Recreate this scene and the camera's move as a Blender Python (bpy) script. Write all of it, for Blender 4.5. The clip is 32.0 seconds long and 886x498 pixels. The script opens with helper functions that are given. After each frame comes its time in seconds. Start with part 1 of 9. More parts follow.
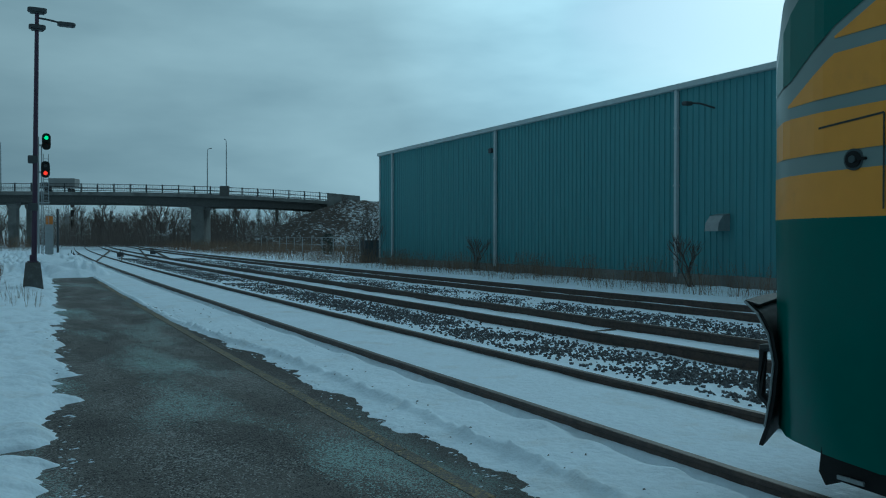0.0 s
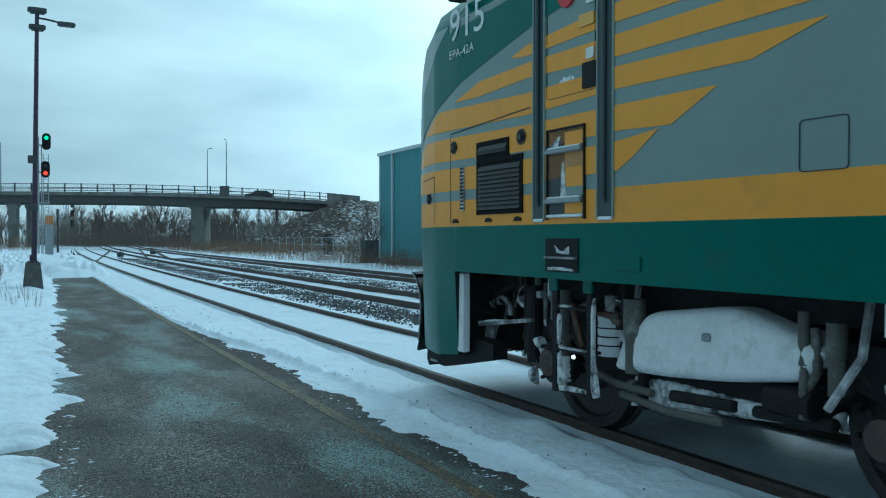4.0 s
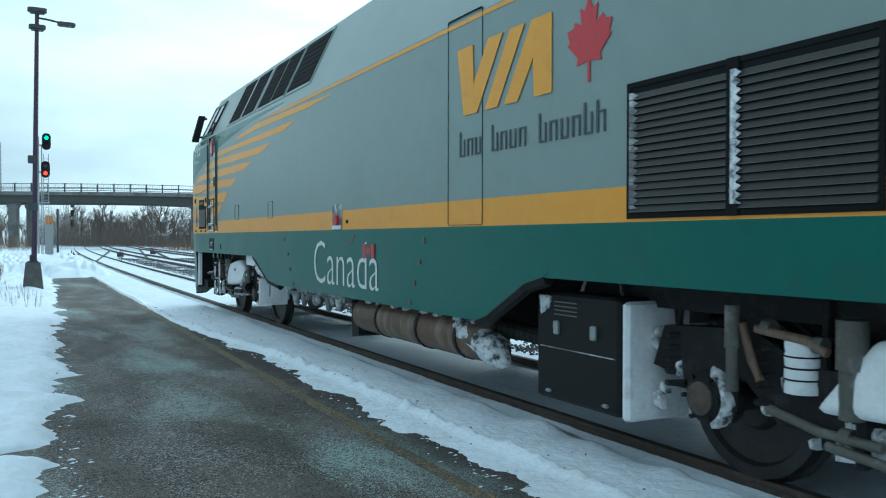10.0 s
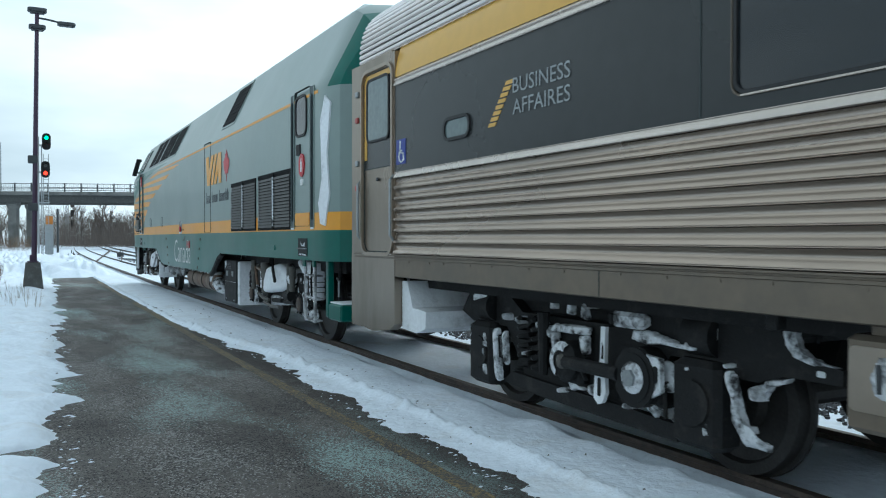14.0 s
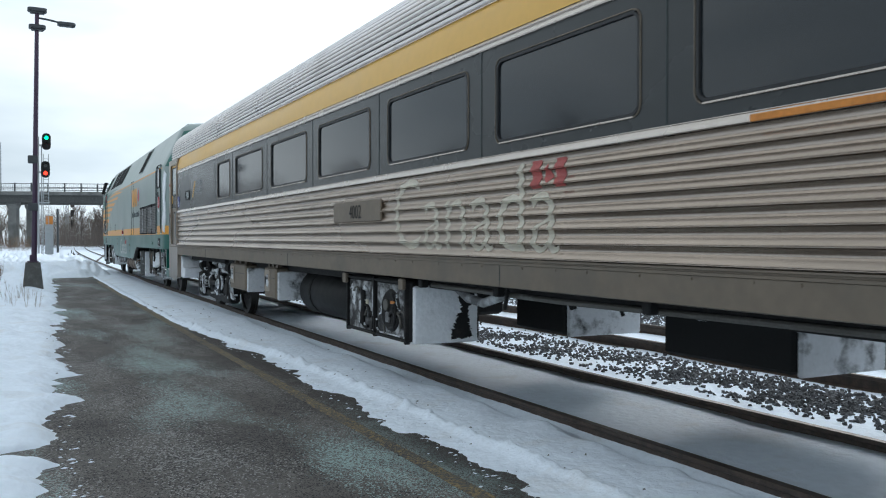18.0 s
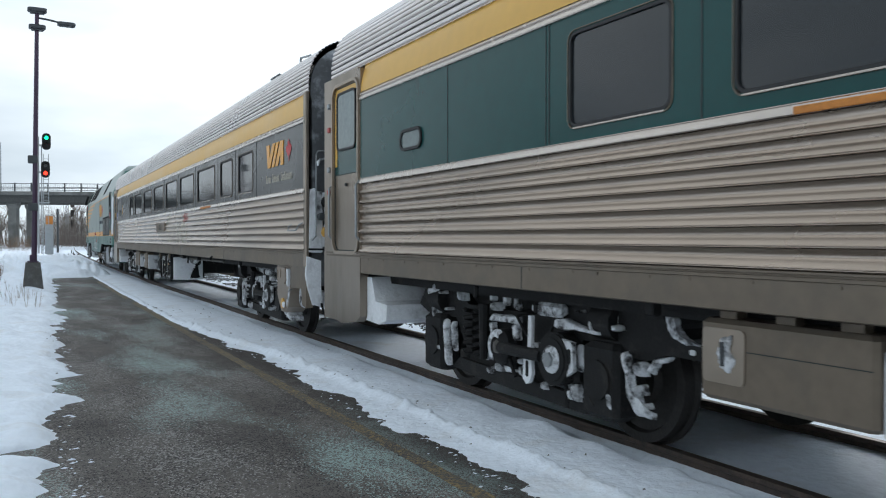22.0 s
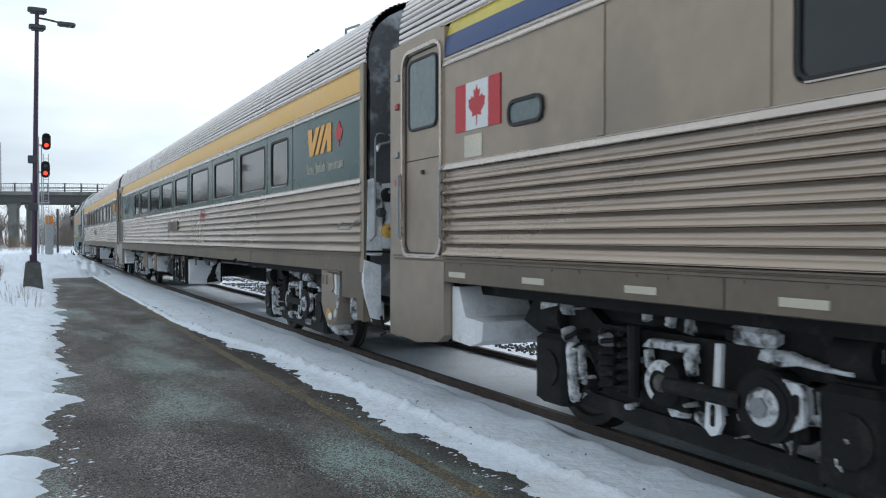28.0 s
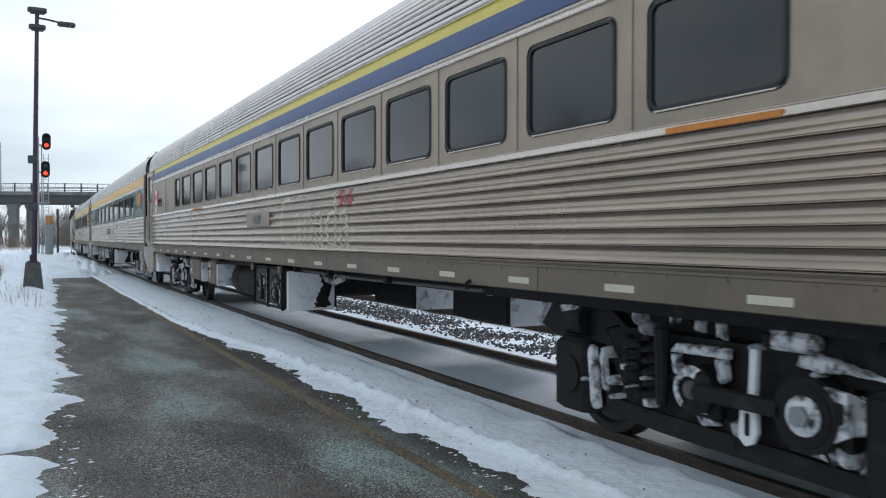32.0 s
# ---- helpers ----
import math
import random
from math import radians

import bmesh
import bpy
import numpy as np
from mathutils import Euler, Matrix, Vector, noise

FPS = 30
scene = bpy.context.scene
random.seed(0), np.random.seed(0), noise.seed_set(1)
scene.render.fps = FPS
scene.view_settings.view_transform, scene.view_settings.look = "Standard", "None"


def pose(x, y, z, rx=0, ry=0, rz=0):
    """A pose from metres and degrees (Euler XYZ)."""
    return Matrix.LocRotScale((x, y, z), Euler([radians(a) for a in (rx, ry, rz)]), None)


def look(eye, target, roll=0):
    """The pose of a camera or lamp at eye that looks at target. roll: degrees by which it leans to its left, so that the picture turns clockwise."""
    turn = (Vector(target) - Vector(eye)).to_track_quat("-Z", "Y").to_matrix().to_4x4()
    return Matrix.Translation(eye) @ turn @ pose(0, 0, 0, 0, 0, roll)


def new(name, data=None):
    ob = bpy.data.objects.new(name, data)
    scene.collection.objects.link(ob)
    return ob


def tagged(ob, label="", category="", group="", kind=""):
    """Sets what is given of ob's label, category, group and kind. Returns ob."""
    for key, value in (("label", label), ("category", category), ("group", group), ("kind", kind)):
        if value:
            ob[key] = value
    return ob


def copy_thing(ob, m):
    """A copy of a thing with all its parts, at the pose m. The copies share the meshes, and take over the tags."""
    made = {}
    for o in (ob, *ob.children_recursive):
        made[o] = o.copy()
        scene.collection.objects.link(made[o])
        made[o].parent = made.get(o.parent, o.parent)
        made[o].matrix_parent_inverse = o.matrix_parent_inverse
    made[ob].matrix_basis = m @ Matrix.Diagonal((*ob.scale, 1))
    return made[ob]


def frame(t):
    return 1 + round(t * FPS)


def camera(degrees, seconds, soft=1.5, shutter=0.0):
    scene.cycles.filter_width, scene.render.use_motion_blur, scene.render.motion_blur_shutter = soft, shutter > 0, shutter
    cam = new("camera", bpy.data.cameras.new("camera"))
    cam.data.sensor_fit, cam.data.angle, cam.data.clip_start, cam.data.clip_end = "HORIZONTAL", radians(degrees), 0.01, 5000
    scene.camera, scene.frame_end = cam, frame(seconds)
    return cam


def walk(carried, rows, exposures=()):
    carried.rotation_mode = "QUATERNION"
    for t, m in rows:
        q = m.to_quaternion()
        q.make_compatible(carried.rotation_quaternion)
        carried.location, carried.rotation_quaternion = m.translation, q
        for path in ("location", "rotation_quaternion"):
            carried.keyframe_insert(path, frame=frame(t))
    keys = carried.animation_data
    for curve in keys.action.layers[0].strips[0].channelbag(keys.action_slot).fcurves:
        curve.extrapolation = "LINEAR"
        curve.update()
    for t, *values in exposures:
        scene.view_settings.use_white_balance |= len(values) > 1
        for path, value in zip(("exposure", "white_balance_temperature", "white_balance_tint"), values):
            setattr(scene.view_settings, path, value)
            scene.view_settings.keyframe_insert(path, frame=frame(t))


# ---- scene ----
cam = camera(56.03, 32.0, soft=1.1, shutter=0.15)
EYE = (0.0, 0.0, 1.468)
AIM = (4.5943, 8.8813, 1.3435)
walk(cam, [(0.0, look(EYE, AIM, 0.057)), (32.0, look(EYE, AIM, 0.057))],
     [(0.0, -1.55, 4750, -20), (2.0, -1.12, 4850, -19), (3.5, -0.66, 4900, -18), (5.5, -0.06, 4900, -17), (7.0, 0.08, 4950, -16),
      (9.0, 0.09, 5230, -11), (11.0, 0.22, 5500, -6), (13.0, 0.19, 5700, -2), (16.0, 0.22, 5980, 5), (20.0, 0.22, 6220, 9), (32.0, 0.21, 6240, 10)])


TRACK_X = 4.839          # centre of the track in use; the top of its rails is z = 0
TRACKS = (4.839, 8.89, 13.62)
CURVE = 0.000225         # the line bends gently to the right
GAUGE = 0.755            # rail centre from track centre


def travel(t):
    """How far the train has come, in metres."""
    u = t / 32
    return sum(c * u ** i for i, c in enumerate((-1.2655, 21.7858, 115.5251, -116.1902, 190.2856, -183.0815, 66.497)))


def bend(y):
    """How far the line has moved sideways at y."""
    return CURVE * max(-40.0, y) * abs(max(-40.0, y))


# ---- world and sun ----
world = bpy.data.worlds.new("winter_sky")
scene.world = world
world.use_nodes = True
wn, wl = world.node_tree.nodes, world.node_tree.links
wn.clear()
w_out = wn.new("ShaderNodeOutputWorld")
w_bg = wn.new("ShaderNodeBackground")
w_sky = wn.new("ShaderNodeTexSky")
w_sky.sky_type = "NISHITA"
w_sky.sun_disc = False
w_sky.sun_elevation = radians(32)
w_sky.sun_rotation = radians(53)
w_co = wn.new("ShaderNodeTexCoord")
w_map = wn.new("ShaderNodeMapping")
w_map.inputs["Scale"].default_value = (1.0, 1.0, 3.2)
w_noise = wn.new("ShaderNodeTexNoise")
w_noise.inputs["Scale"].default_value = 1.5
w_noise.inputs["Detail"].default_value = 8
w_noise.inputs["Roughness"].default_value = 0.55
w_ramp = wn.new("ShaderNodeValToRGB")
w_ramp.color_ramp.elements[0].position = 0.3
w_ramp.color_ramp.elements[0].color = (0, 0, 0, 1)
w_ramp.color_ramp.elements[1].position = 0.46
w_ramp.color_ramp.elements[1].color = (1, 1, 1, 1)
w_noise2 = wn.new("ShaderNodeTexNoise")
w_noise2.inputs["Scale"].default_value = 2.6
w_noise2.inputs["Detail"].default_value = 5
w_cloud = wn.new("ShaderNodeValToRGB")
w_cloud.color_ramp.elements[0].position = 0.3
w_cloud.color_ramp.elements[0].color = (6.4, 7.3, 7.9, 1)
w_cloud.color_ramp.elements[1].position = 0.72
w_cloud.color_ramp.elements[1].color = (11.5, 12.2, 12.4, 1)
w_mix = wn.new("ShaderNodeMixRGB")
wl.new(w_co.outputs["Generated"], w_map.inputs["Vector"])
wl.new(w_map.outputs["Vector"], w_noise.inputs["Vector"])
wl.new(w_map.outputs["Vector"], w_noise2.inputs["Vector"])
# a break in the clouds high over the warehouse
w_gap = wn.new("ShaderNodeVectorMath")
w_gap.operation = "DOT_PRODUCT"
w_gap.inputs[1].default_value = (0.655, 0.7, 0.285)
w_open = wn.new("ShaderNodeMapRange")
w_open.inputs["From Min"].default_value = 0.982
w_open.inputs["From Max"].default_value = 0.999
w_open.inputs["To Max"].default_value = 0.3
w_less = wn.new("ShaderNodeMath")
w_less.operation = "SUBTRACT"
wl.new(w_co.outputs["Generated"], w_gap.inputs[0])
wl.new(w_gap.outputs["Value"], w_open.inputs["Value"])
wl.new(w_noise.outputs["Fac"], w_less.inputs[0])
wl.new(w_open.outputs["Result"], w_less.inputs[1])
wl.new(w_less.outputs["Value"], w_ramp.inputs["Fac"])
wl.new(w_noise2.outputs["Fac"], w_cloud.inputs["Fac"])
# clouds are brighter round the hidden sun
w_dot = wn.new("ShaderNodeVectorMath")
w_dot.operation = "DOT_PRODUCT"
w_dot.inputs[1].default_value = (0.72, 0.55, 0.42)
w_gain = wn.new("ShaderNodeMapRange")
w_gain.inputs["From Min"].default_value = -0.9
w_gain.inputs["From Max"].default_value = 1.0
w_gain.inputs["To Min"].default_value = 0.0
w_gain.inputs["To Max"].default_value = 1.0
w_pow = wn.new("ShaderNodeMath")
w_pow.operation = "POWER"
w_pow.inputs[1].default_value = 7.0
w_lift = wn.new("ShaderNodeMath")
w_lift.operation = "MULTIPLY_ADD"
w_lift.inputs[1].default_value = 1.2
w_lift.inputs[2].default_value = 0.64
w_lit = wn.new("ShaderNodeVectorMath")
w_lit.operation = "SCALE"
wl.new(w_co.outputs["Generated"], w_dot.inputs[0])
wl.new(w_dot.outputs["Value"], w_gain.inputs["Value"])
wl.new(w_cloud.outputs["Color"], w_lit.inputs[0])
wl.new(w_gain.outputs["Result"], w_pow.inputs[0])
wl.new(w_pow.outputs["Value"], w_lift.inputs[0])
w_thin = wn.new("ShaderNodeMapRange")
w_thin.inputs["From Min"].default_value = 0.94
w_thin.inputs["From Max"].default_value = 0.99
w_thin.inputs["To Max"].default_value = 0.7
w_sum = wn.new("ShaderNodeMath")
w_sum.operation = "ADD"
wl.new(w_gap.outputs["Value"], w_thin.inputs["Value"])
wl.new(w_lift.outputs["Value"], w_sum.inputs[0])
wl.new(w_thin.outputs["Result"], w_sum.inputs[1])
wl.new(w_sum.outputs["Value"], w_lit.inputs["Scale"])
wl.new(w_ramp.outputs["Color"], w_mix.inputs["Fac"])
w_blue = wn.new("ShaderNodeVectorMath")
w_blue.operation = "SCALE"
w_blue.inputs["Scale"].default_value = 1.9
wl.new(w_sky.outputs["Color"], w_blue.inputs[0])
wl.new(w_blue.outputs["Vector"], w_mix.inputs["Color1"])
wl.new(w_lit.outputs["Vector"], w_mix.inputs["Color2"])
wl.new(w_mix.outputs["Color"], w_bg.inputs["Color"])
w_bg.inputs["Strength"].default_value = 0.1
wl.new(w_bg.outputs["Background"], w_out.inputs["Surface"])

sun = new("sun", bpy.data.lights.new("sun", "SUN"))
sun.data.energy = 0.85
sun.data.angle = radians(14)
sun.data.color = (1.0, 0.96, 0.9)
sun.matrix_world = look((0, 0, 0), (-0.72, -0.55, -0.42))


# ---- materials ----
def material(name, colour, rough=0.6, metal=0.0, vary=0.15, scale=6.0, bump=0.0, bump_scale=60.0, dirt=None, dirt_at=0.6, dirt_scale=2.0,
             spec=0.5, islands=0.0, stretch=(1, 1, 1), polish=0.12):
    """A surface with two scales of variation, an optional second colour in patches, and fine relief."""
    m = bpy.data.materials.new(name)
    m.use_nodes = True
    n, l = m.node_tree.nodes, m.node_tree.links
    b = n["Principled BSDF"]
    b.inputs["Roughness"].default_value = rough
    b.inputs["Metallic"].default_value = metal
    b.inputs["Specular IOR Level"].default_value = spec
    co = n.new("ShaderNodeTexCoord")
    mp = n.new("ShaderNodeMapping")
    mp.inputs["Scale"].default_value = stretch
    l.new(co.outputs["Object"], mp.inputs["Vector"])
    fine = n.new("ShaderNodeTexNoise")
    fine.inputs["Scale"].default_value = scale * 9
    fine.inputs["Detail"].default_value = 4
    broad = n.new("ShaderNodeTexNoise")
    broad.inputs["Scale"].default_value = scale
    broad.inputs["Detail"].default_value = 6
    for k in (fine, broad):
        l.new(mp.outputs["Vector"], k.inputs["Vector"])
    add = n.new("ShaderNodeMath")
    add.operation = "ADD"
    l.new(fine.outputs["Fac"], add.inputs[0])
    l.new(broad.outputs["Fac"], add.inputs[1])
    rng = n.new("ShaderNodeMapRange")
    rng.inputs["From Min"].default_value = 0.6
    rng.inputs["From Max"].default_value = 1.4
    rng.inputs["To Min"].default_value = 1 - vary
    rng.inputs["To Max"].default_value = 1 + vary
    l.new(add.outputs[0], rng.inputs["Value"])
    mul = n.new("ShaderNodeVectorMath")
    mul.operation = "SCALE"
    mul.inputs[0].default_value = colour
    l.new(rng.outputs["Result"], mul.inputs["Scale"])
    out = mul.outputs["Vector"]
    if dirt is not None:
        dn = n.new("ShaderNodeTexNoise")
        dn.inputs["Scale"].default_value = dirt_scale
        dn.inputs["Detail"].default_value = 8
        dn.inputs["Roughness"].default_value = 0.65
        l.new(mp.outputs["Vector"], dn.inputs["Vector"])
        r = n.new("ShaderNodeMapRange")
        r.inputs["From Min"].default_value = dirt_at - 0.08
        r.inputs["From Max"].default_value = dirt_at + 0.08
        l.new(dn.outputs["Fac"], r.inputs["Value"])
        mx = n.new("ShaderNodeMixRGB")
        mx.inputs["Color2"].default_value = (*dirt, 1)
        l.new(r.outputs["Result"], mx.inputs["Fac"])
        l.new(out, mx.inputs["Color1"])
        out = mx.outputs["Color"]
    if islands:
        geo = n.new("ShaderNodeNewGeometry")
        ir = n.new("ShaderNodeMapRange")
        ir.inputs["To Min"].default_value = 1 - islands
        ir.inputs["To Max"].default_value = 1 + islands
        l.new(geo.outputs["Random Per Island"], ir.inputs["Value"])
        im = n.new("ShaderNodeVectorMath")
        im.operation = "SCALE"
        l.new(out, im.inputs[0])
        l.new(ir.outputs["Result"], im.inputs["Scale"])
        out = im.outputs["Vector"]
    l.new(out, b.inputs["Base Color"])
    rr = n.new("ShaderNodeMapRange")
    rr.inputs["To Min"].default_value = max(0.02, rough - polish)
    rr.inputs["To Max"].default_value = min(1, rough + polish)
    l.new(broad.outputs["Fac"], rr.inputs["Value"])
    l.new(rr.outputs["Result"], b.inputs["Roughness"])
    if bump:
        bn = n.new("ShaderNodeTexNoise")
        bn.inputs["Scale"].default_value = bump_scale
        bn.inputs["Detail"].default_value = 5
        l.new(mp.outputs["Vector"], bn.inputs["Vector"])
        bp = n.new("ShaderNodeBump")
        bp.inputs["Strength"].default_value = 0.6
        bp.inputs["Distance"].default_value = bump
        l.new(bn.outputs["Fac"], bp.inputs["Height"])
        l.new(bp.outputs["Normal"], b.inputs["Normal"])
    return m


def glowing(name, colour, strength):
    m = bpy.data.materials.new(name)
    m.use_nodes = True
    b = m.node_tree.nodes["Principled BSDF"]
    b.inputs["Base Color"].default_value = (*colour, 1)
    b.inputs["Emission Color"].default_value = (*colour, 1)
    b.inputs["Emission Strength"].default_value = strength
    return m


SNOW = material("snow", (0.81, 0.875, 0.96), 0.8, vary=0.08, scale=1.2, bump=0.035, bump_scale=15, dirt=(0.7, 0.725, 0.755), dirt_at=0.63, dirt_scale=1.1)
SNOW_CAKE = material("packed_snow", (0.84, 0.86, 0.89), 0.7, vary=0.1, scale=3, bump=0.015, bump_scale=22, dirt=(0.56, 0.57, 0.59), dirt_at=0.64, dirt_scale=4)
SOOTY = material("sooty_snow", (0.7, 0.715, 0.74), 0.7, vary=0.1, scale=3, bump=0.012, bump_scale=22, dirt=(0.025, 0.025, 0.027), dirt_at=0.59, dirt_scale=3.4)
ICY_PALE = material("iced_machinery", (0.02, 0.02, 0.021), 0.6, vary=0.4, scale=7, bump=0.02, bump_scale=30, dirt=(0.45, 0.46, 0.47), dirt_at=0.55, dirt_scale=5)
ICY_DARK = material("icy_machinery", (0.02, 0.02, 0.021), 0.6, vary=0.4, scale=7, bump=0.02, bump_scale=30, dirt=(0.3, 0.31, 0.32), dirt_at=0.62, dirt_scale=6)
ASPHALT = material("asphalt", (0.135, 0.122, 0.112), 0.75, vary=0.3, scale=1.1, spec=0.2, bump=0.03, bump_scale=70, dirt=(0.1, 0.09, 0.083), dirt_at=0.6, dirt_scale=0.8)
def chips(m, scale, amount, colour, patch=0.9, spread=1.2, along=0.4):
    """Stone chips scattered in a surface, thicker in patches drawn out along y."""
    n, l = m.node_tree.nodes, m.node_tree.links
    b = n["Principled BSDF"]
    old = b.inputs["Base Color"].links[0].from_socket
    co = n.new("ShaderNodeTexCoord")
    v = n.new("ShaderNodeTexVoronoi")
    v.inputs["Scale"].default_value = scale
    l.new(co.outputs["Object"], v.inputs["Vector"])
    sep = n.new("ShaderNodeSeparateColor")
    l.new(v.outputs["Color"], sep.inputs["Color"])
    patchy = n.new("ShaderNodeTexNoise")
    patchy.inputs["Scale"].default_value = patch
    patchy.inputs["Detail"].default_value = 5
    mp = n.new("ShaderNodeMapping")
    mp.inputs["Scale"].default_value = (1, along, 1)
    l.new(co.outputs["Object"], mp.inputs["Vector"])
    l.new(mp.outputs["Vector"], patchy.inputs["Vector"])
    ad = n.new("ShaderNodeMath")
    ad.operation = "MULTIPLY_ADD"
    ad.inputs[1].default_value = spread
    l.new(patchy.outputs["Fac"], ad.inputs[0])
    l.new(sep.outputs["Red"], ad.inputs[2])
    r = n.new("ShaderNodeMapRange")
    r.inputs["From Min"].default_value = 0.82 + spread / 2 - amount
    r.inputs["From Max"].default_value = 0.9 + spread / 2 - amount
    l.new(ad.outputs[0], r.inputs["Value"])
    mx = n.new("ShaderNodeMixRGB")
    mx.inputs["Color2"].default_value = (*colour, 1)
    l.new(r.outputs["Result"], mx.inputs["Fac"])
    l.new(old, mx.inputs["Color1"])
    l.new(mx.outputs["Color"], b.inputs["Base Color"])


chips(ASPHALT, 105, 0.1, (0.026, 0.024, 0.024), 1.9)
chips(ASPHALT, 95, -0.02, (0.34, 0.33, 0.315), 1.3)
chips(ASPHALT, 105, -0.12, (0.34, 0.45, 0.43), 0.9, 3.4, 0.33)


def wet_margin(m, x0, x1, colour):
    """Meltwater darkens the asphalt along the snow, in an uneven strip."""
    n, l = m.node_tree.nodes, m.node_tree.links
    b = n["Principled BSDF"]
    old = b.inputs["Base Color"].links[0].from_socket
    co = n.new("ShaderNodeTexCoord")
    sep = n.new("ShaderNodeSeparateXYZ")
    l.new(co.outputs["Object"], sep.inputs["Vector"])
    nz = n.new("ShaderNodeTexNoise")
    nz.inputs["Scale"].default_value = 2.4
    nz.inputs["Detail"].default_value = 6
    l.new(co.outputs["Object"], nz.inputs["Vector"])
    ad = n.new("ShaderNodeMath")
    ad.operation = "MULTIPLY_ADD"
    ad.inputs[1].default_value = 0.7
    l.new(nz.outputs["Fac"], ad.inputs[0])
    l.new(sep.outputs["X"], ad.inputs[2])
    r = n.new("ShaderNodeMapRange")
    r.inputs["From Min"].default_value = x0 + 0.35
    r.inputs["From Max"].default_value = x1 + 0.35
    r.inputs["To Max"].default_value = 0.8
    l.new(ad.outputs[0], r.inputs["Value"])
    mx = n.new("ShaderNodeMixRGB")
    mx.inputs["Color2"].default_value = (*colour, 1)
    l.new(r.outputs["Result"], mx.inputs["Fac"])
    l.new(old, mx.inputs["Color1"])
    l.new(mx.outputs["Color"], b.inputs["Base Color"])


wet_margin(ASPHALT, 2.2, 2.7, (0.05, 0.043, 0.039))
YELLOW_LINE = material("worn_yellow_line", (0.27, 0.195, 0.08), 0.75, vary=0.5, scale=5, bump=0.008, bump_scale=120, dirt=(0.09, 0.08, 0.07), dirt_at=0.485, dirt_scale=34)
chips(YELLOW_LINE, 100, 0.1, (0.05, 0.046, 0.044), 1.5)
BALLAST = material("ballast_stone", (0.1, 0.1, 0.105), 0.85, vary=0.4, scale=9, bump=0.01, bump_scale=50, islands=0.45)
RUST = material("rail_rust", (0.085, 0.062, 0.05), 0.7, vary=0.4, scale=7, bump=0.004, dirt=(0.05, 0.04, 0.035), dirt_at=0.55, dirt_scale=9)
RAIL_TOP = material("rail_head", (0.085, 0.066, 0.055), 0.6, 0.4, vary=0.3, scale=6, stretch=(1, 0.1, 1))
TIE = material("sleeper_wood", (0.06, 0.05, 0.042), 0.85, vary=0.4, scale=5, bump=0.006)
CLADDING = material("teal_cladding", (0.115, 0.272, 0.295), 0.5, vary=0.16, scale=0.5, stretch=(1, 1, 0.15), dirt=(0.09, 0.23, 0.255), dirt_at=0.62, dirt_scale=0.35)
TRIM_WHITE = material("white_trim", (0.5, 0.55, 0.56), 0.5, vary=0.15, scale=3)
CONCRETE = material("concrete", (0.2, 0.2, 0.19), 0.85, vary=0.25, scale=0.7, bump=0.01, bump_scale=12, dirt=(0.12, 0.12, 0.115), dirt_at=0.56, dirt_scale=0.5)
CONCRETE_DARK = material("dark_concrete", (0.1, 0.1, 0.095), 0.85, vary=0.3, scale=4, bump=0.008, dirt=(0.16, 0.16, 0.16), dirt_at=0.62, dirt_scale=5)
STEEL_GREY = material("galvanised_steel", (0.34, 0.36, 0.37), 0.5, 0.6, vary=0.2, scale=5)
STEEL_DARK = material("dark_painted_steel", (0.05, 0.055, 0.06), 0.55, vary=0.25, scale=5)
POST_PAINT = material("plum_post_paint", (0.045, 0.022, 0.05), 0.5, vary=0.25, scale=5)
BLACK = material("black_paint", (0.011, 0.0115, 0.012), 0.6, vary=0.3, scale=8, spec=0.25)
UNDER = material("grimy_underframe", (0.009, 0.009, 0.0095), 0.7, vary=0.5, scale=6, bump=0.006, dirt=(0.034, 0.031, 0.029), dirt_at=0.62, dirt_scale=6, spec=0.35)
RIME = material("rime_on_steel", (0.72, 0.74, 0.77), 0.7, vary=0.2, scale=4, bump=0.012, bump_scale=40, dirt=(0.04, 0.04, 0.043), dirt_at=0.545, dirt_scale=10)
UNDER_GREY = material("grey_underframe", (0.16, 0.16, 0.165), 0.7, vary=0.4, scale=5, bump=0.006, dirt=(0.6, 0.62, 0.64), dirt_at=0.56, dirt_scale=4)
WHEEL = material("wheel_steel", (0.045, 0.042, 0.04), 0.55, 0.5, vary=0.4, scale=6)
LOCO_GREY = material("loco_grey_paint", (0.225, 0.285, 0.268), 0.33, vary=0.06, scale=0.6, dirt=(0.21, 0.262, 0.247), dirt_at=0.58, dirt_scale=0.7)
LOCO_GREEN = material("loco_green_paint", (0.004, 0.11, 0.084), 0.32, spec=0.3, vary=0.1, scale=0.8, dirt=(0.02, 0.088, 0.077), dirt_at=0.66, dirt_scale=1.3)
LOCO_YELLOW = material("loco_yellow_paint", (0.76, 0.33, 0.018), 0.36, vary=0.06, scale=0.9, dirt=(0.62, 0.28, 0.03), dirt_at=0.64, dirt_scale=2)
SEAM = material("panel_seam", (0.03, 0.04, 0.04), 0.7)
LOUVRE = material("louvre_black", (0.010, 0.0105, 0.011), 0.8, vary=0.3, scale=6, spec=0.15)
SLAT = material("louvre_slat", (0.02, 0.02, 0.02), 0.45, vary=0.4, scale=3)
STAINLESS = material("stainless_flutes", (0.44, 0.36, 0.295), 0.27, 0.9, vary=0.12, scale=0.8, stretch=(1, 0.2, 1), dirt=(0.33, 0.275, 0.23), dirt_at=0.6, dirt_scale=1.0)
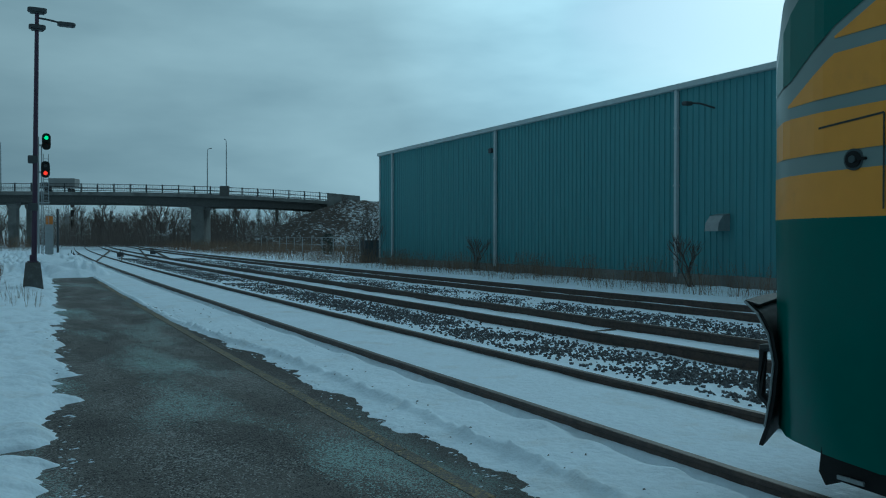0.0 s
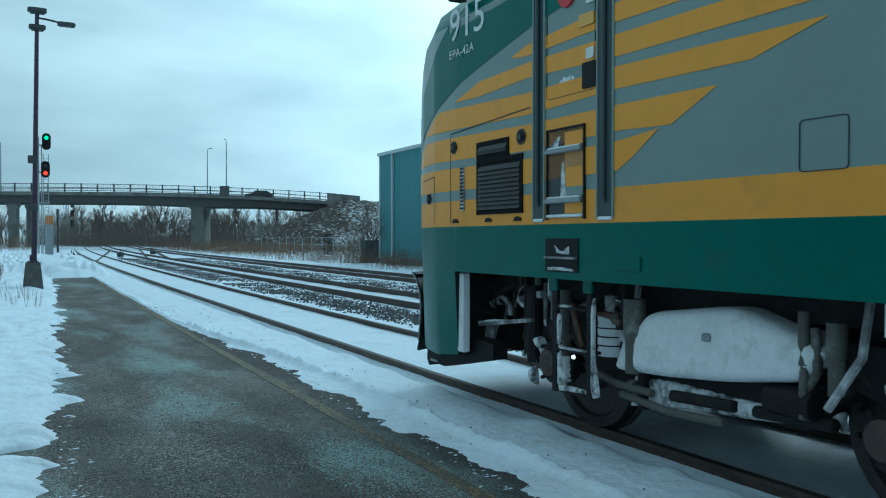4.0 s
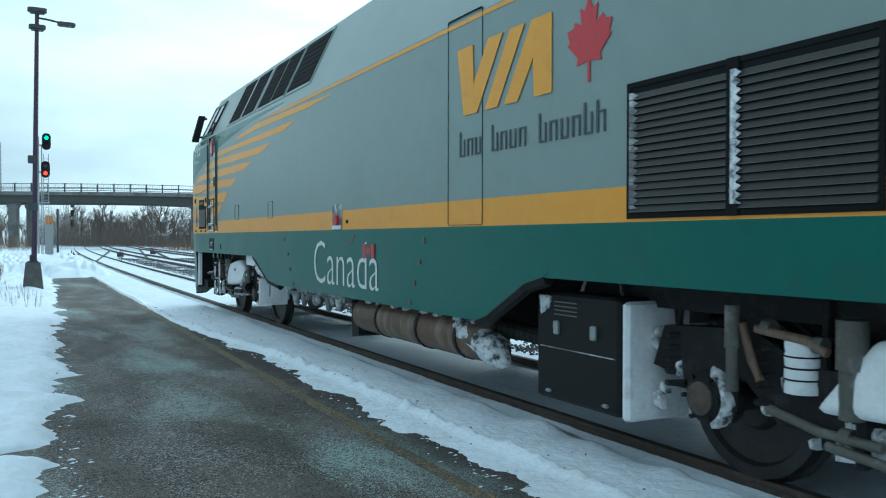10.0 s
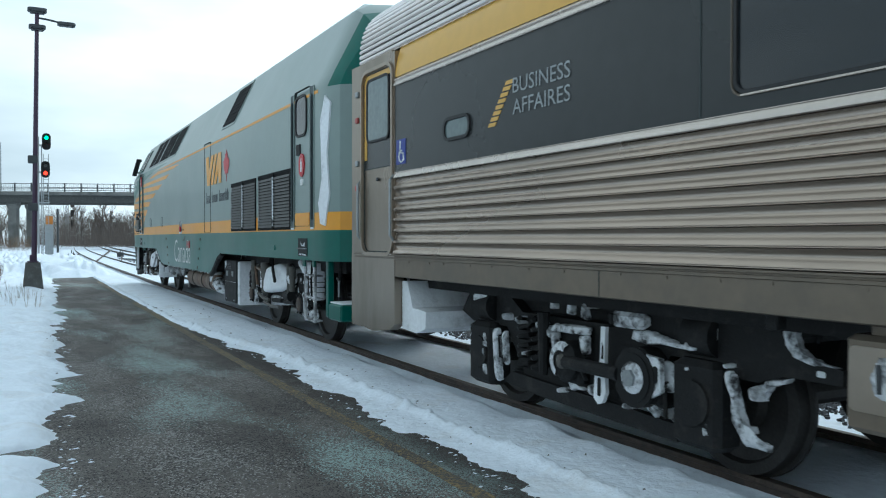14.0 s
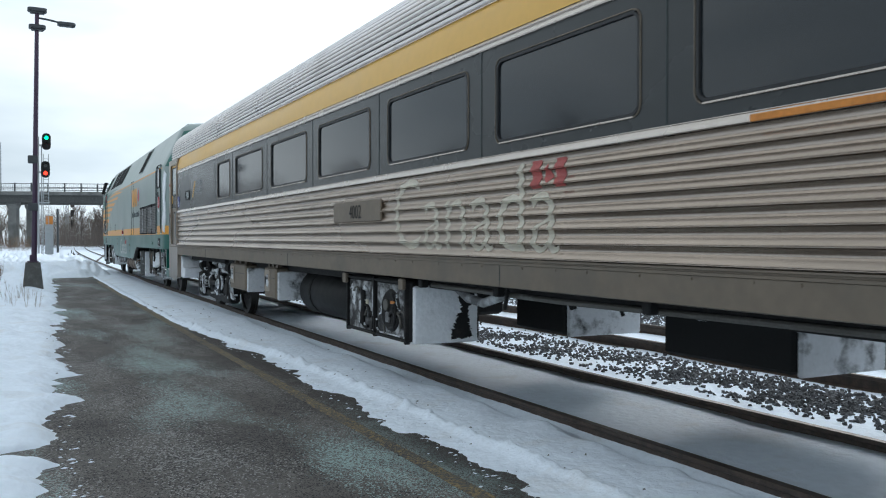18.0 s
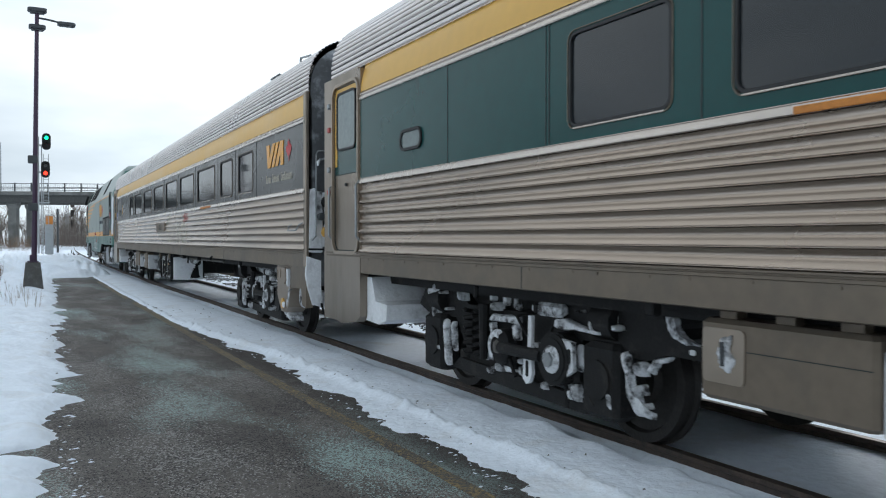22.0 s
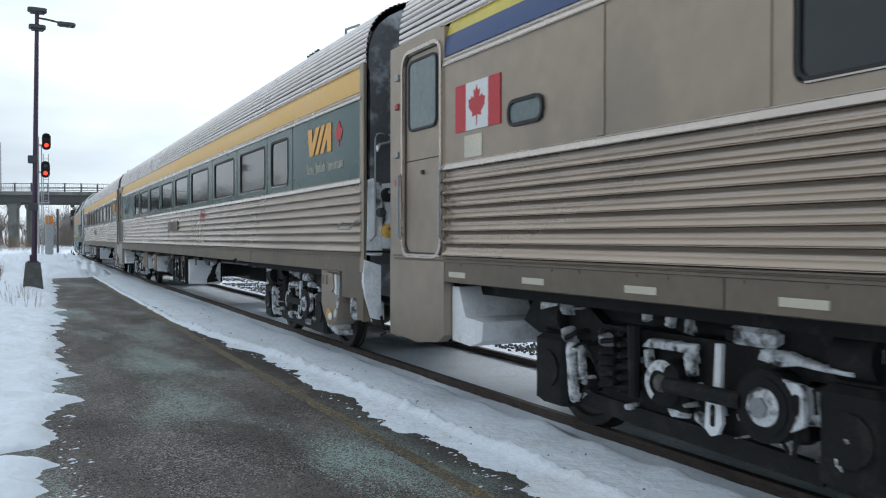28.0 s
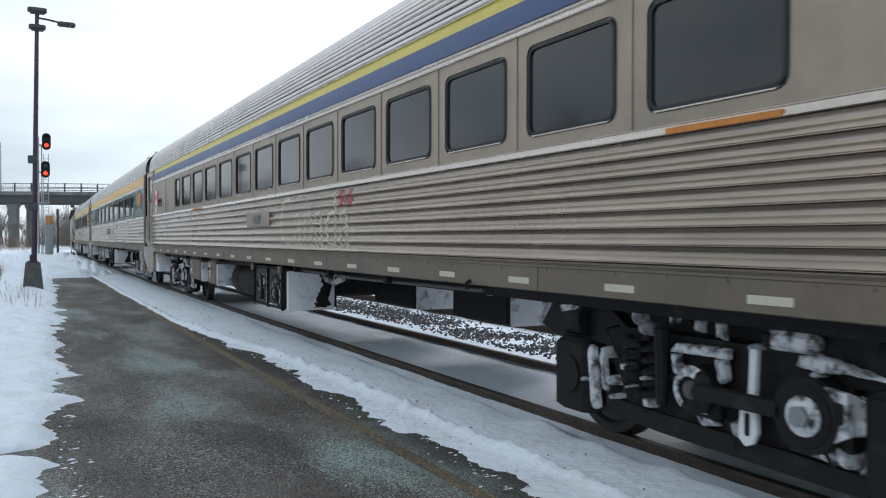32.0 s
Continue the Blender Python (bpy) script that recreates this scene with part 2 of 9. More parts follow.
STAINLESS_FLAT = material("stainless_panel", (0.36, 0.298, 0.24), 0.38, 0.8, vary=0.1, scale=0.7, dirt=(0.29, 0.25, 0.205), dirt_at=0.55, dirt_scale=0.9)
SILL_STEEL = material("road_dirty_sill", (0.2, 0.163, 0.125), 0.55, 0.5, vary=0.15, scale=1.2, dirt=(0.165, 0.14, 0.112), dirt_at=0.55, dirt_scale=1.6)
BRIGHT_STRIP = material("bright_moulding", (0.56, 0.5, 0.45), 0.25, 0.9, vary=0.08, scale=2)
ROOF_STEEL = material("ribbed_roof_steel", (0.74, 0.69, 0.67), 0.3, 0.9, vary=0.1, scale=0.9, dirt=(0.55, 0.51, 0.49), dirt_at=0.62, dirt_scale=1.2)
# roof grooves: the shade between the ribs is put into a near-black colour
ROOF_GROOVE = material("grimy_roof_groove", (0.05, 0.047, 0.046), 0.6, 0.2, vary=0.2, scale=2)
BAND_GREY = material("charcoal_band", (0.034, 0.037, 0.038), 0.26, vary=0.1, scale=0.8, spec=0.4)
BAND_GREEN = material("green_band", (0.004, 0.058, 0.056), 0.24, vary=0.1, scale=0.8, spec=0.4)
COACH_YELLOW = material("coach_yellow_paint", (0.7, 0.4, 0.08), 0.38, vary=0.06, scale=0.9)
OLD_YELLOW = material("pale_yellow_paint", (0.62, 0.5, 0.085), 0.4, vary=0.1, scale=0.9)
OLD_BLUE = material("blue_paint", (0.045, 0.08, 0.2), 0.42, vary=0.1, scale=0.9)
RED = material("red_paint", (0.5, 0.025, 0.035), 0.45, vary=0.08, scale=2)
WHITE = material("white_paint", (0.72, 0.73, 0.72), 0.5, vary=0.06, scale=2)
FADED_WHITE = material("faded_white_lettering", (0.6, 0.55, 0.45), 0.4, 0.2, vary=0.2, scale=4)
FADED_RED = material("faded_red_paint", (0.42, 0.09, 0.08), 0.5, vary=0.25, scale=4)
LETTER_GREY = material("grey_lettering", (0.05, 0.06, 0.075), 0.5)
LETTER_BLUE = material("blue_lettering", (0.03, 0.04, 0.14), 0.5)
SIGN_BLUE = material("blue_sign", (0.03, 0.05, 0.28), 0.45)
ORANGE = material("orange_mark", (0.55, 0.2, 0.03), 0.5, vary=0.25, scale=4)
GLASS = material("tinted_glass", (0.014, 0.018, 0.022), 0.06, vary=0.1, scale=2, spec=0.65, polish=0.05)
GLASS_LIGHT = material("frosted_door_glass", (0.16, 0.2, 0.2), 0.12, vary=0.2, scale=2)
RUBBER = material("black_rubber", (0.018, 0.018, 0.019), 0.6, vary=0.2, scale=9)
END_GREY = material("frosted_end_wall", (0.09, 0.095, 0.102), 0.6, vary=0.25, scale=2, dirt=(0.42, 0.44, 0.47), dirt_at=0.55, dirt_scale=2.6)
VESTIBULE = material("worn_stainless_door", (0.29, 0.245, 0.2), 0.32, 0.85, vary=0.07, scale=0.9, stretch=(1, 1.6, 0.4), dirt=(0.225, 0.19, 0.15), dirt_at=0.58, dirt_scale=1.1)
DAMPER = material("grimy_grey_cylinder", (0.1, 0.095, 0.085), 0.6, vary=0.3, scale=5, dirt=(0.3, 0.3, 0.3), dirt_at=0.66, dirt_scale=5)
TANK = material("weathered_reservoir", (0.115, 0.068, 0.043), 0.55, vary=0.35, scale=2, stretch=(1, 2.2, 0.5), dirt=(0.23, 0.17, 0.125), dirt_at=0.57, dirt_scale=2.5)
RECESS = material("shaded_recess_paint", (0.05, 0.068, 0.072), 0.5, vary=0.15, scale=3)
TAPE = material("reflective_tape", (0.6, 0.56, 0.45), 0.45, vary=0.08, scale=6)
WEED = material("dead_weed", (0.17, 0.115, 0.075), 0.9, vary=0.3, scale=3, islands=0.4)
BARK = material("bark", (0.1, 0.085, 0.075), 0.9, vary=0.3, scale=6, bump=0.01)
TWIG = material("bare_twigs", (0.125, 0.1, 0.085), 0.9, vary=0.25, scale=3, islands=0.35)
CONIFER = material("conifer_needles", (0.025, 0.04, 0.03), 0.9, vary=0.3, scale=3, islands=0.4)
SLOPE = material("embankment_earth", (0.1, 0.075, 0.058), 0.95, vary=0.4, scale=0.6, bump=0.08, bump_scale=3, dirt=(0.68, 0.7, 0.73), dirt_at=0.51, dirt_scale=2.2)
SLOPE_BARE = material("bare_bank_earth", (0.07, 0.055, 0.045), 0.95, vary=0.5, scale=0.8, bump=0.06, bump_scale=4, dirt=(0.6, 0.62, 0.65), dirt_at=0.62, dirt_scale=2.0)
SLOPE_MID = material("patchy_bank_earth", (0.085, 0.065, 0.05), 0.95, vary=0.45, scale=0.7, bump=0.07, bump_scale=4, dirt=(0.64, 0.66, 0.69), dirt_at=0.56, dirt_scale=2.1)
HOUSE_WALL = material("house_wall", (0.3, 0.3, 0.3), 0.8, vary=0.15, scale=1)
GREEN_LAMP = glowing("green_signal_light", (0.02, 0.9, 0.3), 2.2)
RED_LAMP = glowing("red_signal_light", (1.0, 0.03, 0.012), 3.0)
HEAD_LAMP = glowing("step_light", (1.0, 0.95, 0.85), 3.0)


# ---- mesh building ----
class Solid:
    """Collects the pieces of one mesh."""

    def __init__(self):
        self.v, self.f, self.mi, self.mats, self.cur = [], [], [], [], 0

    def use(self, mat):
        if mat not in self.mats:
            self.mats.append(mat)
        self.cur = self.mats.index(mat)
        return self

    def face(self, *idx):
        self.f.append(idx)
        self.mi.append(self.cur)

    def poly(self, pts):
        b = len(self.v)
        self.v += [tuple(p) for p in pts]
        self.face(*range(b, b + len(pts)))

    def box(self, x0, x1, y0, y1, z0, z1, bev=0.0):
        b = len(self.v)
        if bev <= 0:
            self.v += [(x, y, z) for z in (z0, z1) for y in (y0, y1) for x in (x0, x1)]
            for q in ((0, 2, 3, 1), (4, 5, 7, 6), (0, 1, 5, 4), (1, 3, 7, 5), (3, 2, 6, 7), (2, 0, 4, 6)):
                self.face(*[b + i for i in q])
            return self
        e = min(bev, abs(x1 - x0) / 3, abs(y1 - y0) / 3, abs(z1 - z0) / 3)
        ring = lambda d, z: [(x0 + d + e, y0 + d, z), (x1 - d - e, y0 + d, z), (x1 - d, y0 + d + e, z), (x1 - d, y1 - d - e, z),
                             (x1 - d - e, y1 - d, z), (x0 + d + e, y1 - d, z), (x0 + d, y1 - d - e, z), (x0 + d, y0 + d + e, z)]
        self.loft([ring(e, z0), ring(0, z0 + e), ring(0, z1 - e), ring(e, z1)])
        return self

    def loft(self, rings, caps=True, closed=True):
        b, n = len(self.v), len(rings[0])
        for r in rings:
            self.v += [tuple(p) for p in r]
        for i in range(len(rings) - 1):
            for j in range(n if closed else n - 1):
                k = (j + 1) % n
                self.face(b + i * n + j, b + i * n + k, b + (i + 1) * n + k, b + (i + 1) * n + j)
        if caps and closed:
            self.face(*[b + j for j in range(n - 1, -1, -1)])
            self.face(*[b + (len(rings) - 1) * n + j for j in range(n)])
        return self

    def tube(self, pts, radii, sides=8):
        """A round bar through pts."""
        if not hasattr(radii, "__len__"):
            radii = [radii] * len(pts)
        pts = [Vector(p) for p in pts]
        rings = []
        for i, p in enumerate(pts):
            d = (pts[min(i + 1, len(pts) - 1)] - pts[max(i - 1, 0)]).normalized()
            a = d.cross(Vector((0.3, 0.2, 1)) if abs(d.z) < 0.9 else Vector((1, 0.1, 0))).normalized()
            c = d.cross(a)
            rings.append([p + (a * math.cos(k * 2 * math.pi / sides) + c * math.sin(k * 2 * math.pi / sides)) * radii[i] for k in range(sides)])
        self.loft(rings)
        return self

    def prism(self, outline, axis, a, b):
        """An outline of (u, v) pushed along axis from a to b: x takes (y, z), y takes (x, z), z takes (x, y)."""
        put = {"x": lambda u, v, w: (w, u, v), "y": lambda u, v, w: (u, w, v), "z": lambda u, v, w: (u, v, w)}[axis]
        self.loft([[put(u, v, a) for u, v in outline], [put(u, v, b) for u, v in outline]])
        return self

    def made(self, name, parent=None, label="", smooth=0.0):
        m = bpy.data.meshes.new(name)
        m.from_pydata(self.v, [], self.f)
        for k in self.mats:
            m.materials.append(k)
        m.polygons.foreach_set("material_index", self.mi)
        m.validate()
        bm = bmesh.new()
        bm.from_mesh(m)
        bmesh.ops.recalc_face_normals(bm, faces=bm.faces)
        bm.to_mesh(m)
        bm.free()
        if smooth:
            m.shade_smooth()
            m.set_sharp_from_angle(angle=radians(smooth))
        ob = new(name, m)
        if parent is not None:
            ob.parent = parent
        if label:
            ob["label"] = label
        return ob


def empty(name, label, category, group="", kind="", at=(0, 0, 0)):
    ob = new(name)
    ob.empty_display_size = 0.2
    ob.location = at
    return tagged(ob, label, category, group, kind)


def rounded(u0, u1, v0, v1, r, n=4):
    """A rectangle with round corners as an outline."""
    out = []
    for cu, cv, a in ((u1 - r, v1 - r, 0), (u0 + r, v1 - r, 90), (u0 + r, v0 + r, 180), (u1 - r, v0 + r, 270)):
        out += [(cu + r * math.cos(radians(a + 90 * k / n)), cv + r * math.sin(radians(a + 90 * k / n))) for k in range(n + 1)]
    return out


def lettering(name, body, height, mat, parent, m, label="", width=None, thick=0.002, shear=0.0, weight=0.0):
    """A word in the built-in font as a thin mesh; m places its lower left corner, x along the line, y up."""
    c = bpy.data.curves.new(name, "FONT")
    c.body, c.size, c.extrude, c.shear, c.resolution_u, c.offset = body, 1.0, 0.0, shear, 3, weight
    tmp = bpy.data.objects.new(name, c)
    me = bpy.data.meshes.new_from_object(tmp)
    bpy.data.objects.remove(tmp)
    xs = [v.co.x for v in me.vertices]
    ys = [v.co.y for v in me.vertices]
    sy = height / (max(ys) - min(ys))
    sx = width / (max(xs) - min(xs)) if width else sy
    for v in me.vertices:
        v.co = ((v.co.x - min(xs)) * sx, (v.co.y - min(ys)) * sy, thick)
    me.materials.clear()
    me.materials.append(mat)
    ob = new(name, me)
    ob.parent = parent
    ob.matrix_basis = m
    if label:
        ob["label"] = label
    return ob


# ---- the ground: one sheet of snow that reaches the horizon ----
def smooth(a, b, x):
    k = min(1.0, max(0.0, (x - a) / (b - a)))
    return k * k * (3 - 2 * k)


def wob(x, y, s=1.0, seed=0.0):
    return noise.noise(Vector((x * s, y * s, seed)))


PLATFORM_Z = -0.05
FINGERS = ((7.35, 0.16), (6.0, -0.1), (10.7, 0.12), (8.4, -0.08), (4.55, 0.1), (12.4, 0.1), (14.2, -0.1), (5.2, 0.05))      # where bare asphalt reaches into the snow
LUMPS = ((9.9, 0.35, 0.08), (8.6, 0.3, 0.04), (7.4, 0.3, 0.06), (6.5, 0.2, 0.04), (5.5, 0.22, 0.1), (4.85, 0.2, 0.05), (4.05, 0.12, 0.06), (3.6, 0.2, 0.05), (12.2, 0.5, 0.06), (15.5, 0.6, 0.07))


def platform_cover(x, y):
    """Where the snow beside the track begins on the platform."""
    edge = 2.76 + 0.1 * wob(0, y, 0.7, 5.5) + 0.1 * wob(x * 0.4, y, 1.9, 9.1) + 0.06 * wob(x, y, 6.0, 2.2) + 0.03 * wob(x, y, 15.0, 4.2)
    edge -= 0.12 * smooth(10.0, 15.0, y)
    for c, reach in FINGERS:
        edge += reach * math.exp(-((y - c - 0.25 * (x - 2.7)) / 0.28) ** 2)
    return edge


def ground_height(x, y):
    x -= bend(min(y, 150))
    n1, n2 = wob(x, y, 0.9, 3.1), wob(x * 2.2, y * 0.8, 2.1, 7.7)
    n3 = wob(x, y, 7.0, 1.3)
    if x > 2.2:
        edge = platform_cover(x, y)
        near = math.exp(-((x - edge) / 0.25) ** 2)
        z = PLATFORM_Z + (x - edge) * (0.1 if x > edge else 0.16) + near * (0.006 * wob(x, y, 5, 7.7) + 0.0025 * wob(x * 0.6 + y * 0.5, y * 1.4, 12, 1.7))
        line = 3.08 - 0.5 * smooth(8.0, 17.0, y) + 0.05 * wob(0, y, 0.6, 1.1)
        crest = -0.026 + 0.012 * n1 + 0.006 * n2 + 0.004 * wob(x, y, 5.0, 4.6)
        z = min(z, crest)
        z += (0.055 + 0.04 * wob(x, y, 4.5, 3.9) + 0.035 * wob(x, y, 11, 2.6)) * math.exp(-((x - line - 0.04 * wob(x, y, 4, 8.2)) / 0.055) ** 2)
        z -= smooth(3.7, 4.0, x) * (0.13 + 0.03 * n1)
        for c, w, h in LUMPS:
            z += 0.6 * h * math.exp(-((y - c) / w) ** 2) * smooth(3.5, 3.8, x) * smooth(4.06, 3.95, x)
        inner = -0.075 + 0.012 * n1 + 0.006 * n2
        z = z + (inner - z) * smooth(3.95, 4.1, x)
        out = -0.1 + 0.02 * n1 - 0.05 * smooth(5.8, 7.4, x)
        z = z + (out - z) * smooth(5.5, 5.8, x)
        z -= 0.12 * smooth(15.5, 19, x)
        if 15.2 < x < 22:
            z += 0.16 * max(0.0, wob(x, y, 0.45, 4.4)) + 0.05 * n1
    else:
        reach = 0.08 + 0.031 * min(y, 26) + 0.1 * wob(0, y, 0.35, 1.9) + 0.15 * wob(x * 0.5, y, 2.9, 6.6) + 0.07 * wob(x * 0.3, y, 7.5, 2.0) + 0.3 * max(0.0, wob(x * 0.25, y, 4.6, 4.3)) * smooth(6.8, 8.5, y) + 0.04 * wob(x * 0.3, y, 17.0, 3.3) - 0.05 * smooth(8.5, 7.0, y)
        reach -= 0.4 * math.exp(-((y - 6.5) / 0.15) ** 2) + 0.12 * smooth(6.4, 6.0, y) + 0.25 * smooth(5.3, 4.0, y)
        d = reach - x
        z = PLATFORM_Z + (0.05 * (1 - math.exp(-d / 0.05)) + 0.1 * d if d > 0 else 0.3 * d) + 0.06 * max(-0.4, wob(x * 1.5, y, 2.2, 8.3)) * smooth(0.0, 0.25, d) + 0.03 * wob(x * 1.2, y * 6.0, 1.0, 3.7) * smooth(reach - 0.7, reach - 0.1, x)
        z += (0.022 * wob(x * 2.2, y * 11.0, 1.0, 5.2) + 0.006 * wob(x * 9, y * 20.0, 1.0, 2.2)) * smooth(0.7, 0.0, abs(x - reach))
        z = min(z, 0.1 + 0.09 * n1 + 0.07 * n2 + 0.07 * wob(x, y, 3.4, 2.9) + 0.04 * wob(x, y, 6.5, 2.9) + 0.014 * wob(x, y, 15.0, 0.9))
    z += (0.002 if 2.2 < x < 3.0 else 0.006) * n3 + 0.002 * wob(x, y, 19.0, 4.1)
    if y > 33:
        up = smooth(34.0, 37.5, y + 0.8 * n1) * smooth(3.75, 2.4, x) * smooth(75, 55, y)
        z = max(z, PLATFORM_Z - 0.1 + up * (0.55 + 0.3 * n1 + 0.22 * n2 + 0.1 * wob(x, y, 3.3, 5.8))) if up > 0.02 else z
    if y > 60 or x > 26 or x < -6:
        z += 0.25 * wob(x, y, 0.05, 8.8) * smooth(16, 40, abs(x - 5))
    return z


def axis_steps(points):
    """Grid lines from (start, step) pairs; the last start ends the axis."""
    out = []
    for (a, st), (b, _) in zip(points, points[1:]):
        k = max(1, round((b - a) / st))
        out += [a + (b - a) * i / k for i in range(k)]
    return out + [points[-1][0]]


gx = axis_steps([(-2500, 800), (-100, 30), (-10, 2), (-2.4, 0.07), (-0.6, 0.035), (1.3, 0.3), (2.2, 0.033), (4.2, 0.16), (6, 0.4), (16, 0.6), (24, 4), (60, 30), (300, 700), (2800, 1)])
gy = axis_steps([(-300, 60), (-10, 2), (2, 0.035), (7, 0.05), (11, 0.09), (18, 0.2), (40, 0.8), (80, 4), (160, 30), (500, 500), (3500, 1)])
gv = [(x, y, ground_height(x, y)) for y in gy for x in gx]
W = len(gx)
gf = [(j * W + i, j * W + i + 1, (j + 1) * W + i + 1, (j + 1) * W + i) for j in range(len(gy) - 1) for i in range(W - 1)]
gm = bpy.data.meshes.new("ground")
gm.from_pydata(gv, [], gf)
gm.materials.append(SNOW)
gm.shade_smooth()
tagged(new("ground", gm), "snow-covered ground along the railway line", "ground", kind="structure")

# platform: an asphalt slab that the snow laps over
pl = Solid().use(ASPHALT)
rows = [-12, 0, 8, 14, 20, 26, 31, 35.6]
pl.loft([[(-1.6, y, -0.5), (3.05 + bend(y), y, -0.5), (3.05 + bend(y), y, PLATFORM_Z), (-1.6, y, PLATFORM_Z)] for y in rows])
platform = tagged(pl.made("platform"), "wet dark asphalt platform with patches of snow", "platform", kind="structure")
ln = Solid().use(YELLOW_LINE)
y = -6.0
while y < 31:
    step = 0.8 + 0.6 * random.random()
    if random.random() > 0.12 or y < 10:
        w0, w1 = 2.385 + 0.012 * random.random(), 2.50 + 0.015 * random.random()
        c = bend(y)
        ln.box(w0 + c, w1 + c, y, y + step - 0.01, PLATFORM_Z, PLATFORM_Z + 0.004)
    y += step
ln.made("edge_line", platform, "worn yellow safety line")
cr = Solid().use(SEAM)
for y0 in (10.55, 16.0, 22.5):
    x = 0.25
    yy = y0
    while x < 2.7:
        ny = yy + random.uniform(-0.04, 0.04)
        cr.poly([(x, yy - 0.012, PLATFORM_Z + 0.003), (x + 0.22, ny - 0.012, PLATFORM_Z + 0.003), (x + 0.22, ny + 0.012, PLATFORM_Z + 0.003), (x, yy + 0.012, PLATFORM_Z + 0.003)])
        x, yy = x + 0.22, ny
cr.made("pavement_joint", platform, "dark joint in the asphalt")


# ---- tracks ----
def rail_outline(c):
    h = [(0.036, 0.0), (0.036, -0.03), (0.010, -0.045), (0.010, -0.14), (0.07, -0.16), (0.07, -0.172)]
    return [(c + x, z) for x, z in h] + [(c - x, z) for x, z in reversed(h)]


for k, cx in enumerate(TRACKS):
    tr = empty("railway_track", ("snow-filled railway track with rusty rails beside the platform", "rusty railway track on snowy ballast",
                                 "rusty railway track in front of the warehouse")[k], "railway track", "railway tracks", "structure")
    for sgn in (-1, 1):
        r = Solid().use(RUST)
        ys = [-40 + 8 * i for i in range(50)]
        r.loft([[(x + bend(y), y, z) for x, z in rail_outline(cx + sgn * GAUGE)] for y in ys])
        r.use(RAIL_TOP).loft([[(cx + sgn * GAUGE + a + bend(y), y, z) for a, z in ((-0.03, -0.001), (0.03, -0.001), (0.03, 0.0015), (-0.03, 0.0015))] for y in ys])
        r.made("rail", tr)
    t = Solid().use(TIE)
    yy = 4.0
    while yy < 70:
        t.box(cx - 1.28 + bend(yy), cx + 1.28 + bend(yy), yy, yy + 0.22, -0.3, (-0.175 if k else -0.2) + random.uniform(-0.012, 0.02))
        yy += 0.55
    tagged(t.made("sleeper_row", tr), kind="stuff")

# the junction in the distance: diverging rails
jn = empty("track_junction", "rusty turnout rails crossing between the tracks in the snow", "turnout", kind="structure")
for a, b in (((4.05, 58), (8.1, 112)), ((5.56, 58), (9.6, 112)), ((8.1, 66), (12.75, 128)), ((9.6, 66), (14.25, 128)), ((3.0, 66), (4.06, 90))):
    r = Solid().use(RUST)
    a, b = (a[0] + bend(a[1]), a[1]), (b[0] + bend(b[1]), b[1])
    d = (Vector((*b, 0)) - Vector((*a, 0)))
    n = Vector((-d.y, d.x, 0)).normalized() * 0.04
    q = [Vector((*a, 0)) - n, Vector((*a, 0)) + n, Vector((*b, 0)) + n, Vector((*b, 0)) - n]
    r.loft([[p + Vector((0, 0, -0.16)) for p in q], [p + Vector((0, 0, 0.012)) for p in q]])
    r.made("switch_rail", jn)
for x, y in ((3.7, 62), (4.1, 71), (8.1, 75), (12.3, 86)):
    b = Solid().use(STEEL_DARK).box(x - 0.25, x + 0.25, y - 0.3, y + 0.3, -0.1, 0.28, 0.05)
    b.tube([(x, y, 0.2), (x, y, 0.55)], 0.04, 6)
    b.made("switch_machine", jn)

# ballast that shows through the snow: loose stones
STONE = [(-1, -1, -0.7), (1, -0.8, -0.8), (0.8, 1, -0.6), (-0.9, 0.9, -0.8), (-0.6, -0.7, 0.8), (0.7, -0.5, 0.6), (0.5, 0.7, 0.9), (-0.7, 0.6, 0.5)]


def stones(name, label, count, place, size):
    b = Solid().use(BALLAST)
    rnd = random.Random(len(name) * 7 + count)
    for _ in range(count):
        x, y = place(rnd)
        x += bend(y)
        z = ground_height(x, y)
        s = size * rnd.uniform(0.55, 1.35)
        e = Euler((rnd.uniform(0, 6), rnd.uniform(0, 6), rnd.uniform(0, 6))).to_matrix()
        q = [e @ Vector((a * s * rnd.uniform(0.7, 1.1), c * s, d * s * 0.8)) + Vector((x, y, z + s * 0.25)) for a, c, d in STONE]
        k = len(b.v)
        b.v += [tuple(p) for p in q]
        for f in ((0, 3, 2, 1), (4, 5, 6, 7), (0, 1, 5, 4), (1, 2, 6, 5), (2, 3, 7, 6), (3, 0, 4, 7)):
            b.face(*[k + i for i in f])
    m = bpy.data.meshes.new(name)
    m.from_pydata(b.v, [], b.f)
    m.materials.append(BALLAST)
    return tagged(new(name, m), label, "ballast", kind="stuff")


def along(rnd, x0, x1, y0, y1):
    """A place in a strip, thicker with stones towards its middle and near its start."""
    while True:
        x = rnd.uniform(x0, x1)
        y = y0 + (y1 - y0) * rnd.random() ** 2
        c = 1 - abs(2 * (x - x0) / (x1 - x0) - 1) ** 1.6
        if rnd.random() < c * (0.55 + 0.9 * wob(x, y, 1.1, 2.5)) + 0.05:
            return x, y


stones("ballast_stones", "dark crushed-stone ballast poking through thin snow", 15000, lambda r: along(r, 6.15, 8.0, 3.5, 70), 0.02)
stones("ballast_stones", "grey gravel between two tracks, dusted with snow", 11000, lambda r: along(r, 10.1, 12.4, 7, 70), 0.021)

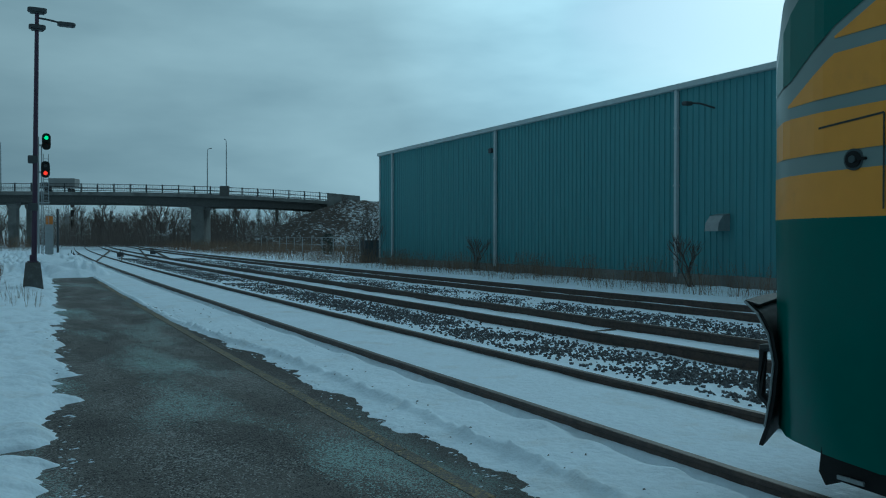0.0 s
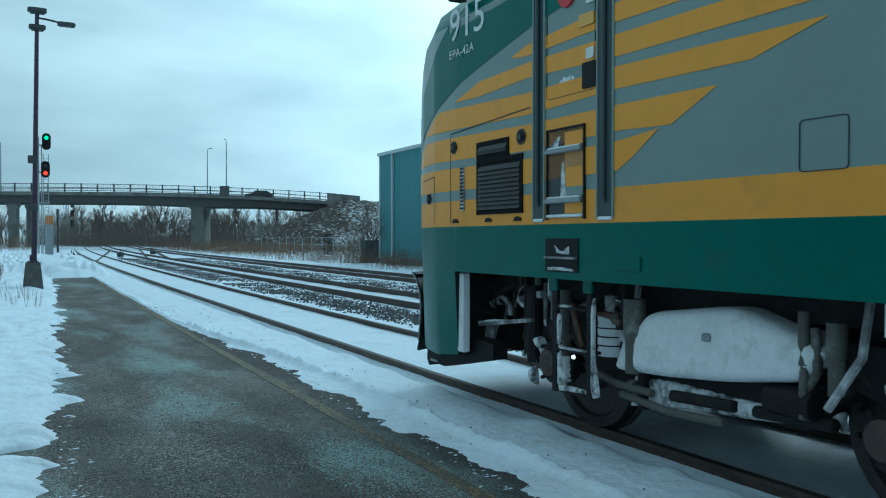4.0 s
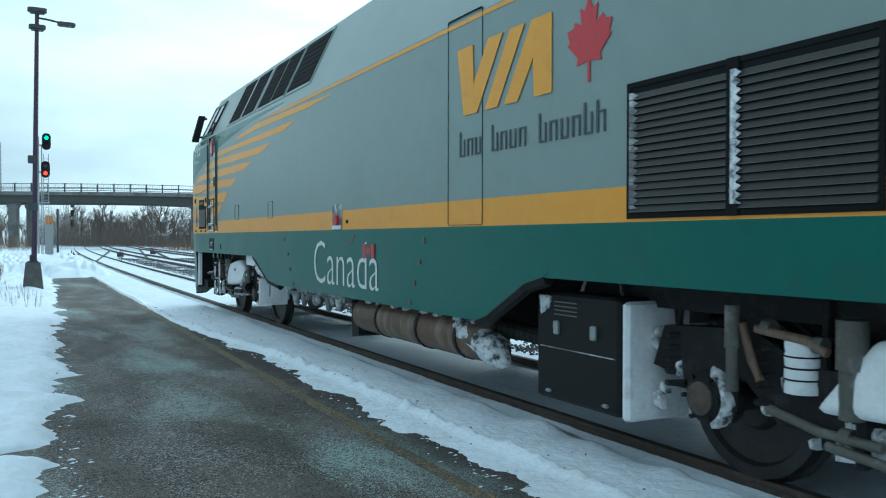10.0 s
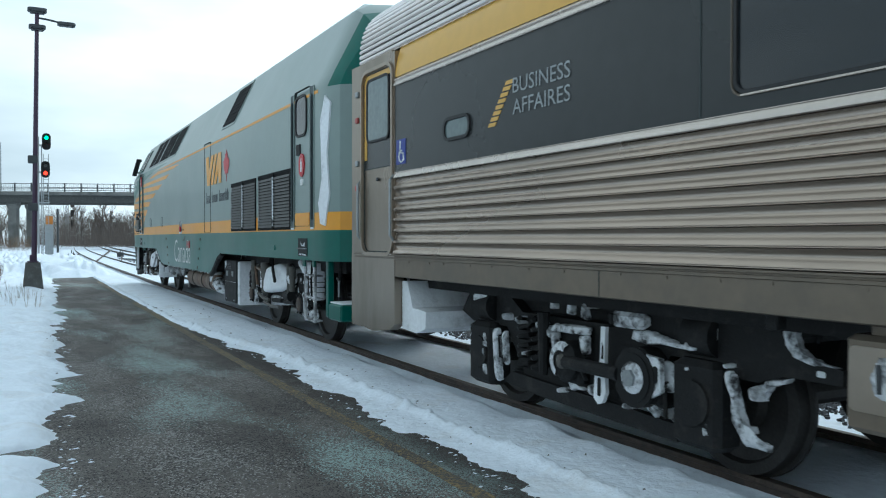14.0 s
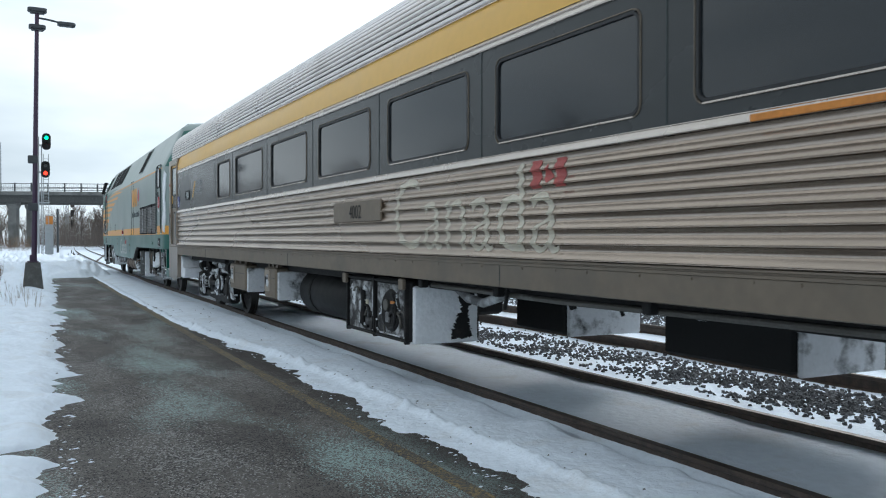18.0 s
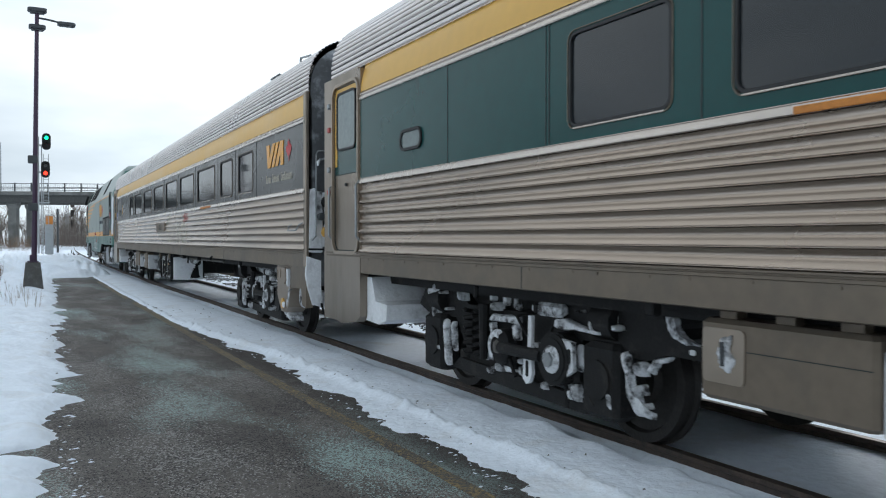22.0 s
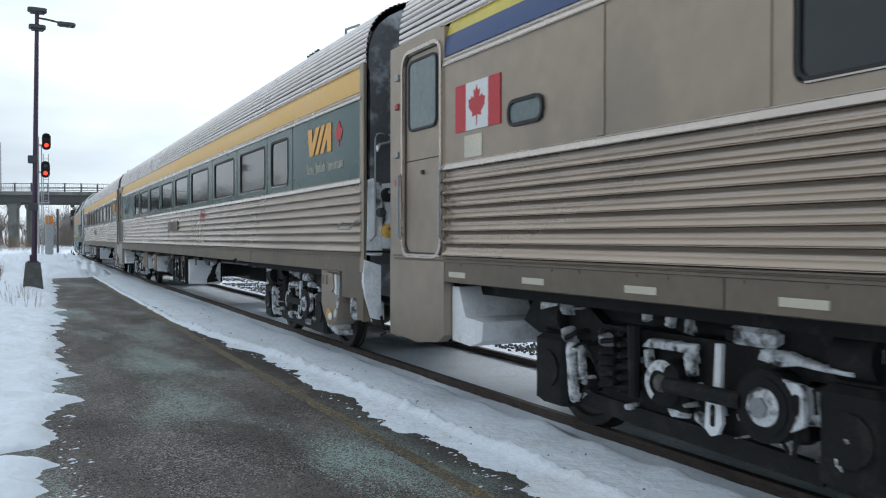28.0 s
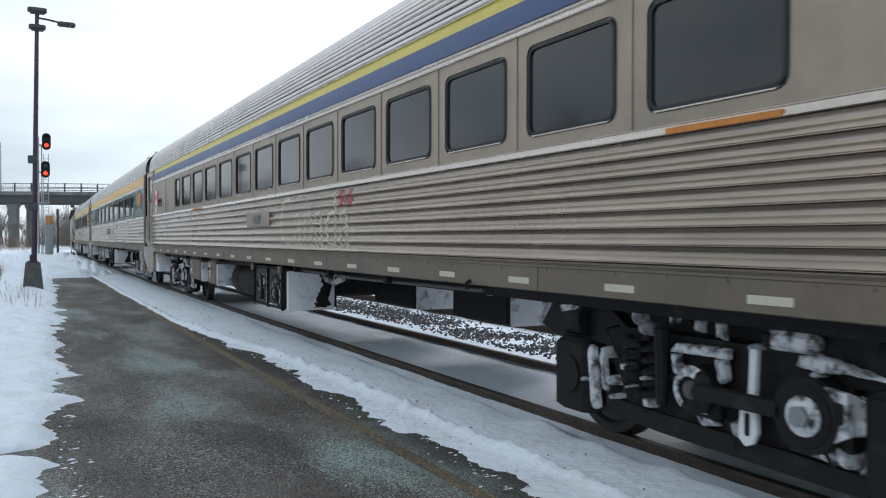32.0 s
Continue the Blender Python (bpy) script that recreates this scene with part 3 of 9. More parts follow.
# crumbs of snow on the asphalt along the edges of the cover
def crumbs(name, label, count, place, mat, stretch):
    rnd = random.Random(count)
    b = Solid().use(mat)
    for _ in range(count):
        x, y = place(rnd)
        x += bend(y)
        s = rnd.uniform(0.003, 0.011) * (1 + 0.06 * y)
        h = s * rnd.uniform(0.4, 0.9)
        w, d = s * rnd.uniform(0.8, stretch), s * rnd.uniform(0.6, 1.2)
        z = max(PLATFORM_Z, ground_height(x, y)) - 0.001
        k = len(b.v)
        b.v += [(x - w, y, z), (x, y - d, z), (x + w, y + d * 0.2, z), (x - w * 0.1, y + d, z), (x, y, z + h)]
        for f in ((0, 1, 4), (1, 2, 4), (2, 3, 4), (3, 0, 4)):
            b.face(*[k + i for i in f])
    m = bpy.data.meshes.new(name)
    m.from_pydata(b.v, [], b.f)
    m.materials.append(mat)
    return tagged(new(name, m), label, "snow" if mat is SNOW else "grit", kind="stuff")


def platform_edge(rnd):
    y = 3.2 + 16 * rnd.random() ** 1.7
    return 2.74 + 0.12 * wob(0, y, 0.7, 5.5) - abs(rnd.gauss(0, 0.07)) + 0.05, y


def bank_edge(rnd):
    y = 4.5 + 18 * rnd.random() ** 1.7
    return 0.1 + 0.028 * y + abs(rnd.gauss(0, 0.1)) - 0.02, y


crumbs("snow_crumbs", "crumbs of snow along the platform edge", 220, platform_edge, SNOW, 2.4)
crumbs("snow_crumbs", "streaks and crumbs of snow beside the bank", 170, bank_edge, SNOW, 3.0)
crumbs("grit", "dark grit scattered on the trackside snow", 120, lambda r: (2.72 + abs(r.gauss(0, 0.5)), 3.2 + 16 * r.random() ** 1.6), BALLAST, 1.4)
crumbs("grit", "loose chips on the asphalt", 700, lambda r: (r.uniform(0.4, 2.6), 3.6 + 12 * r.random() ** 1.8), BALLAST, 1.3)

# ---- the warehouse ----
WX, WY0, WY1, WH = 22.8, 6.0, 53.7, 7.35
wh = empty("warehouse", "long teal metal-clad warehouse with white trim and downpipes", "warehouse", at=(WX, WY0, -0.3))
bx = Solid().use(CLADDING)
bx.box(0.06, 34, 0, WY1 - WY0, 0.45, WH + 0.2)
bx.made("wall", wh)
rf = Solid().use(STEEL_GREY)
n = WY1 - WY0
rf.prism([(-0.1, WH + 0.3), (17, WH + 3.0), (34.1, WH + 0.3), (34.1, WH + 0.2), (-0.1, WH + 0.2)], "y", -0.1, n + 0.15)
rf.made("roof", wh, "low-pitched metal roof")
fd = Solid().use(CONCRETE).box(-0.02, 34, -0.05, n + 0.05, -0.3, 0.45, 0.02)
fd.made("foundation", wh, "concrete foundation wall")
sh = Solid().use(CLADDING)
PANEL = 0.915
prof = []
for i in range(3):
    a = i * 0.305
    prof += [(a, 0.0), (a + 0.235, 0.0), (a + 0.25, -0.035), (a + 0.29, -0.035)]
prof += [(PANEL, 0.0)]
sh.loft([[(x + 0.055, y, 0.45) for y, x in prof], [(x + 0.055, y, WH + 0.2) for y, x in prof]], closed=False)
first = sh.made("cladding_panel", wh)
y = PANEL
while y < n - 0.3:
    c = new("cladding_panel", first.data)
    c.parent = wh
    c.location = (0, y, 0)
    y += PANEL
ev = Solid().use(TRIM_WHITE)
ev.box(-0.16, 0.1, -0.12, n + 0.12, WH + 0.14, WH + 0.36, 0.02)
ev.made("gutter", wh, "white eaves gutter")
co = Solid().use(TRIM_WHITE).box(-0.02, 0.12, n - 0.05, n + 0.1, 0.4, WH + 0.2, 0.01)
co.made("corner_trim", wh, "white corner flashing")
for dy in (51.4, 37.95, 24.4, 11.0):
    d = Solid().use(TRIM_WHITE).box(-0.13, 0.02, dy - WY0 - 0.07, dy - WY0 + 0.07, 0.3, WH + 0.16, 0.015)
    for z in (1.6, 3.8, 6.0):
        d.box(-0.14, 0.03, dy - WY0 - 0.1, dy - WY0 + 0.1, z, z + 0.05)
    d.made("downpipe", wh, "white square downpipe")
vt = Solid().use(STEEL_GREY)
vt.prism([(-0.55, 2.05), (-0.5, 2.35), (-0.3, 2.6), (0.04, 2.68), (0.04, 2.05)], "y", 22.1 - WY0 - 0.32, 22.1 - WY0 + 0.32)
vt.made("exhaust_hood", wh, "curved galvanised exhaust hood")
ar = Solid().use(STEEL_DARK).tube([(0, 22.5 - WY0, 6.55), (-0.5, 22.7 - WY0, 6.7), (-0.85, 22.85 - WY0, 6.72)], 0.035, 6)
ar.box(-1.15, -0.8, 22.75 - WY0, 23.0 - WY0, 6.62, 6.76, 0.03)
ar.made("wall_light", wh, "dark wall-mounted flood light")
sg = Solid().use(STEEL_DARK).box(-0.12, 0.02, 38.3 - WY0, 38.6 - WY0, 6.35, 6.6, 0.02)
sg.made("wall_light", wh, "small dark wall lamp")

# ---- the road bridge ----
BA, BD = Vector((-1.62, 143.93, 0)), Vector((0.9378, -0.3473, 0))
BN = Vector((-0.3473, -0.9378, 0))        # towards the platform


def deck_z(u):
    return 8.33 - (0.000165 * (u - 10) ** 2.4 if u > 10 else 0.0004 * (u - 10) ** 2)


def at_bridge(u, w, z):
    return BA + BD * u + BN * w + Vector((0, 0, z))


br = empty("road_bridge", "grey concrete road bridge with steel railing over the tracks", "bridge", kind="structure")


def ribbon(name, u0, u1, w0, w1, top, bottom, mat, label="", n=26):
    b = Solid().use(mat)
    rings = []
    for i in range(n + 1):
        u = u0 + (u1 - u0) * i / n
        z = deck_z(u)
        rings.append([at_bridge(u, w0, z + bottom(u)), at_bridge(u, w1, z + bottom(u)), at_bridge(u, w1, z + top(u)), at_bridge(u, w0, z + top(u))])
    return b.loft(rings).made(name, br, label)


ribbon("deck", -60, 52, -6.2, 6.2, lambda u: 0, lambda u: -0.5, CONCRETE, "weathered concrete deck edge")
for w in (-4.6, -1.6, 1.6, 4.6):
    ribbon("girder", -60, 51, w - 0.5, w + 0.5, lambda u: -0.5, lambda u: -1.55 - 0.25 * math.exp(-((u - 30) / 5) ** 2), CONCRETE_DARK, "dark concrete girder")
for w in (-5.95, 5.95):
    for z in (0.18, 0.6, 1.15):
        ribbon("railing_bar", -60, 52, w - 0.04, w + 0.04, lambda u, z=z: z + 0.05, lambda u, z=z: z - 0.03, STEEL_DARK)
for i in range(47):
    u = -56 + 2.32 * i
    z = deck_z(u)
    p = Solid().use(STEEL_DARK)
    q = [at_bridge(u + a, 5.95 + c, 0) for a, c in ((-0.09, -0.09), (0.09, -0.09), (0.09, 0.09), (-0.09, 0.09))]
    p.loft([[v + Vector((0, 0, z)) for v in q], [v + Vector((0, 0, z + 1.25)) for v in q]])
    p.made("railing_post", br)
bal = Solid().use(STEEL_DARK)
for i in range(430):
    u = -56 + 0.25 * i
    z = deck_z(u)
    q = [at_bridge(u + a, 5.95 + c, 0) for a, c in ((-0.012, -0.012), (0.012, -0.012), (0.012, 0.012), (-0.012, 0.012))]
    bal.loft([[v + Vector((0, 0, z + 0.15)) for v in q], [v + Vector((0, 0, z + 1.15)) for v in q]])
tagged(bal.made("railing_bars", br), kind="stuff")
for u, hw in ((3.3, 0.55), (29.8, 0.95)):
    for w in ((-3.6, 3.6) if u < 10 else (0,)):
        p = Solid().use(CONCRETE)
        wd = 0.7 if u < 10 else 3.4
        q = [(-hw, -wd), (hw, -wd), (hw, wd), (-hw, wd)]
        p.loft([[at_bridge(u + a, w + c, -0.5) for a, c in q], [at_bridge(u + a, w + c, 5.9) for a, c in q],
                [at_bridge(u + a * 1.35, w + c * 1.2, 6.4) for a, c in q], [at_bridge(u + a * 1.35, w + c * 1.2, deck_z(u) - 1.5) for a, c in q]])
        p.made("pier", br, "tall concrete pier")
ab = Solid().use(CONCRETE)
ab.loft([[at_bridge(49.5, w, 4.2) for w in (-6.4, 6.4)] + [at_bridge(54.5, w, 4.2) for w in (6.4, -6.4)],
         [at_bridge(49.5, w, deck_z(50) + 1.25) for w in (-6.4, 6.4)] + [at_bridge(54.5, w, deck_z(54) + 1.1) for w in (6.4, -6.4)]])
ab.made("abutment", br, "concrete abutment wing wall")
ub = Solid().use(CONCRETE_DARK)
ub.loft([[at_bridge(33.6, w, deck_z(34) - 0.2) for w in (5.6, 6.5)] + [at_bridge(34.9, w, deck_z(34) - 0.2) for w in (6.5, 5.6)],
         [at_bridge(33.6, w, deck_z(34) + 1.35) for w in (5.6, 6.5)] + [at_bridge(34.9, w, deck_z(34) + 1.35) for w in (6.5, 5.6)]])
ub.made("lamp_pedestal", br, "dark concrete pedestal in the railing")


# embankment of the road
def bank(u, w):
    side = 7.3 - max(0.0, w - 6.4) / 1.75
    head = (u - 35.5) / 14 * 6.2
    return max(-0.4, min(side, head, 7.3) + 0.35 * wob(u, w, 0.25, 3.3) + 0.12 * wob(u, w, 1.0, 5.3))


em = Solid().use(SLOPE)
us, ws = [34 + 0.6 * i for i in range(150)], [-9 + 0.48 * i for i in range(85)]
b0 = len(em.v)
em.v += [tuple(at_bridge(u, w, bank(u, w))) for u in us for w in ws]
for i in range(len(us) - 1):
    for j in range(len(ws) - 1):
        snowy = us[i] + 0.35 * ws[j] + 4 * wob(us[i], ws[j], 0.3, 2.7) + 2 * wob(us[i], ws[j], 1.3, 7.7)
        em.use(SLOPE_BARE if snowy < 55 else SLOPE_MID if snowy < 58 else SLOPE)
        em.face(b0 + i * 85 + j, b0 + i * 85 + j + 1, b0 + (i + 1) * 85 + j + 1, b0 + (i + 1) * 85 + j)
tagged(em.made("embankment", smooth=60), "brown road embankment with patches of snow", "embankment", kind="structure")

# street lamps on the bridge
def street_lamp(u, w, height, arm):
    t = empty("street_lamp", "tall grey street lamp standing on the bridge", "street lamp", "bridge lamps", at=at_bridge(u, w, deck_z(u) + 0.02))
    Solid().use(STEEL_GREY).tube([(0, 0, -0.1), (0, 0, height * 0.85), (0.03 * arm, 0, height)], [0.11, 0.07, 0.05], 8).made("pole", t)
    a = Solid().use(STEEL_GREY).tube([(0.03 * arm, 0, height), (0.35 * arm, 0, height + 0.25), (0.8 * arm, 0, height + 0.3)], 0.045, 6)
    a.made("arm", t)
    Solid().use(STEEL_GREY).box(min(0.6 * arm, 1.0 * arm), max(0.6 * arm, 1.0 * arm), -0.12, 0.12, height + 0.2, height + 0.36, 0.04).made("lamp_head", t)


street_lamp(29.9, -5.8, 7.8, 0.7)
street_lamp(34.45, 5.6, 8.1, -0.3)
street_lamp(-2.1, -5.8, 8.3, -0.5)


# ---- platform lamp post ----
lp = empty("platform_lamp", "tall plum-painted lamp post on a concrete base beside the platform", "lamp post", at=(0.52, 26.45, 0.0))
b = Solid().use(CONCRETE_DARK)
b.loft([[(x * 0.29, y * 0.29, -0.2) for x, y in ((-1, -1), (1, -1), (1, 1), (-1, 1))], [(x * 0.19, y * 0.19, 0.78) for x, y in ((-1, -1), (1, -1), (1, 1), (-1, 1))]])
b.made("base", lp, "tapered dark concrete base")
b = Solid().use(POST_PAINT).box(-0.15, 0.15, -0.15, 0.15, 0.78, 0.82, 0.01)
b.box(-0.085, 0.085, -0.085, 0.085, 0.8, 1.0, 0.02)
b.made("base_plate", lp)
Solid().use(POST_PAINT).tube([(0.03, 0, 0.8), (0.08, 0, 4), (0.14, 0, 8.0)], [0.075, 0.068, 0.055], 10).made("post", lp)
for z, dx, wd in ((7.9, 0.0, 0.25), (7.42, 0.0, 0.22)):
    h = Solid().use(STEEL_DARK).box(0.14 - wd, 0.14 + wd, -0.14, 0.14, z, z + 0.12, 0.03)
    h.box(0.14 - wd + 0.06, 0.14 + wd - 0.06, -0.1, 0.1, z - 0.04, z, 0.01)
    h.made("flood_light", lp, "dark rectangular flood light")
h = Solid().use(STEEL_DARK).tube([(0.14, 0, 7.75), (0.45, 0, 7.72), (0.7, 0, 7.68)], 0.028, 6)
h.made("arm", lp)
Solid().use(STEEL_DARK).box(0.66, 1.14, -0.13, 0.13, 7.58, 7.7, 0.035).made("lamp_head", lp)
for z in (3.6, 2.25):
    Solid().use(STEEL_DARK).box(-0.12, 0.14, -0.1, 0.1, z, z + 0.22, 0.02).made("conduit_box", lp)


# ---- railway signals ----
def signal_head(parent, x, y, z, lit, scale=1.0):
    hd = Solid().use(BLACK)
    hd.prism([(x + a * scale, z + c * scale) for a, c in rounded(-0.36, 0.36, -0.74, 0.74, 0.34)], "y", y - 0.03, y + 0.12)
    hd = hd.made("signal_head", parent, "black oval signal head")
    for dz, m, name in ((0.33, GREEN_LAMP if lit == "green" else GLASS, "upper_lens"), (-0.33, RED_LAMP, "lower_lens")):
        q = Solid().use(m)
        q.tube([(x, y - 0.12, z + dz * scale), (x, y - 0.03, z + dz * scale)], 0.17 * scale, 14)
        q.made(name, hd, "lit signal lens" if m is not GLASS else "dark signal lens")
        v = Solid().use(BLACK)
        ring = [(0.2 * math.cos(radians(a)) * scale, 0.2 * math.sin(radians(a)) * scale) for a in range(0, 181, 20)]
        v.loft([[(x + a, y, z + dz * scale + c) for a, c in ring], [(x + a, y - 0.3, z + dz * scale + c + 0.02) for a, c in ring]], closed=False)
        v.made("visor", hd)
    return hd


SX, SY = 2.7, 82.3
sg = empty("railway_signal", "tall silver railway signal mast with two black lamp heads", "railway signal", "signals")
for dx in (-0.62, -0.34):
    Solid().use(STEEL_GREY).tube([(SX + dx, SY + 0.2, -0.3), (SX + dx, SY + 0.2, 10.5 if dx < -0.5 else 9.8)], 0.09 if dx < -0.5 else 0.05, 8).made("mast", sg)
for dx in (0.0, 0.42):
    Solid().use(STEEL_GREY).tube([(SX - 0.2 + dx, SY + 0.3, -0.3), (SX - 0.2 + dx, SY + 0.3, 9.0)], 0.03, 6).made("ladder_rail", sg)
for i in range(28):
    Solid().use(STEEL_GREY).tube([(SX - 0.2, SY + 0.3, 0.2 + 0.31 * i), (SX + 0.22, SY + 0.3, 0.2 + 0.31 * i)], 0.02, 5).made("ladder_rung", sg)
for z in (9.7, 7.3, 4.6):
    Solid().use(STEEL_GREY).box(SX - 0.75, SX + 0.3, SY + 0.1, SY + 0.4, z, z + 0.12, 0.01).made("bracket", sg)
UPPER = signal_head(sg, SX + 0.04, SY - 0.1, 10.08, "green")
signal_head(sg, SX - 0.04, SY - 0.1, 7.6, "")
# added disc hides one glowing lens at a time, in place of switching lamps
LENS_COVER_AT = (SX + 0.04, SY - 0.235, 10.08)
q = Solid().use(BLACK).tube([(0, 0, -0.33), (0, 0.07, -0.33)], 0.185, 14)
q.box(-0.05, 0.05, 0.02, 0.06, -0.33, 0.1)
LENS_COVER = q.made("shutter", sg, "black shutter disc over the lens that is out")
LENS_COVER.location = LENS_COVER_AT
bxs = tagged(Solid().use(STEEL_GREY).box(2.7, 3.4, 85.2, 86.0, -0.2, 3.6, 0.03).made("relay_cabinet"), "grey steel relay cabinet by the signal", "cabinet")
s2 = tagged(Solid().use(ORANGE).box(2.75, 3.35, 85.12, 85.2, 2.75, 3.5, 0.01).made("warning_board"), "faded orange warning board on the cabinet", "sign")
s3 = empty("fence_post", "dark thin post by the signal", "post", at=(3.75, 85.0, -0.2))
Solid().use(STEEL_DARK).tube([(0, 0, 0), (0, 0, 4.4)], 0.1, 8).made("post", s3)
sf = empty("railway_signal", "distant lattice signal mast with black lamp heads", "railway signal", "signals")
FX, FY = 13.6, 232.0
for dx in (-0.55, 0.0):
    Solid().use(STEEL_GREY).tube([(FX - 0.9 + dx, FY, -0.3), (FX - 0.9 + dx, FY, 10.6)], 0.09, 6).made("mast", sf)
for i in range(9):
    Solid().use(STEEL_GREY).tube([(FX - 1.45, FY, 0.4 + 1.1 * i), (FX - 0.9, FY, 1.5 + 1.1 * i)], 0.05, 5).made("brace", sf)
for z in (10.2, 7.8, 5.2):
    Solid().use(BLACK).prism([(FX + a, z + c) for a, c in rounded(-0.4, 0.4, -0.95, 0.95, 0.38)], "y", FY - 0.1, FY + 0.2).made("signal_head", sf)


# ---- trees, bushes and weeds ----
def grow(rnd, trunk, twigs, p, d, length, r, depth, spread):
    q = p + d * length
    tgt = trunk if depth > 2 else twigs
    sides = 5 if depth > 2 else 3
    mid = p + d * length * 0.5 + Vector((rnd.uniform(-1, 1), rnd.uniform(-1, 1), 0)) * length * 0.05
    tgt.tube([p, mid, q], [r, r * 0.85, r * 0.68], sides)
    if depth == 0:
        return
    for _ in range(3 if depth > 1 else 4):
        a = Vector((rnd.uniform(-1, 1), rnd.uniform(-1, 1), rnd.uniform(-0.15, 0.7))).normalized()
        nd = (d * (1 - spread) + a * spread + Vector((0, 0, 0.12))).normalized()
        grow(rnd, trunk, twigs, p + d * length * rnd.uniform(0.55, 1.0), nd, length * rnd.uniform(0.55, 0.8), r * 0.6, depth - 1, spread)


def bare_tree(name, label, height, seed, depth=4, spread=0.55, stems=1, r=None):
    rnd = random.Random(seed)
    t = empty(name, label, "tree" if height > 4 else "bush", "bare trees")
    trunk, twigs = Solid().use(BARK), Solid().use(TWIG)
    for _ in range(stems):
        d = Vector((rnd.uniform(-0.35, 0.35), rnd.uniform(-0.35, 0.35), 1) if stems > 1 else (0.05, 0.02, 1)).normalized()
        grow(rnd, trunk, twigs, Vector((rnd.uniform(-0.3, 0.3) * (stems > 1), 0, -0.2)), d, height * 0.34, r or height * 0.011, depth, spread)
    if trunk.v:
        trunk.made("trunk", t)
    twigs.made("crown", t)
    return t


kinds = [bare_tree("bare_tree", "leafless grey-brown tree beyond the bridge", h, s, 4, sp) for h, s, sp in ((11, 3, 0.5), (9, 8, 0.6), (13, 12, 0.45))]
rnd = random.Random(5)
spots = []
for i in range(300):
    x = rnd.uniform(12, 75) if i % 5 else rnd.uniform(-30, 6)
    spots.append((x, rnd.uniform(185, 290) - 0.4 * x))
for k, t in enumerate(kinds):
    t.location = (*spots[k], 0)
for k, (x, y) in enumerate(spots[3:]):
    m = pose(x, y, -0.2, 0, 0, rnd.uniform(0, 360))
    c = copy_thing(kinds[k % 3], m)
    c.scale = [rnd.uniform(0.65, 1.2)] * 3
for x, y, h, s in ((-9, 118, 9, 41), (-4.5, 126, 8, 42), (-14, 140, 11, 43)):
    bare_tree("bare_tree", "leafless tree by the bridge pier", h, s, 4, 0.5).location = (x, y, -0.2)
for x, y, sc in ((-14, 18, 0.8), (-19, 9, 1.0), (-16, 30, 0.9), (-22, 42, 1.05), (-13, 50, 0.75), (-26, 24, 1.1), (-18, 62, 0.9), (-24, 75, 1.0), (-12, 2, 0.8), (-9, 45, 0.7), (-15, 58, 0.9), (-11, 68, 0.8), (-20, 88, 1.0), (-10, 80, 0.7), (-14, 98, 0.9), (-22, 110, 1.1), (-12, 118, 0.8), (-17, 130, 1.0), (-9, 56, 0.6), (-24, 52, 1.1), (-11, 92, 0.9)):
    c = copy_thing(kinds[int(y) % 3], pose(x, y, -0.2, 0, 0, 37 * y))
    c.scale = [sc] * 3
    tagged(c, "leafless tree standing behind the platform", "tree", "bare trees")
wr = random.Random(31)
for k in range(34):
    c = copy_thing(kinds[k % 3], pose(wr.uniform(-36, -18), -8 + 3.2 * k + wr.uniform(-2, 2), -0.2, 0, 0, wr.uniform(0, 360)))
    c.scale = [wr.uniform(0.45, 0.8)] * 3
    tagged(c, "leafless tree standing behind the platform", "tree", "bare trees")
for k in range(10):
    c = copy_thing(kinds[k % 3], pose(wr.uniform(-26, -18), 26 + 6 * k + wr.uniform(-1.5, 1.5), -0.2, 0, 0, wr.uniform(0, 360)))
    c.scale = [wr.uniform(0.8, 1.1)] * 3
    tagged(c, "leafless tree standing behind the platform", "tree", "bare trees")
for x, y, h, s in ((22.0, 53.9, 5.6, 21), (21.2, 51.6, 4.6, 22), (21.7, 38.3, 3.0, 23), (21.5, 22.2, 2.9, 24), (22.6, 57.0, 4.8, 25)):
    bare_tree("bare_shrub", "thin leafless shrub against the warehouse wall", h, s, 3, 0.4, 4, 0.03).location = (x, y, -0.3)
for x, y, h, s in ((44.5, 118, 3.2, 31), (46.5, 114, 3.4, 32), (42, 112, 2.6, 33), (40, 100, 2.6, 34), (33, 86, 2.5, 35), (36, 94, 2.8, 36)):
    bare_tree("bare_shrub", "leafless brushwood on the embankment", h, s, 3, 0.6, 4, 0.025).location = (x, y, bank((Vector((x, y, 0)) - BA).dot(BD), (Vector((x, y, 0)) - BA).dot(BN)))
cf = empty("juniper_bush", "dark round evergreen bush at the foot of the embankment", "bush", at=(27.6, 78, -0.2))
b = Solid().use(CONIFER)
rnd = random.Random(77)
for _ in range(900):
    a, z = rnd.uniform(0, 6.28), rnd.uniform(0.1, 2.1)
    rr = 0.85 * math.sqrt(max(0.05, 1 - ((z - 0.95) / 1.25) ** 2)) * rnd.uniform(0.5, 1.05)
    p = Vector((rr * math.cos(a), rr * math.sin(a), z))
    d = Vector((math.cos(a), math.sin(a), 0.7)).normalized() * 0.22
    s = d.cross(Vector((0, 0, 1))).normalized() * 0.04
    b.poly([p - s, p + s, p + d])
b.made("foliage", cf)
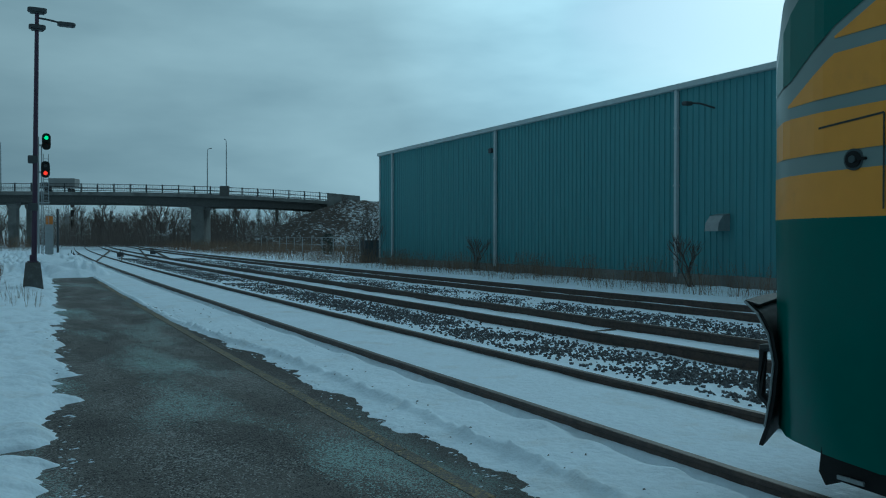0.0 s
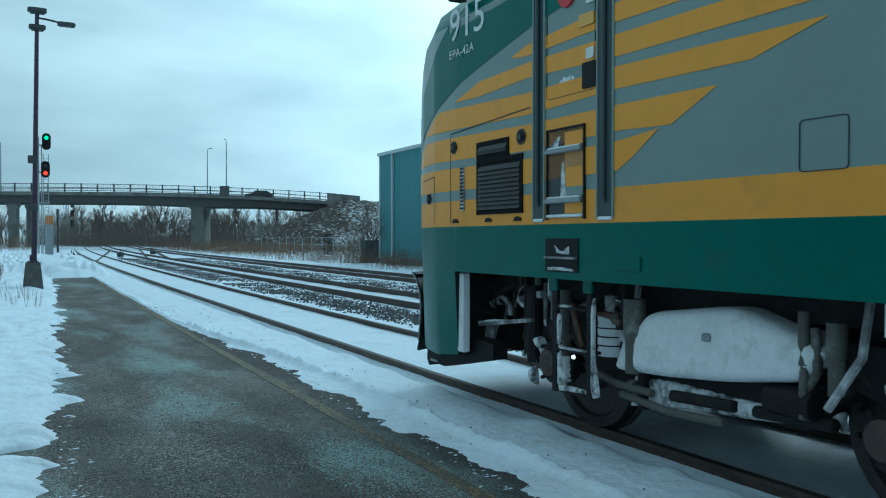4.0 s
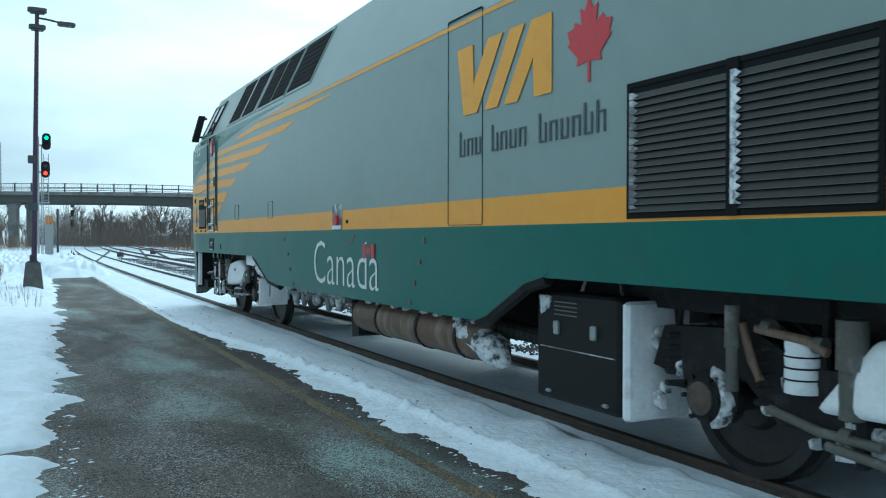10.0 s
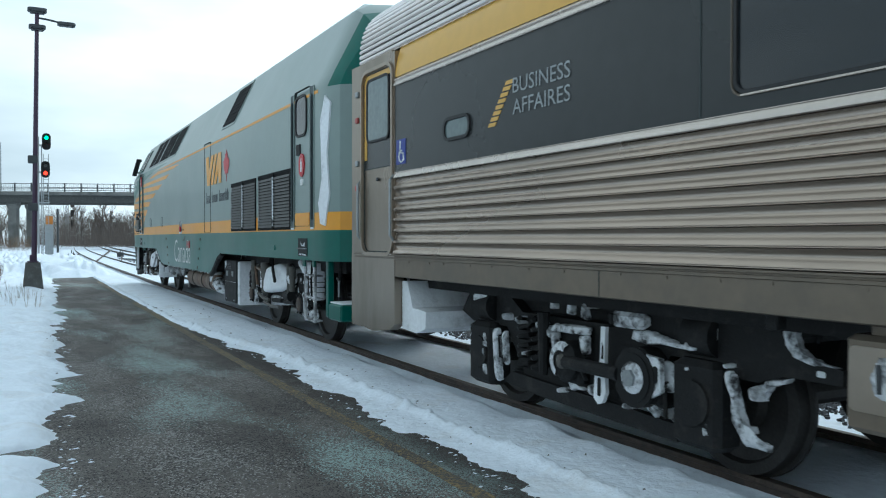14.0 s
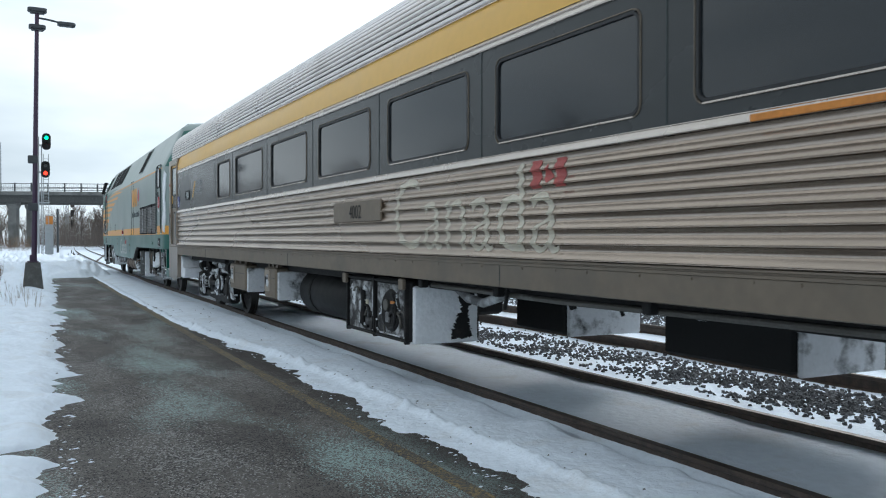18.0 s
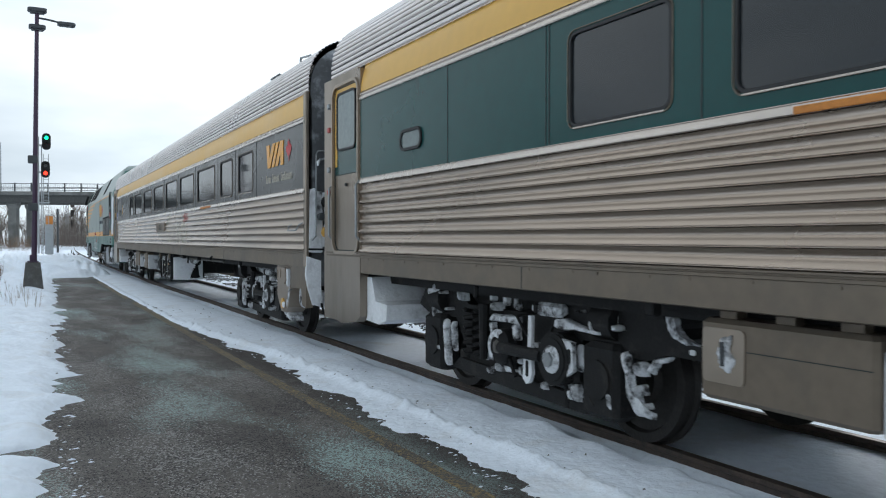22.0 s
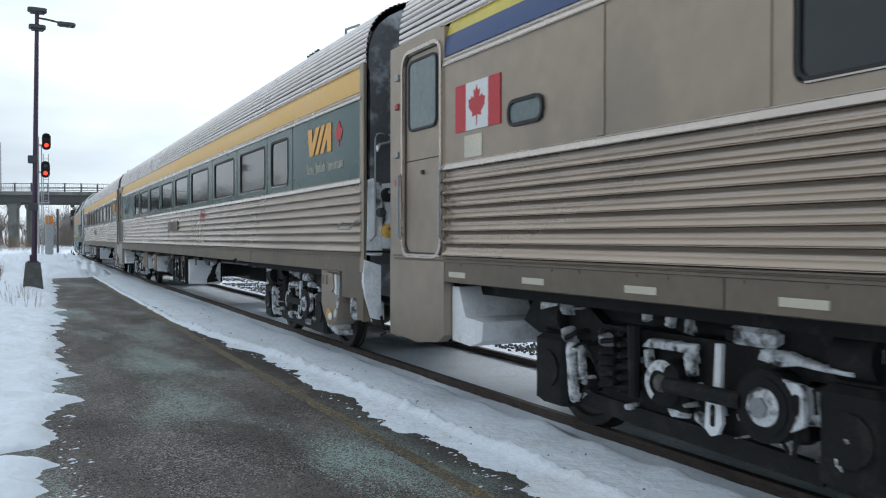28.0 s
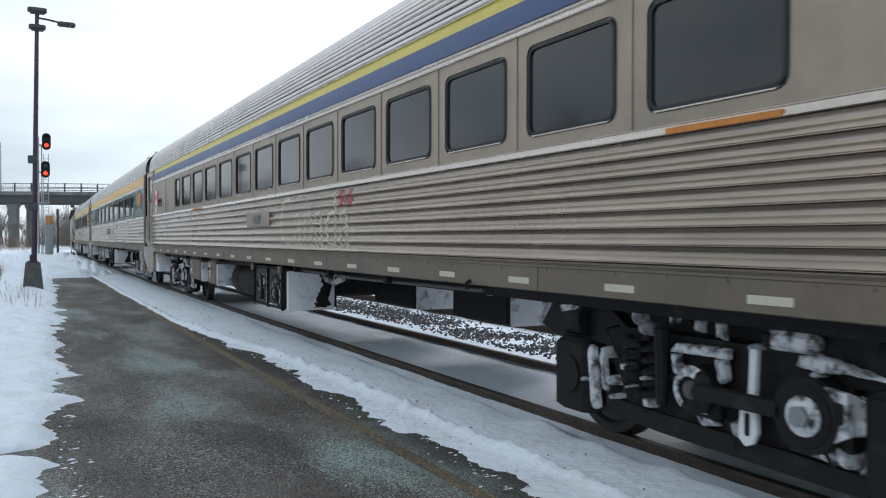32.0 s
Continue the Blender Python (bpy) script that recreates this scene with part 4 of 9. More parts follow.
for i in range(5):
    x, y = 33 + 3.2 * i + rnd.uniform(-1, 1), 215 + rnd.uniform(-15, 15)
    t = empty("spruce", "distant dark spruce behind the bridge", "tree", "spruces", at=(x * 1.35, y, 0))
    Solid().use(BARK).tube([(0, 0, -0.3), (0, 0, 8)], [0.2, 0.03], 6).made("trunk", t)
    c = Solid().use(CONIFER)
    for _ in range(420):
        z = rnd.uniform(1.2, 9.2)
        rr = (9.4 - z) * 0.26 * rnd.uniform(0.3, 1.0)
        a = rnd.uniform(0, 6.28)
        p = Vector((rr * math.cos(a), rr * math.sin(a), z))
        d = Vector((math.cos(a), math.sin(a), -0.35)) * 0.55
        s = d.cross(Vector((0, 0, 1))).normalized() * 0.16
        c.poly([p - s, p + s, p + d])
    c.made("crown", t)


def weeds(name, label, count, place, h0, h1, mat=None):
    rnd = random.Random(count)
    b = Solid().use(mat or WEED)
    for _ in range(count):
        x, y, z = place(rnd)
        h = rnd.uniform(h0, h1) * (0.65 + 1.1 * max(-0.3, wob(x, y, 0.09, 7.3)) if h1 > 3 else 1.0)
        lean = Vector((rnd.uniform(-0.3, 0.3), rnd.uniform(-0.3, 0.3), 1)) * h
        r = 0.003 + 0.003 * rnd.random() + h * 0.0016
        p = Vector((x, y, z - 0.03))
        a = rnd.uniform(0, 3.14)
        s = Vector((math.cos(a), math.sin(a), 0)) * r
        k = len(b.v)
        b.v += [tuple(p - s), tuple(p + s), tuple(p + lean + s * 0.4), tuple(p + lean - s * 0.4)]
        b.face(k, k + 1, k + 2, k + 3)
        for _ in range(3):
            q = p + lean * rnd.uniform(0.4, 0.95)
            e = Vector((rnd.uniform(-0.5, 0.5), rnd.uniform(-0.5, 0.5), rnd.uniform(0.3, 0.9))) * h * 0.35
            k = len(b.v)
            b.v += [tuple(q - s * 0.6), tuple(q + s * 0.6), tuple(q + e)]
            b.face(k, k + 1, k + 2)
    m = bpy.data.meshes.new(name)
    m.from_pydata(b.v, [], b.f)
    m.materials.append(b.mats[0])
    return tagged(new(name, m), label, "weeds", kind="stuff")


def strip(x0, x1, y0, y1, clump=0.6):
    def place(r):
        while True:
            x, y = r.uniform(x0, x1), r.uniform(y0, y1)
            if r.random() < 0.5 + clump * wob(x, y, 0.5, 6.1):
                return x, y, ground_height(x, y)
    return place


weeds("dead_weeds", "dead brown weeds along the foot of the warehouse", 2300, strip(17.5, 22.0, 12, 62, 1.1), 0.15, 0.75)
weeds("dead_weeds", "tangled dark scrub against the warehouse wall", 2600, strip(20.6, 22.3, 12, 62, 1.4), 0.3, 1.15)
weeds("dead_weeds", "dry brown reeds beyond the tracks", 5200, strip(17, 34, 58, 128), 0.5, 1.4)
weeds("dead_weeds", "dry weeds in the snow behind the lamp post", 1500, strip(-9, -0.7, 24, 60), 0.3, 0.9)
weeds("dead_weeds", "brown scrub under the bridge", 3000, strip(-16, 2, 95, 150), 0.6, 1.8)
weeds("dead_weeds", "brown brush at the foot of the embankment", 5000, strip(19, 40, 84, 140), 0.5, 1.7)
weeds("brushwood", "brown brushwood behind the bridge", 24000, strip(5, 75, 160, 260), 2.0, 7.5, TWIG)
weeds("brushwood", "low grey brushwood at the edge of the wood", 9000, strip(-45, 60, 150, 185, 0.9), 1.2, 4.2, TWIG)
weeds("brushwood", "brown brushwood behind the platform", 7000, strip(-38, -20, -15, 110), 2.0, 5.5, TWIG)
weeds("dry_grass", "tan dry grass standing in the snow by the lamp post", 2600, strip(-3.2, -0.35, 21, 36), 0.2, 0.6)
weeds("dead_stalks", "few dry stalks beside the platform", 60, strip(-0.6, 0.5, 19, 24), 0.15, 0.4)

# ---- far houses ----
def house(x, y, w, d, h, label):
    t = empty("house", label, "house", "far houses", at=(x, y, -0.3))
    Solid().use(HOUSE_WALL).box(-w / 2, w / 2, -d / 2, d / 2, 0, h).made("wall", t)
    r = Solid().use(SNOW_CAKE).prism([(-w / 2 - 0.4, h), (0, h + w * 0.3), (w / 2 + 0.4, h), (w / 2 + 0.3, h - 0.2), (0, h + w * 0.3 - 0.25), (-w / 2 - 0.3, h - 0.2)], "y", -d / 2 - 0.4, d / 2 + 0.4)
    r.made("roof", t, "snow-covered roof")
    for k in range(3):
        Solid().use(GLASS).box(-w / 2 + 0.8 + k * w / 3, -w / 2 + 1.8 + k * w / 3, -d / 2 - 0.06, -d / 2 + 0.05, 1.2, 2.5).made("window", t)
    Solid().use(CONCRETE).box(0.8, 1.5, -0.4, 0.4, h, h + w * 0.3 + 0.8).made("chimney", t)


house(27, 285, 9, 8, 7.0, "distant house with a snowy roof among trees")
house(42, 232, 12, 8, 2.6, "low distant building with a snowy roof")
house(49, 240, 8, 8, 2.8, "low distant shed with a snowy roof")
fc = empty("chain_link_fence", "grey wire fence at the foot of the embankment", "fence")
for i in range(14):
    x, y = 24.2 + 0.42 * i, 61 + 4.2 * i
    Solid().use(STEEL_GREY).tube([(x, y, -0.3), (x, y, 1.6)], 0.035, 6).made("fence_post", fc)
for z in (0.25, 0.9, 1.55):
    Solid().use(STEEL_GREY).tube([(24.2, 61, z), (24.2 + 0.42 * 13, 61 + 4.2 * 13, z)], 0.015, 4).made("fence_wire", fc)
gb = tagged(Solid().use(STEEL_DARK).box(22.5, 23.6, 55.6, 56.6, -0.3, 1.35, 0.04).made("utility_box"), "dark steel utility box behind the warehouse", "cabinet")


# ---- the train ----
NEAR = Matrix(((0, 0, -1), (-1, 0, 0), (0, 1, 0))).to_4x4()     # a word on the side that faces the platform


def on_side(y, z, x=-1.5):
    return Matrix.Translation((x, y, z)) @ NEAR


RND = random.Random(4)
MOVING = []       # (thing, metres from the train's mark, wheelsets)


def wheelset(parent, y, r):
    b = Solid().use(WHEEL)
    for sgn in (-1, 1):
        rings = []
        for x, q in ((0.68, 0.35), (0.685, r * 0.82), (0.69, r + 0.025), (0.72, r + 0.025), (0.728, r), (0.82, r - 0.006), (0.825, r * 0.84), (0.79, r * 0.8), (0.78, r * 0.42), (0.83, r * 0.36), (0.83, 0.03)):
            rings.append([(sgn * x, q * math.cos(k * math.pi / 16), q * math.sin(k * math.pi / 16)) for k in range(32)])
        b.loft(rings)
    b.tube([(-1.0, 0, 0), (1.0, 0, 0)], 0.085, 10)
    o = b.made("wheelset", parent, "worn steel wheels on an axle", smooth=35)
    o.location = (0, y, r)
    return o, r


def rime(pts, x0, x1, parent, rnd, label="ragged patch of rime and packed snow", ragged=0.005):
    """A patch of clinging snow with a ragged rim, from x0 out to x1."""
    fine = []
    for (a, z), (c, w) in zip(pts, pts[1:] + pts[:1]):
        n = max(1, int(math.hypot(c - a, w - z) / 0.016))
        fine += [(a + (c - a) * k / n + rnd.uniform(-ragged, ragged), z + (w - z) * k / n + rnd.uniform(-ragged, ragged)) for k in range(n)]
    ca, cz = sum(p[0] for p in fine) / len(fine), sum(p[1] for p in fine) / len(fine)
    s = Solid().use(RIME)
    s.loft([[(x0 + (x1 - x0) * k, ca + (a - ca) * f, cz + (z - cz) * f) for a, z in fine] for k, f in ((0, 1.0), (0.45, 0.98), (0.75, 0.88), (0.95, 0.7), (1, 0.4))])
    return s.made("rime_patch", parent, label, smooth=70)


def bogie(parent, y, base, r, big, rnd):
    """The locomotive's truck: frame, dampers, axle boxes, brake gear and a thick crust of snow. Returns its wheelsets."""
    sets = [wheelset(parent, y + base / 2, r), wheelset(parent, y - base / 2, r)]
    h = base / 2
    for sgn in (-1, 1):
        x = sgn * 1.1
        fr = Solid().use(UNDER)
        o = [(-h - 0.5, 0.66), (-h - 0.4, 0.92), (-h + 0.3, 0.96), (-0.7, 0.8), (0.7, 0.8), (h - 0.3, 0.96), (h + 0.4, 0.92), (h + 0.5, 0.66),
             (h + 0.2, 0.6), (h - 0.2, 0.72), (h - 0.5, 0.46), (-h + 0.5, 0.46), (-h + 0.2, 0.72), (-h - 0.2, 0.6)]
        fr.prism([(y + a, z) for a, z in o], "x", x - 0.06, x + 0.06)
        fr = fr.made("truck_frame", parent, "grimy cast truck side frame")
        for d in (-h, h):
            a = Solid().use(UNDER)
            a.tube([(x - sgn * 0.05, y + d, r + 0.02), (x + sgn * 0.1, y + d, r + 0.02), (x + sgn * 0.14, y + d, r + 0.02)], [0.17, 0.16, 0.12], 16)
            a.box(min(x, x + sgn * 0.08), max(x, x + sgn * 0.08), y + d - 0.2, y + d + 0.2, r - 0.06, r + 0.14, 0.03)
            a = a.made("axle_box", fr, "black axle box", smooth=40)
            Solid().use(RUST).tube([(x + sgn * 0.1, y + d, r + 0.02), (x + sgn * 0.155, y + d, r + 0.02), (x + sgn * 0.165, y + d, r + 0.02)], [0.1, 0.1, 0.07], 16).made("axle_cap", a, "rusty brown axle cap", smooth=40)
            for k in range(6):
                Solid().use(UNDER).tube([(x + sgn * 0.13, y + d + 0.135 * math.cos(k * 1.047), r + 0.02 + 0.135 * math.sin(k * 1.047)), (x + sgn * 0.155, y + d + 0.135 * math.cos(k * 1.047), r + 0.02 + 0.135 * math.sin(k * 1.047))], 0.016, 6).made("bolt", a)
            arc = [(y + d + 0.19 * math.cos(radians(v)), r + 0.02 + 0.19 * math.sin(radians(v))) for v in range(100, 271, 20)]
            arc += [(y + d + 0.1 * math.cos(radians(v)), r + 0.02 + 0.13 * math.sin(radians(v))) for v in range(260, 99, -25)]
            rime(arc, x + sgn * 0.05, x + sgn * 0.12, a, rnd, "crescent of snow round the axle box")
            for e in (-0.36, 0.36):
                s = Solid().use(UNDER)
                pts = [(x + 0.085 * math.cos(k * 1.05), y + d * 0.97 + e + 0.085 * math.sin(k * 1.05), r + 0.02 + 0.0125 * k) for k in range(30)]
                s.tube(pts, 0.019, 5)
                s.made("coil_spring", fr)
        st = Solid().use(SNOW_CAKE).tube([(x + sgn * 0.06, y + 0.72, 0.66 + 0.02 * k) for k in range(15)], [0.095 - 0.006 * (k % 4 == 3) for k in range(15)], 16).made("snowed_spring", fr, "spring thickly plastered with snow", smooth=50)
        # black rings stand in for the shade between the coils
        for z in (0.73, 0.79, 0.85):
            Solid().use(BLACK).tube([(x + sgn * 0.06, y + 0.72, z), (x + sgn * 0.06, y + 0.72, z + 0.009)], 0.097, 16).made("coil_gap", st, "dark gap between coils")
        for pts in ([(0.95, 0.98), (0.62, 0.95), (0.5, 0.9)], [(0.86, 0.56), (0.55, 0.5), (0.2, 0.49)], [(1.05, 1.0), (0.98, 0.8), (0.92, 0.7)], [(-1.0, 1.02), (-1.02, 0.8), (-0.9, 0.62)], [(0.5, 0.44), (0.05, 0.4), (-0.4, 0.42)]):
            Solid().use(TANK if pts[0][0] > 0.9 else DAMPER).tube([(x + sgn * 0.15, y + a, z) for a, z in pts], 0.026, 8).made("brake_pipe", fr, "grimy brake pipe", smooth=60)
        for a, z in ((0.88, 0.99), (0.56, 0.93), (0.4, 0.5), (-0.88, 0.62)):
            Solid().use(DAMPER).tube([(x + sgn * 0.13, y + a - 0.03, z), (x + sgn * 0.13, y + a + 0.03, z)], 0.045, 10).made("coupling", fr, "pipe coupling", smooth=40)
        for a, z0, z1, q in ((0.35, 0.6, 1.08, 0.075), (-1.14, 0.7, 1.06, 0.05), (1.1, 0.62, 1.1, 0.045), (-0.95, 0.55, 1.1, 0.03)):
            w = Solid().use(DAMPER).tube([(x + sgn * 0.17, y + a, z0), (x + sgn * 0.17, y + a, (z0 + z1) / 2)], q * 0.8, 12)
            w.tube([(x + sgn * 0.17, y + a, (z0 + z1) / 2), (x + sgn * 0.17, y + a, z1)], q, 12)
            w.made("damper", fr, "grimy upright damper", smooth=40)
        crust = [(0.56, 0.6), (0.38, 0.82), (0.21, 1.0), (-0.49, 1.09), (-0.8, 1.0), (-1.04, 0.91), (-0.94, 0.74), (-0.4, 0.66), (0.07, 0.62)]
        sn = Solid().use(SNOW_CAKE)
        x0 = x + sgn * 0.16
        for _ in range(2):
            crust = [(p[0] * (1 - f) + q[0] * f, p[1] * (1 - f) + q[1] * f) for p, q in zip(crust, crust[1:] + crust[:1]) for f in (0.12, 0.88)]
        sn.loft([[(x0 + sgn * e, y - 0.24 + (a + 0.24) * f, 0.84 + (z - 0.84) * f) for a, z in crust] for e, f in ((-0.26, 1.0), (-0.02, 1.03), (0.03, 0.97), (0.05, 0.84), (0.055, 0.7))])
        sn = sn.made("snow_crust", fr, "smooth slab of snow plastered over the truck", smooth=45)
        Solid().use(STEEL_GREY).box(min(x0, x0 + sgn * 0.08), max(x0, x0 + sgn * 0.08), y - 0.36, y - 0.3, 0.88, 0.93, 0.01).made("lug", sn, "steel lug showing through the snow")
        rime([(y + a, z) for a, z in ((0.56, 0.34), (0.54, 0.56), (0.1, 0.58), (-0.5, 0.56), (-1.04, 0.57), (-1.04, 0.5), (-0.5, 0.45), (0.0, 0.42), (0.2, 0.38))], x - sgn * 0.02, x + sgn * 0.1, fr, rnd, "snow along the brake beam")
        for a, z in ((0.05, 0.5), (-0.6, 0.52)):
            Solid().use(UNDER).tube([(x + sgn * 0.12, y + a, z), (x + sgn * 0.12, y + a - 0.5, z + 0.02)], 0.035, 8).made("brake_rod", fr)
        Solid().use(UNDER).box(min(x, x + sgn * 0.14), max(x, x + sgn * 0.14), y + 0.3, y + 0.36, 0.36, 0.68, 0.01).made("hanger", fr)
        bc = Solid().use(UNDER).tube([(x + sgn * 0.12, y - 1.0, 0.62), (x + sgn * 0.12, y - 0.7, 0.62)], [0.09, 0.08], 12)
        bc.made("brake_cylinder", fr, "black brake cylinder")
        for _ in range(12):
            a, z, w = y + rnd.choice((rnd.uniform(0.6, h + 0.5), rnd.uniform(-h - 0.5, -1.0))), rnd.uniform(0.36, 1.0), rnd.uniform(0.015, 0.05)
            rime([(a - w, z - w * 1.6), (a + w * 0.6, z - w * 1.3), (a + w, z + w), (a - w * 0.4, z + w * 1.8)], x, x + sgn * rnd.uniform(0.064, 0.075), fr, rnd)
    bo = Solid().use(UNDER).box(-0.95, 0.95, y - 0.3, y + 0.3, 0.55, 0.95, 0.05)
    bo.box(-0.25, 0.25, y - h - 0.3, y + h + 0.3, 0.6, 0.8, 0.04)
    bo.made("bolster", parent)
    return sets


# ragged snow on a coach truck: outline from its middle, and how far out it lies
BOGIE_RIME = [
    ([(0.27, 0.76), (0.2, 0.82), (-0.05, 0.83), (-0.24, 0.83), (-0.22, 0.77), (0.0, 0.765)], 1.2),
    ([(0.19, 0.75), (0.24, 0.75), (0.21, 0.62), (0.17, 0.62)], 1.19),
    ([(-0.12, 0.76), (-0.2, 0.77), (-0.21, 0.64), (-0.16, 0.62)], 1.19),
    ([(-0.7, 0.8), (-0.72, 0.86), (-0.9, 0.87), (-1.1, 0.83), (-1.33, 0.81), (-1.3, 0.79), (-1.0, 0.8), (-0.85, 0.78)], 1.21),
    ([(-0.82, 0.7), (-1.0, 0.69), (-1.2, 0.6), (-1.18, 0.52), (-1.0, 0.48), (-0.96, 0.38), (-0.9, 0.3), (-0.82, 0.34), (-0.78, 0.42), (-0.7, 0.42)], 1.17),
    ([(-1.06, 0.31), (-1.17, 0.36), (-1.16, 0.45), (-1.1, 0.38)], 1.17),
    ([(-1.53, 0.7), (-1.58, 0.71), (-1.6, 0.42), (-1.7, 0.3), (-1.86, 0.3), (-1.86, 0.34), (-1.74, 0.36), (-1.66, 0.5), (-1.61, 0.69)], 1.22),
    ([(-1.68, 0.58), (-1.76, 0.68), (-1.92, 0.71), (-1.9, 0.68), (-1.8, 0.65), (-1.74, 0.57)], 1.12),
    ([(-1.86, 1.0), (-1.96, 0.98), (-1.98, 0.9), (-2.05, 0.84), (-2.22, 0.8), (-2.08, 0.79), (-1.94, 0.83), (-1.88, 0.9)], 1.13),
    ([(1.06, 0.71), (1.0, 0.7), (0.95, 0.28), (1.01, 0.26)], 1.22),
    ([(0.97, 0.69), (0.94, 0.69), (0.91, 0.42), (0.93, 0.4)], 1.18),
    ([(0.06, 0.41), (-0.08, 0.43), (-0.13, 0.36), (0.0, 0.34)], 1.17),
    ([(-0.2, 0.42), (-0.3, 0.41), (-0.28, 0.33), (-0.2, 0.36)], 1.17),
    ([(0.3, 0.92), (0.25, 0.93), (0.24, 1.0), (0.29, 1.02)], 1.15),
    ([(0.08, 0.9), (0.03, 0.9), (0.02, 1.0), (0.07, 1.01)], 1.15),
    ([(-0.1, 0.88), (-0.16, 0.87), (-0.13, 0.97), (-0.1, 0.99)], 1.15),
    ([(1.5, 0.84), (1.3, 0.8), (1.32, 0.88), (1.42, 0.95)], 1.16),
    ([(-1.1, 0.3), (-1.3, 0.27), (-1.35, 0.31), (-1.2, 0.33)], 1.14)]


HUB = 0.565      # height of the brake hubs on a coach truck


def coach_bogie(parent, y, rnd, way):
    """A coach truck with square axle guards, a torque tube and snow in its corners. way: 1 or -1, the end that its big hub faces."""
    r, h = 0.457, 1.295
    sets = [wheelset(parent, y + h, r), wheelset(parent, y - h, r)]
    for sgn in (-1, 1):
        x = sgn * 1.05
        X = lambda a, c: (min(sgn * a, sgn * c), max(sgn * a, sgn * c))
        fr = Solid().use(UNDER)
        o = [(-h - 0.5, 0.8), (-h - 0.35, 0.98), (-h + 0.35, 0.98), (-0.75, 0.86), (0.75, 0.86), (h - 0.35, 0.98), (h + 0.35, 0.98), (h + 0.5, 0.8), (h + 0.28, 0.72),
             (h - 0.3, 0.72), (0.7, 0.34), (0.4, 0.3), (-0.4, 0.3), (-0.7, 0.34), (-h + 0.3, 0.72), (-h - 0.28, 0.72)]
        fr.prism([(y + a, z) for a, z in o], "x", x - 0.05, x + 0.05)
        fr = fr.made("truck_frame", parent, "grimy black truck side frame")
        for d in (-h, h):
            g = Solid().use(UNDER).box(*X(0.98, 1.2), y + d - 0.2, y + d + 0.2, 0.2, 0.74, 0.04)
            g.tube([(sgn * 1.2, y + d, 0.48), (sgn * 1.22, y + d, 0.48)], 0.14, 14)
            g.made("axle_guard", fr, "square black axle guard")
            t = Solid().use(UNDER).tube([(sgn * 1.08, y + d + 0.12, 0.88), (sgn * 1.08, y + d - 0.12, 0.88)], [0.13, 0.13], 12)
            t = t.made("air_spring", fr, "black spring over the axle", smooth=50)
            if d * way > 0:
                Solid().use(RIME).tube([(sgn * 1.12, y + d + 0.1, 0.94), (sgn * 1.12, y + d - 0.08, 0.95)], [0.09, 0.06], 9).made("snow_cap", t, "snow on top of the spring", smooth=50)
        for e in (0.42, 0.62):
            s = Solid().use(UNDER)
            s.tube([(sgn * 1.14 + 0.075 * math.cos(k * 1.05), y + way * e + 0.075 * math.sin(k * 1.05), 0.42 + 0.0125 * k) for k in range(34)], 0.02, 5)
            s.made("coil_spring", fr)
        d = Solid().use(UNDER).tube([(sgn * 1.2, y + way * 0.3, 0.9), (sgn * 1.2, y + way * 0.3, 0.42)], [0.05, 0.035], 8)
        d.made("damper", fr)
        for c, q in ((0.0, 0.15), (-0.82, 0.2)):
            b = Solid().use(UNDER)
            b.tube([(sgn * 1.05, y + way * c, HUB), (sgn * 1.22, y + way * c, HUB), (sgn * 1.25, y + way * c, HUB)], [q, q, q * 0.7], 18)
            b.box(*X(1.02, 1.18), y + way * c - q, y + way * c + q, 0.38, 0.66, 0.03)
            b = b.made("brake_hub", fr, "black brake actuator", smooth=40)
            if c:
                for e_, t_ in ((0.99, 1.258), (0.8, 1.266)):
                    Solid().use(BLACK if e_ < 0.9 else UNDER).tube([(sgn * 1.24, y + way * c, HUB), (sgn * t_, y + way * c, HUB)], q * e_, 20).made("hub_ring", b, "dark ring of the hub", smooth=40)
                hp = Solid().use(RIME).tube([(sgn * 1.25, y + way * c, HUB), (sgn * 1.275, y + way * c, HUB), (sgn * 1.29, y + way * c, HUB)], [q * 0.56, q * 0.52, q * 0.4], 20)
                hp.prism([(y + way * (c - 0.02), HUB + 0.17), (y + way * (c - 0.24), HUB + 0.15), (y + way * (c - 0.25), HUB - 0.06), (y + way * (c - 0.08), HUB - 0.15)], "x", sgn * 1.215, sgn * 1.25)
                hp = hp.made("hub_plate", b, "hub plate white with frost", smooth=40)
                Solid().use(STEEL_GREY).tube([(sgn * 1.288, y + way * c, HUB), (sgn * 1.31, y + way * c, HUB)], q * 0.3, 6).made("bolt", hp)
                Solid().use(BLACK).prism(rounded(y + way * (c - 0.2) - 0.025, y + way * (c - 0.2) + 0.025, HUB - 0.01, HUB + 0.1, 0.024), "x", sgn * 1.248, sgn * 1.254).made("slot", hp, "dark oval slot")
                continue
            s = Solid().use(RIME)
            ring = []
            for k in range(11):
                a = radians(20 + 20 * k) if c else radians(60 + 18 * k)
                ring.append((math.cos(a) * way * -1, math.sin(a)))
            s.loft([[(sgn * 1.235, y + way * c + a * q * 0.98, HUB + z * q * 0.98) for a, z in ring], [(sgn * 1.262, y + way * c + a * q * 0.85, HUB + z * q * 0.85) for a, z in ring],
                    [(sgn * 1.262, y + way * c + a * q * 0.55, HUB + z * q * 0.55) for a, z in ring]], closed=False)
            s.use(DAMPER).tube([(sgn * 1.24, y + way * c, HUB), (sgn * 1.27, y + way * c + way * 0.01, HUB)], [q * 0.42, q * 0.3], 10)
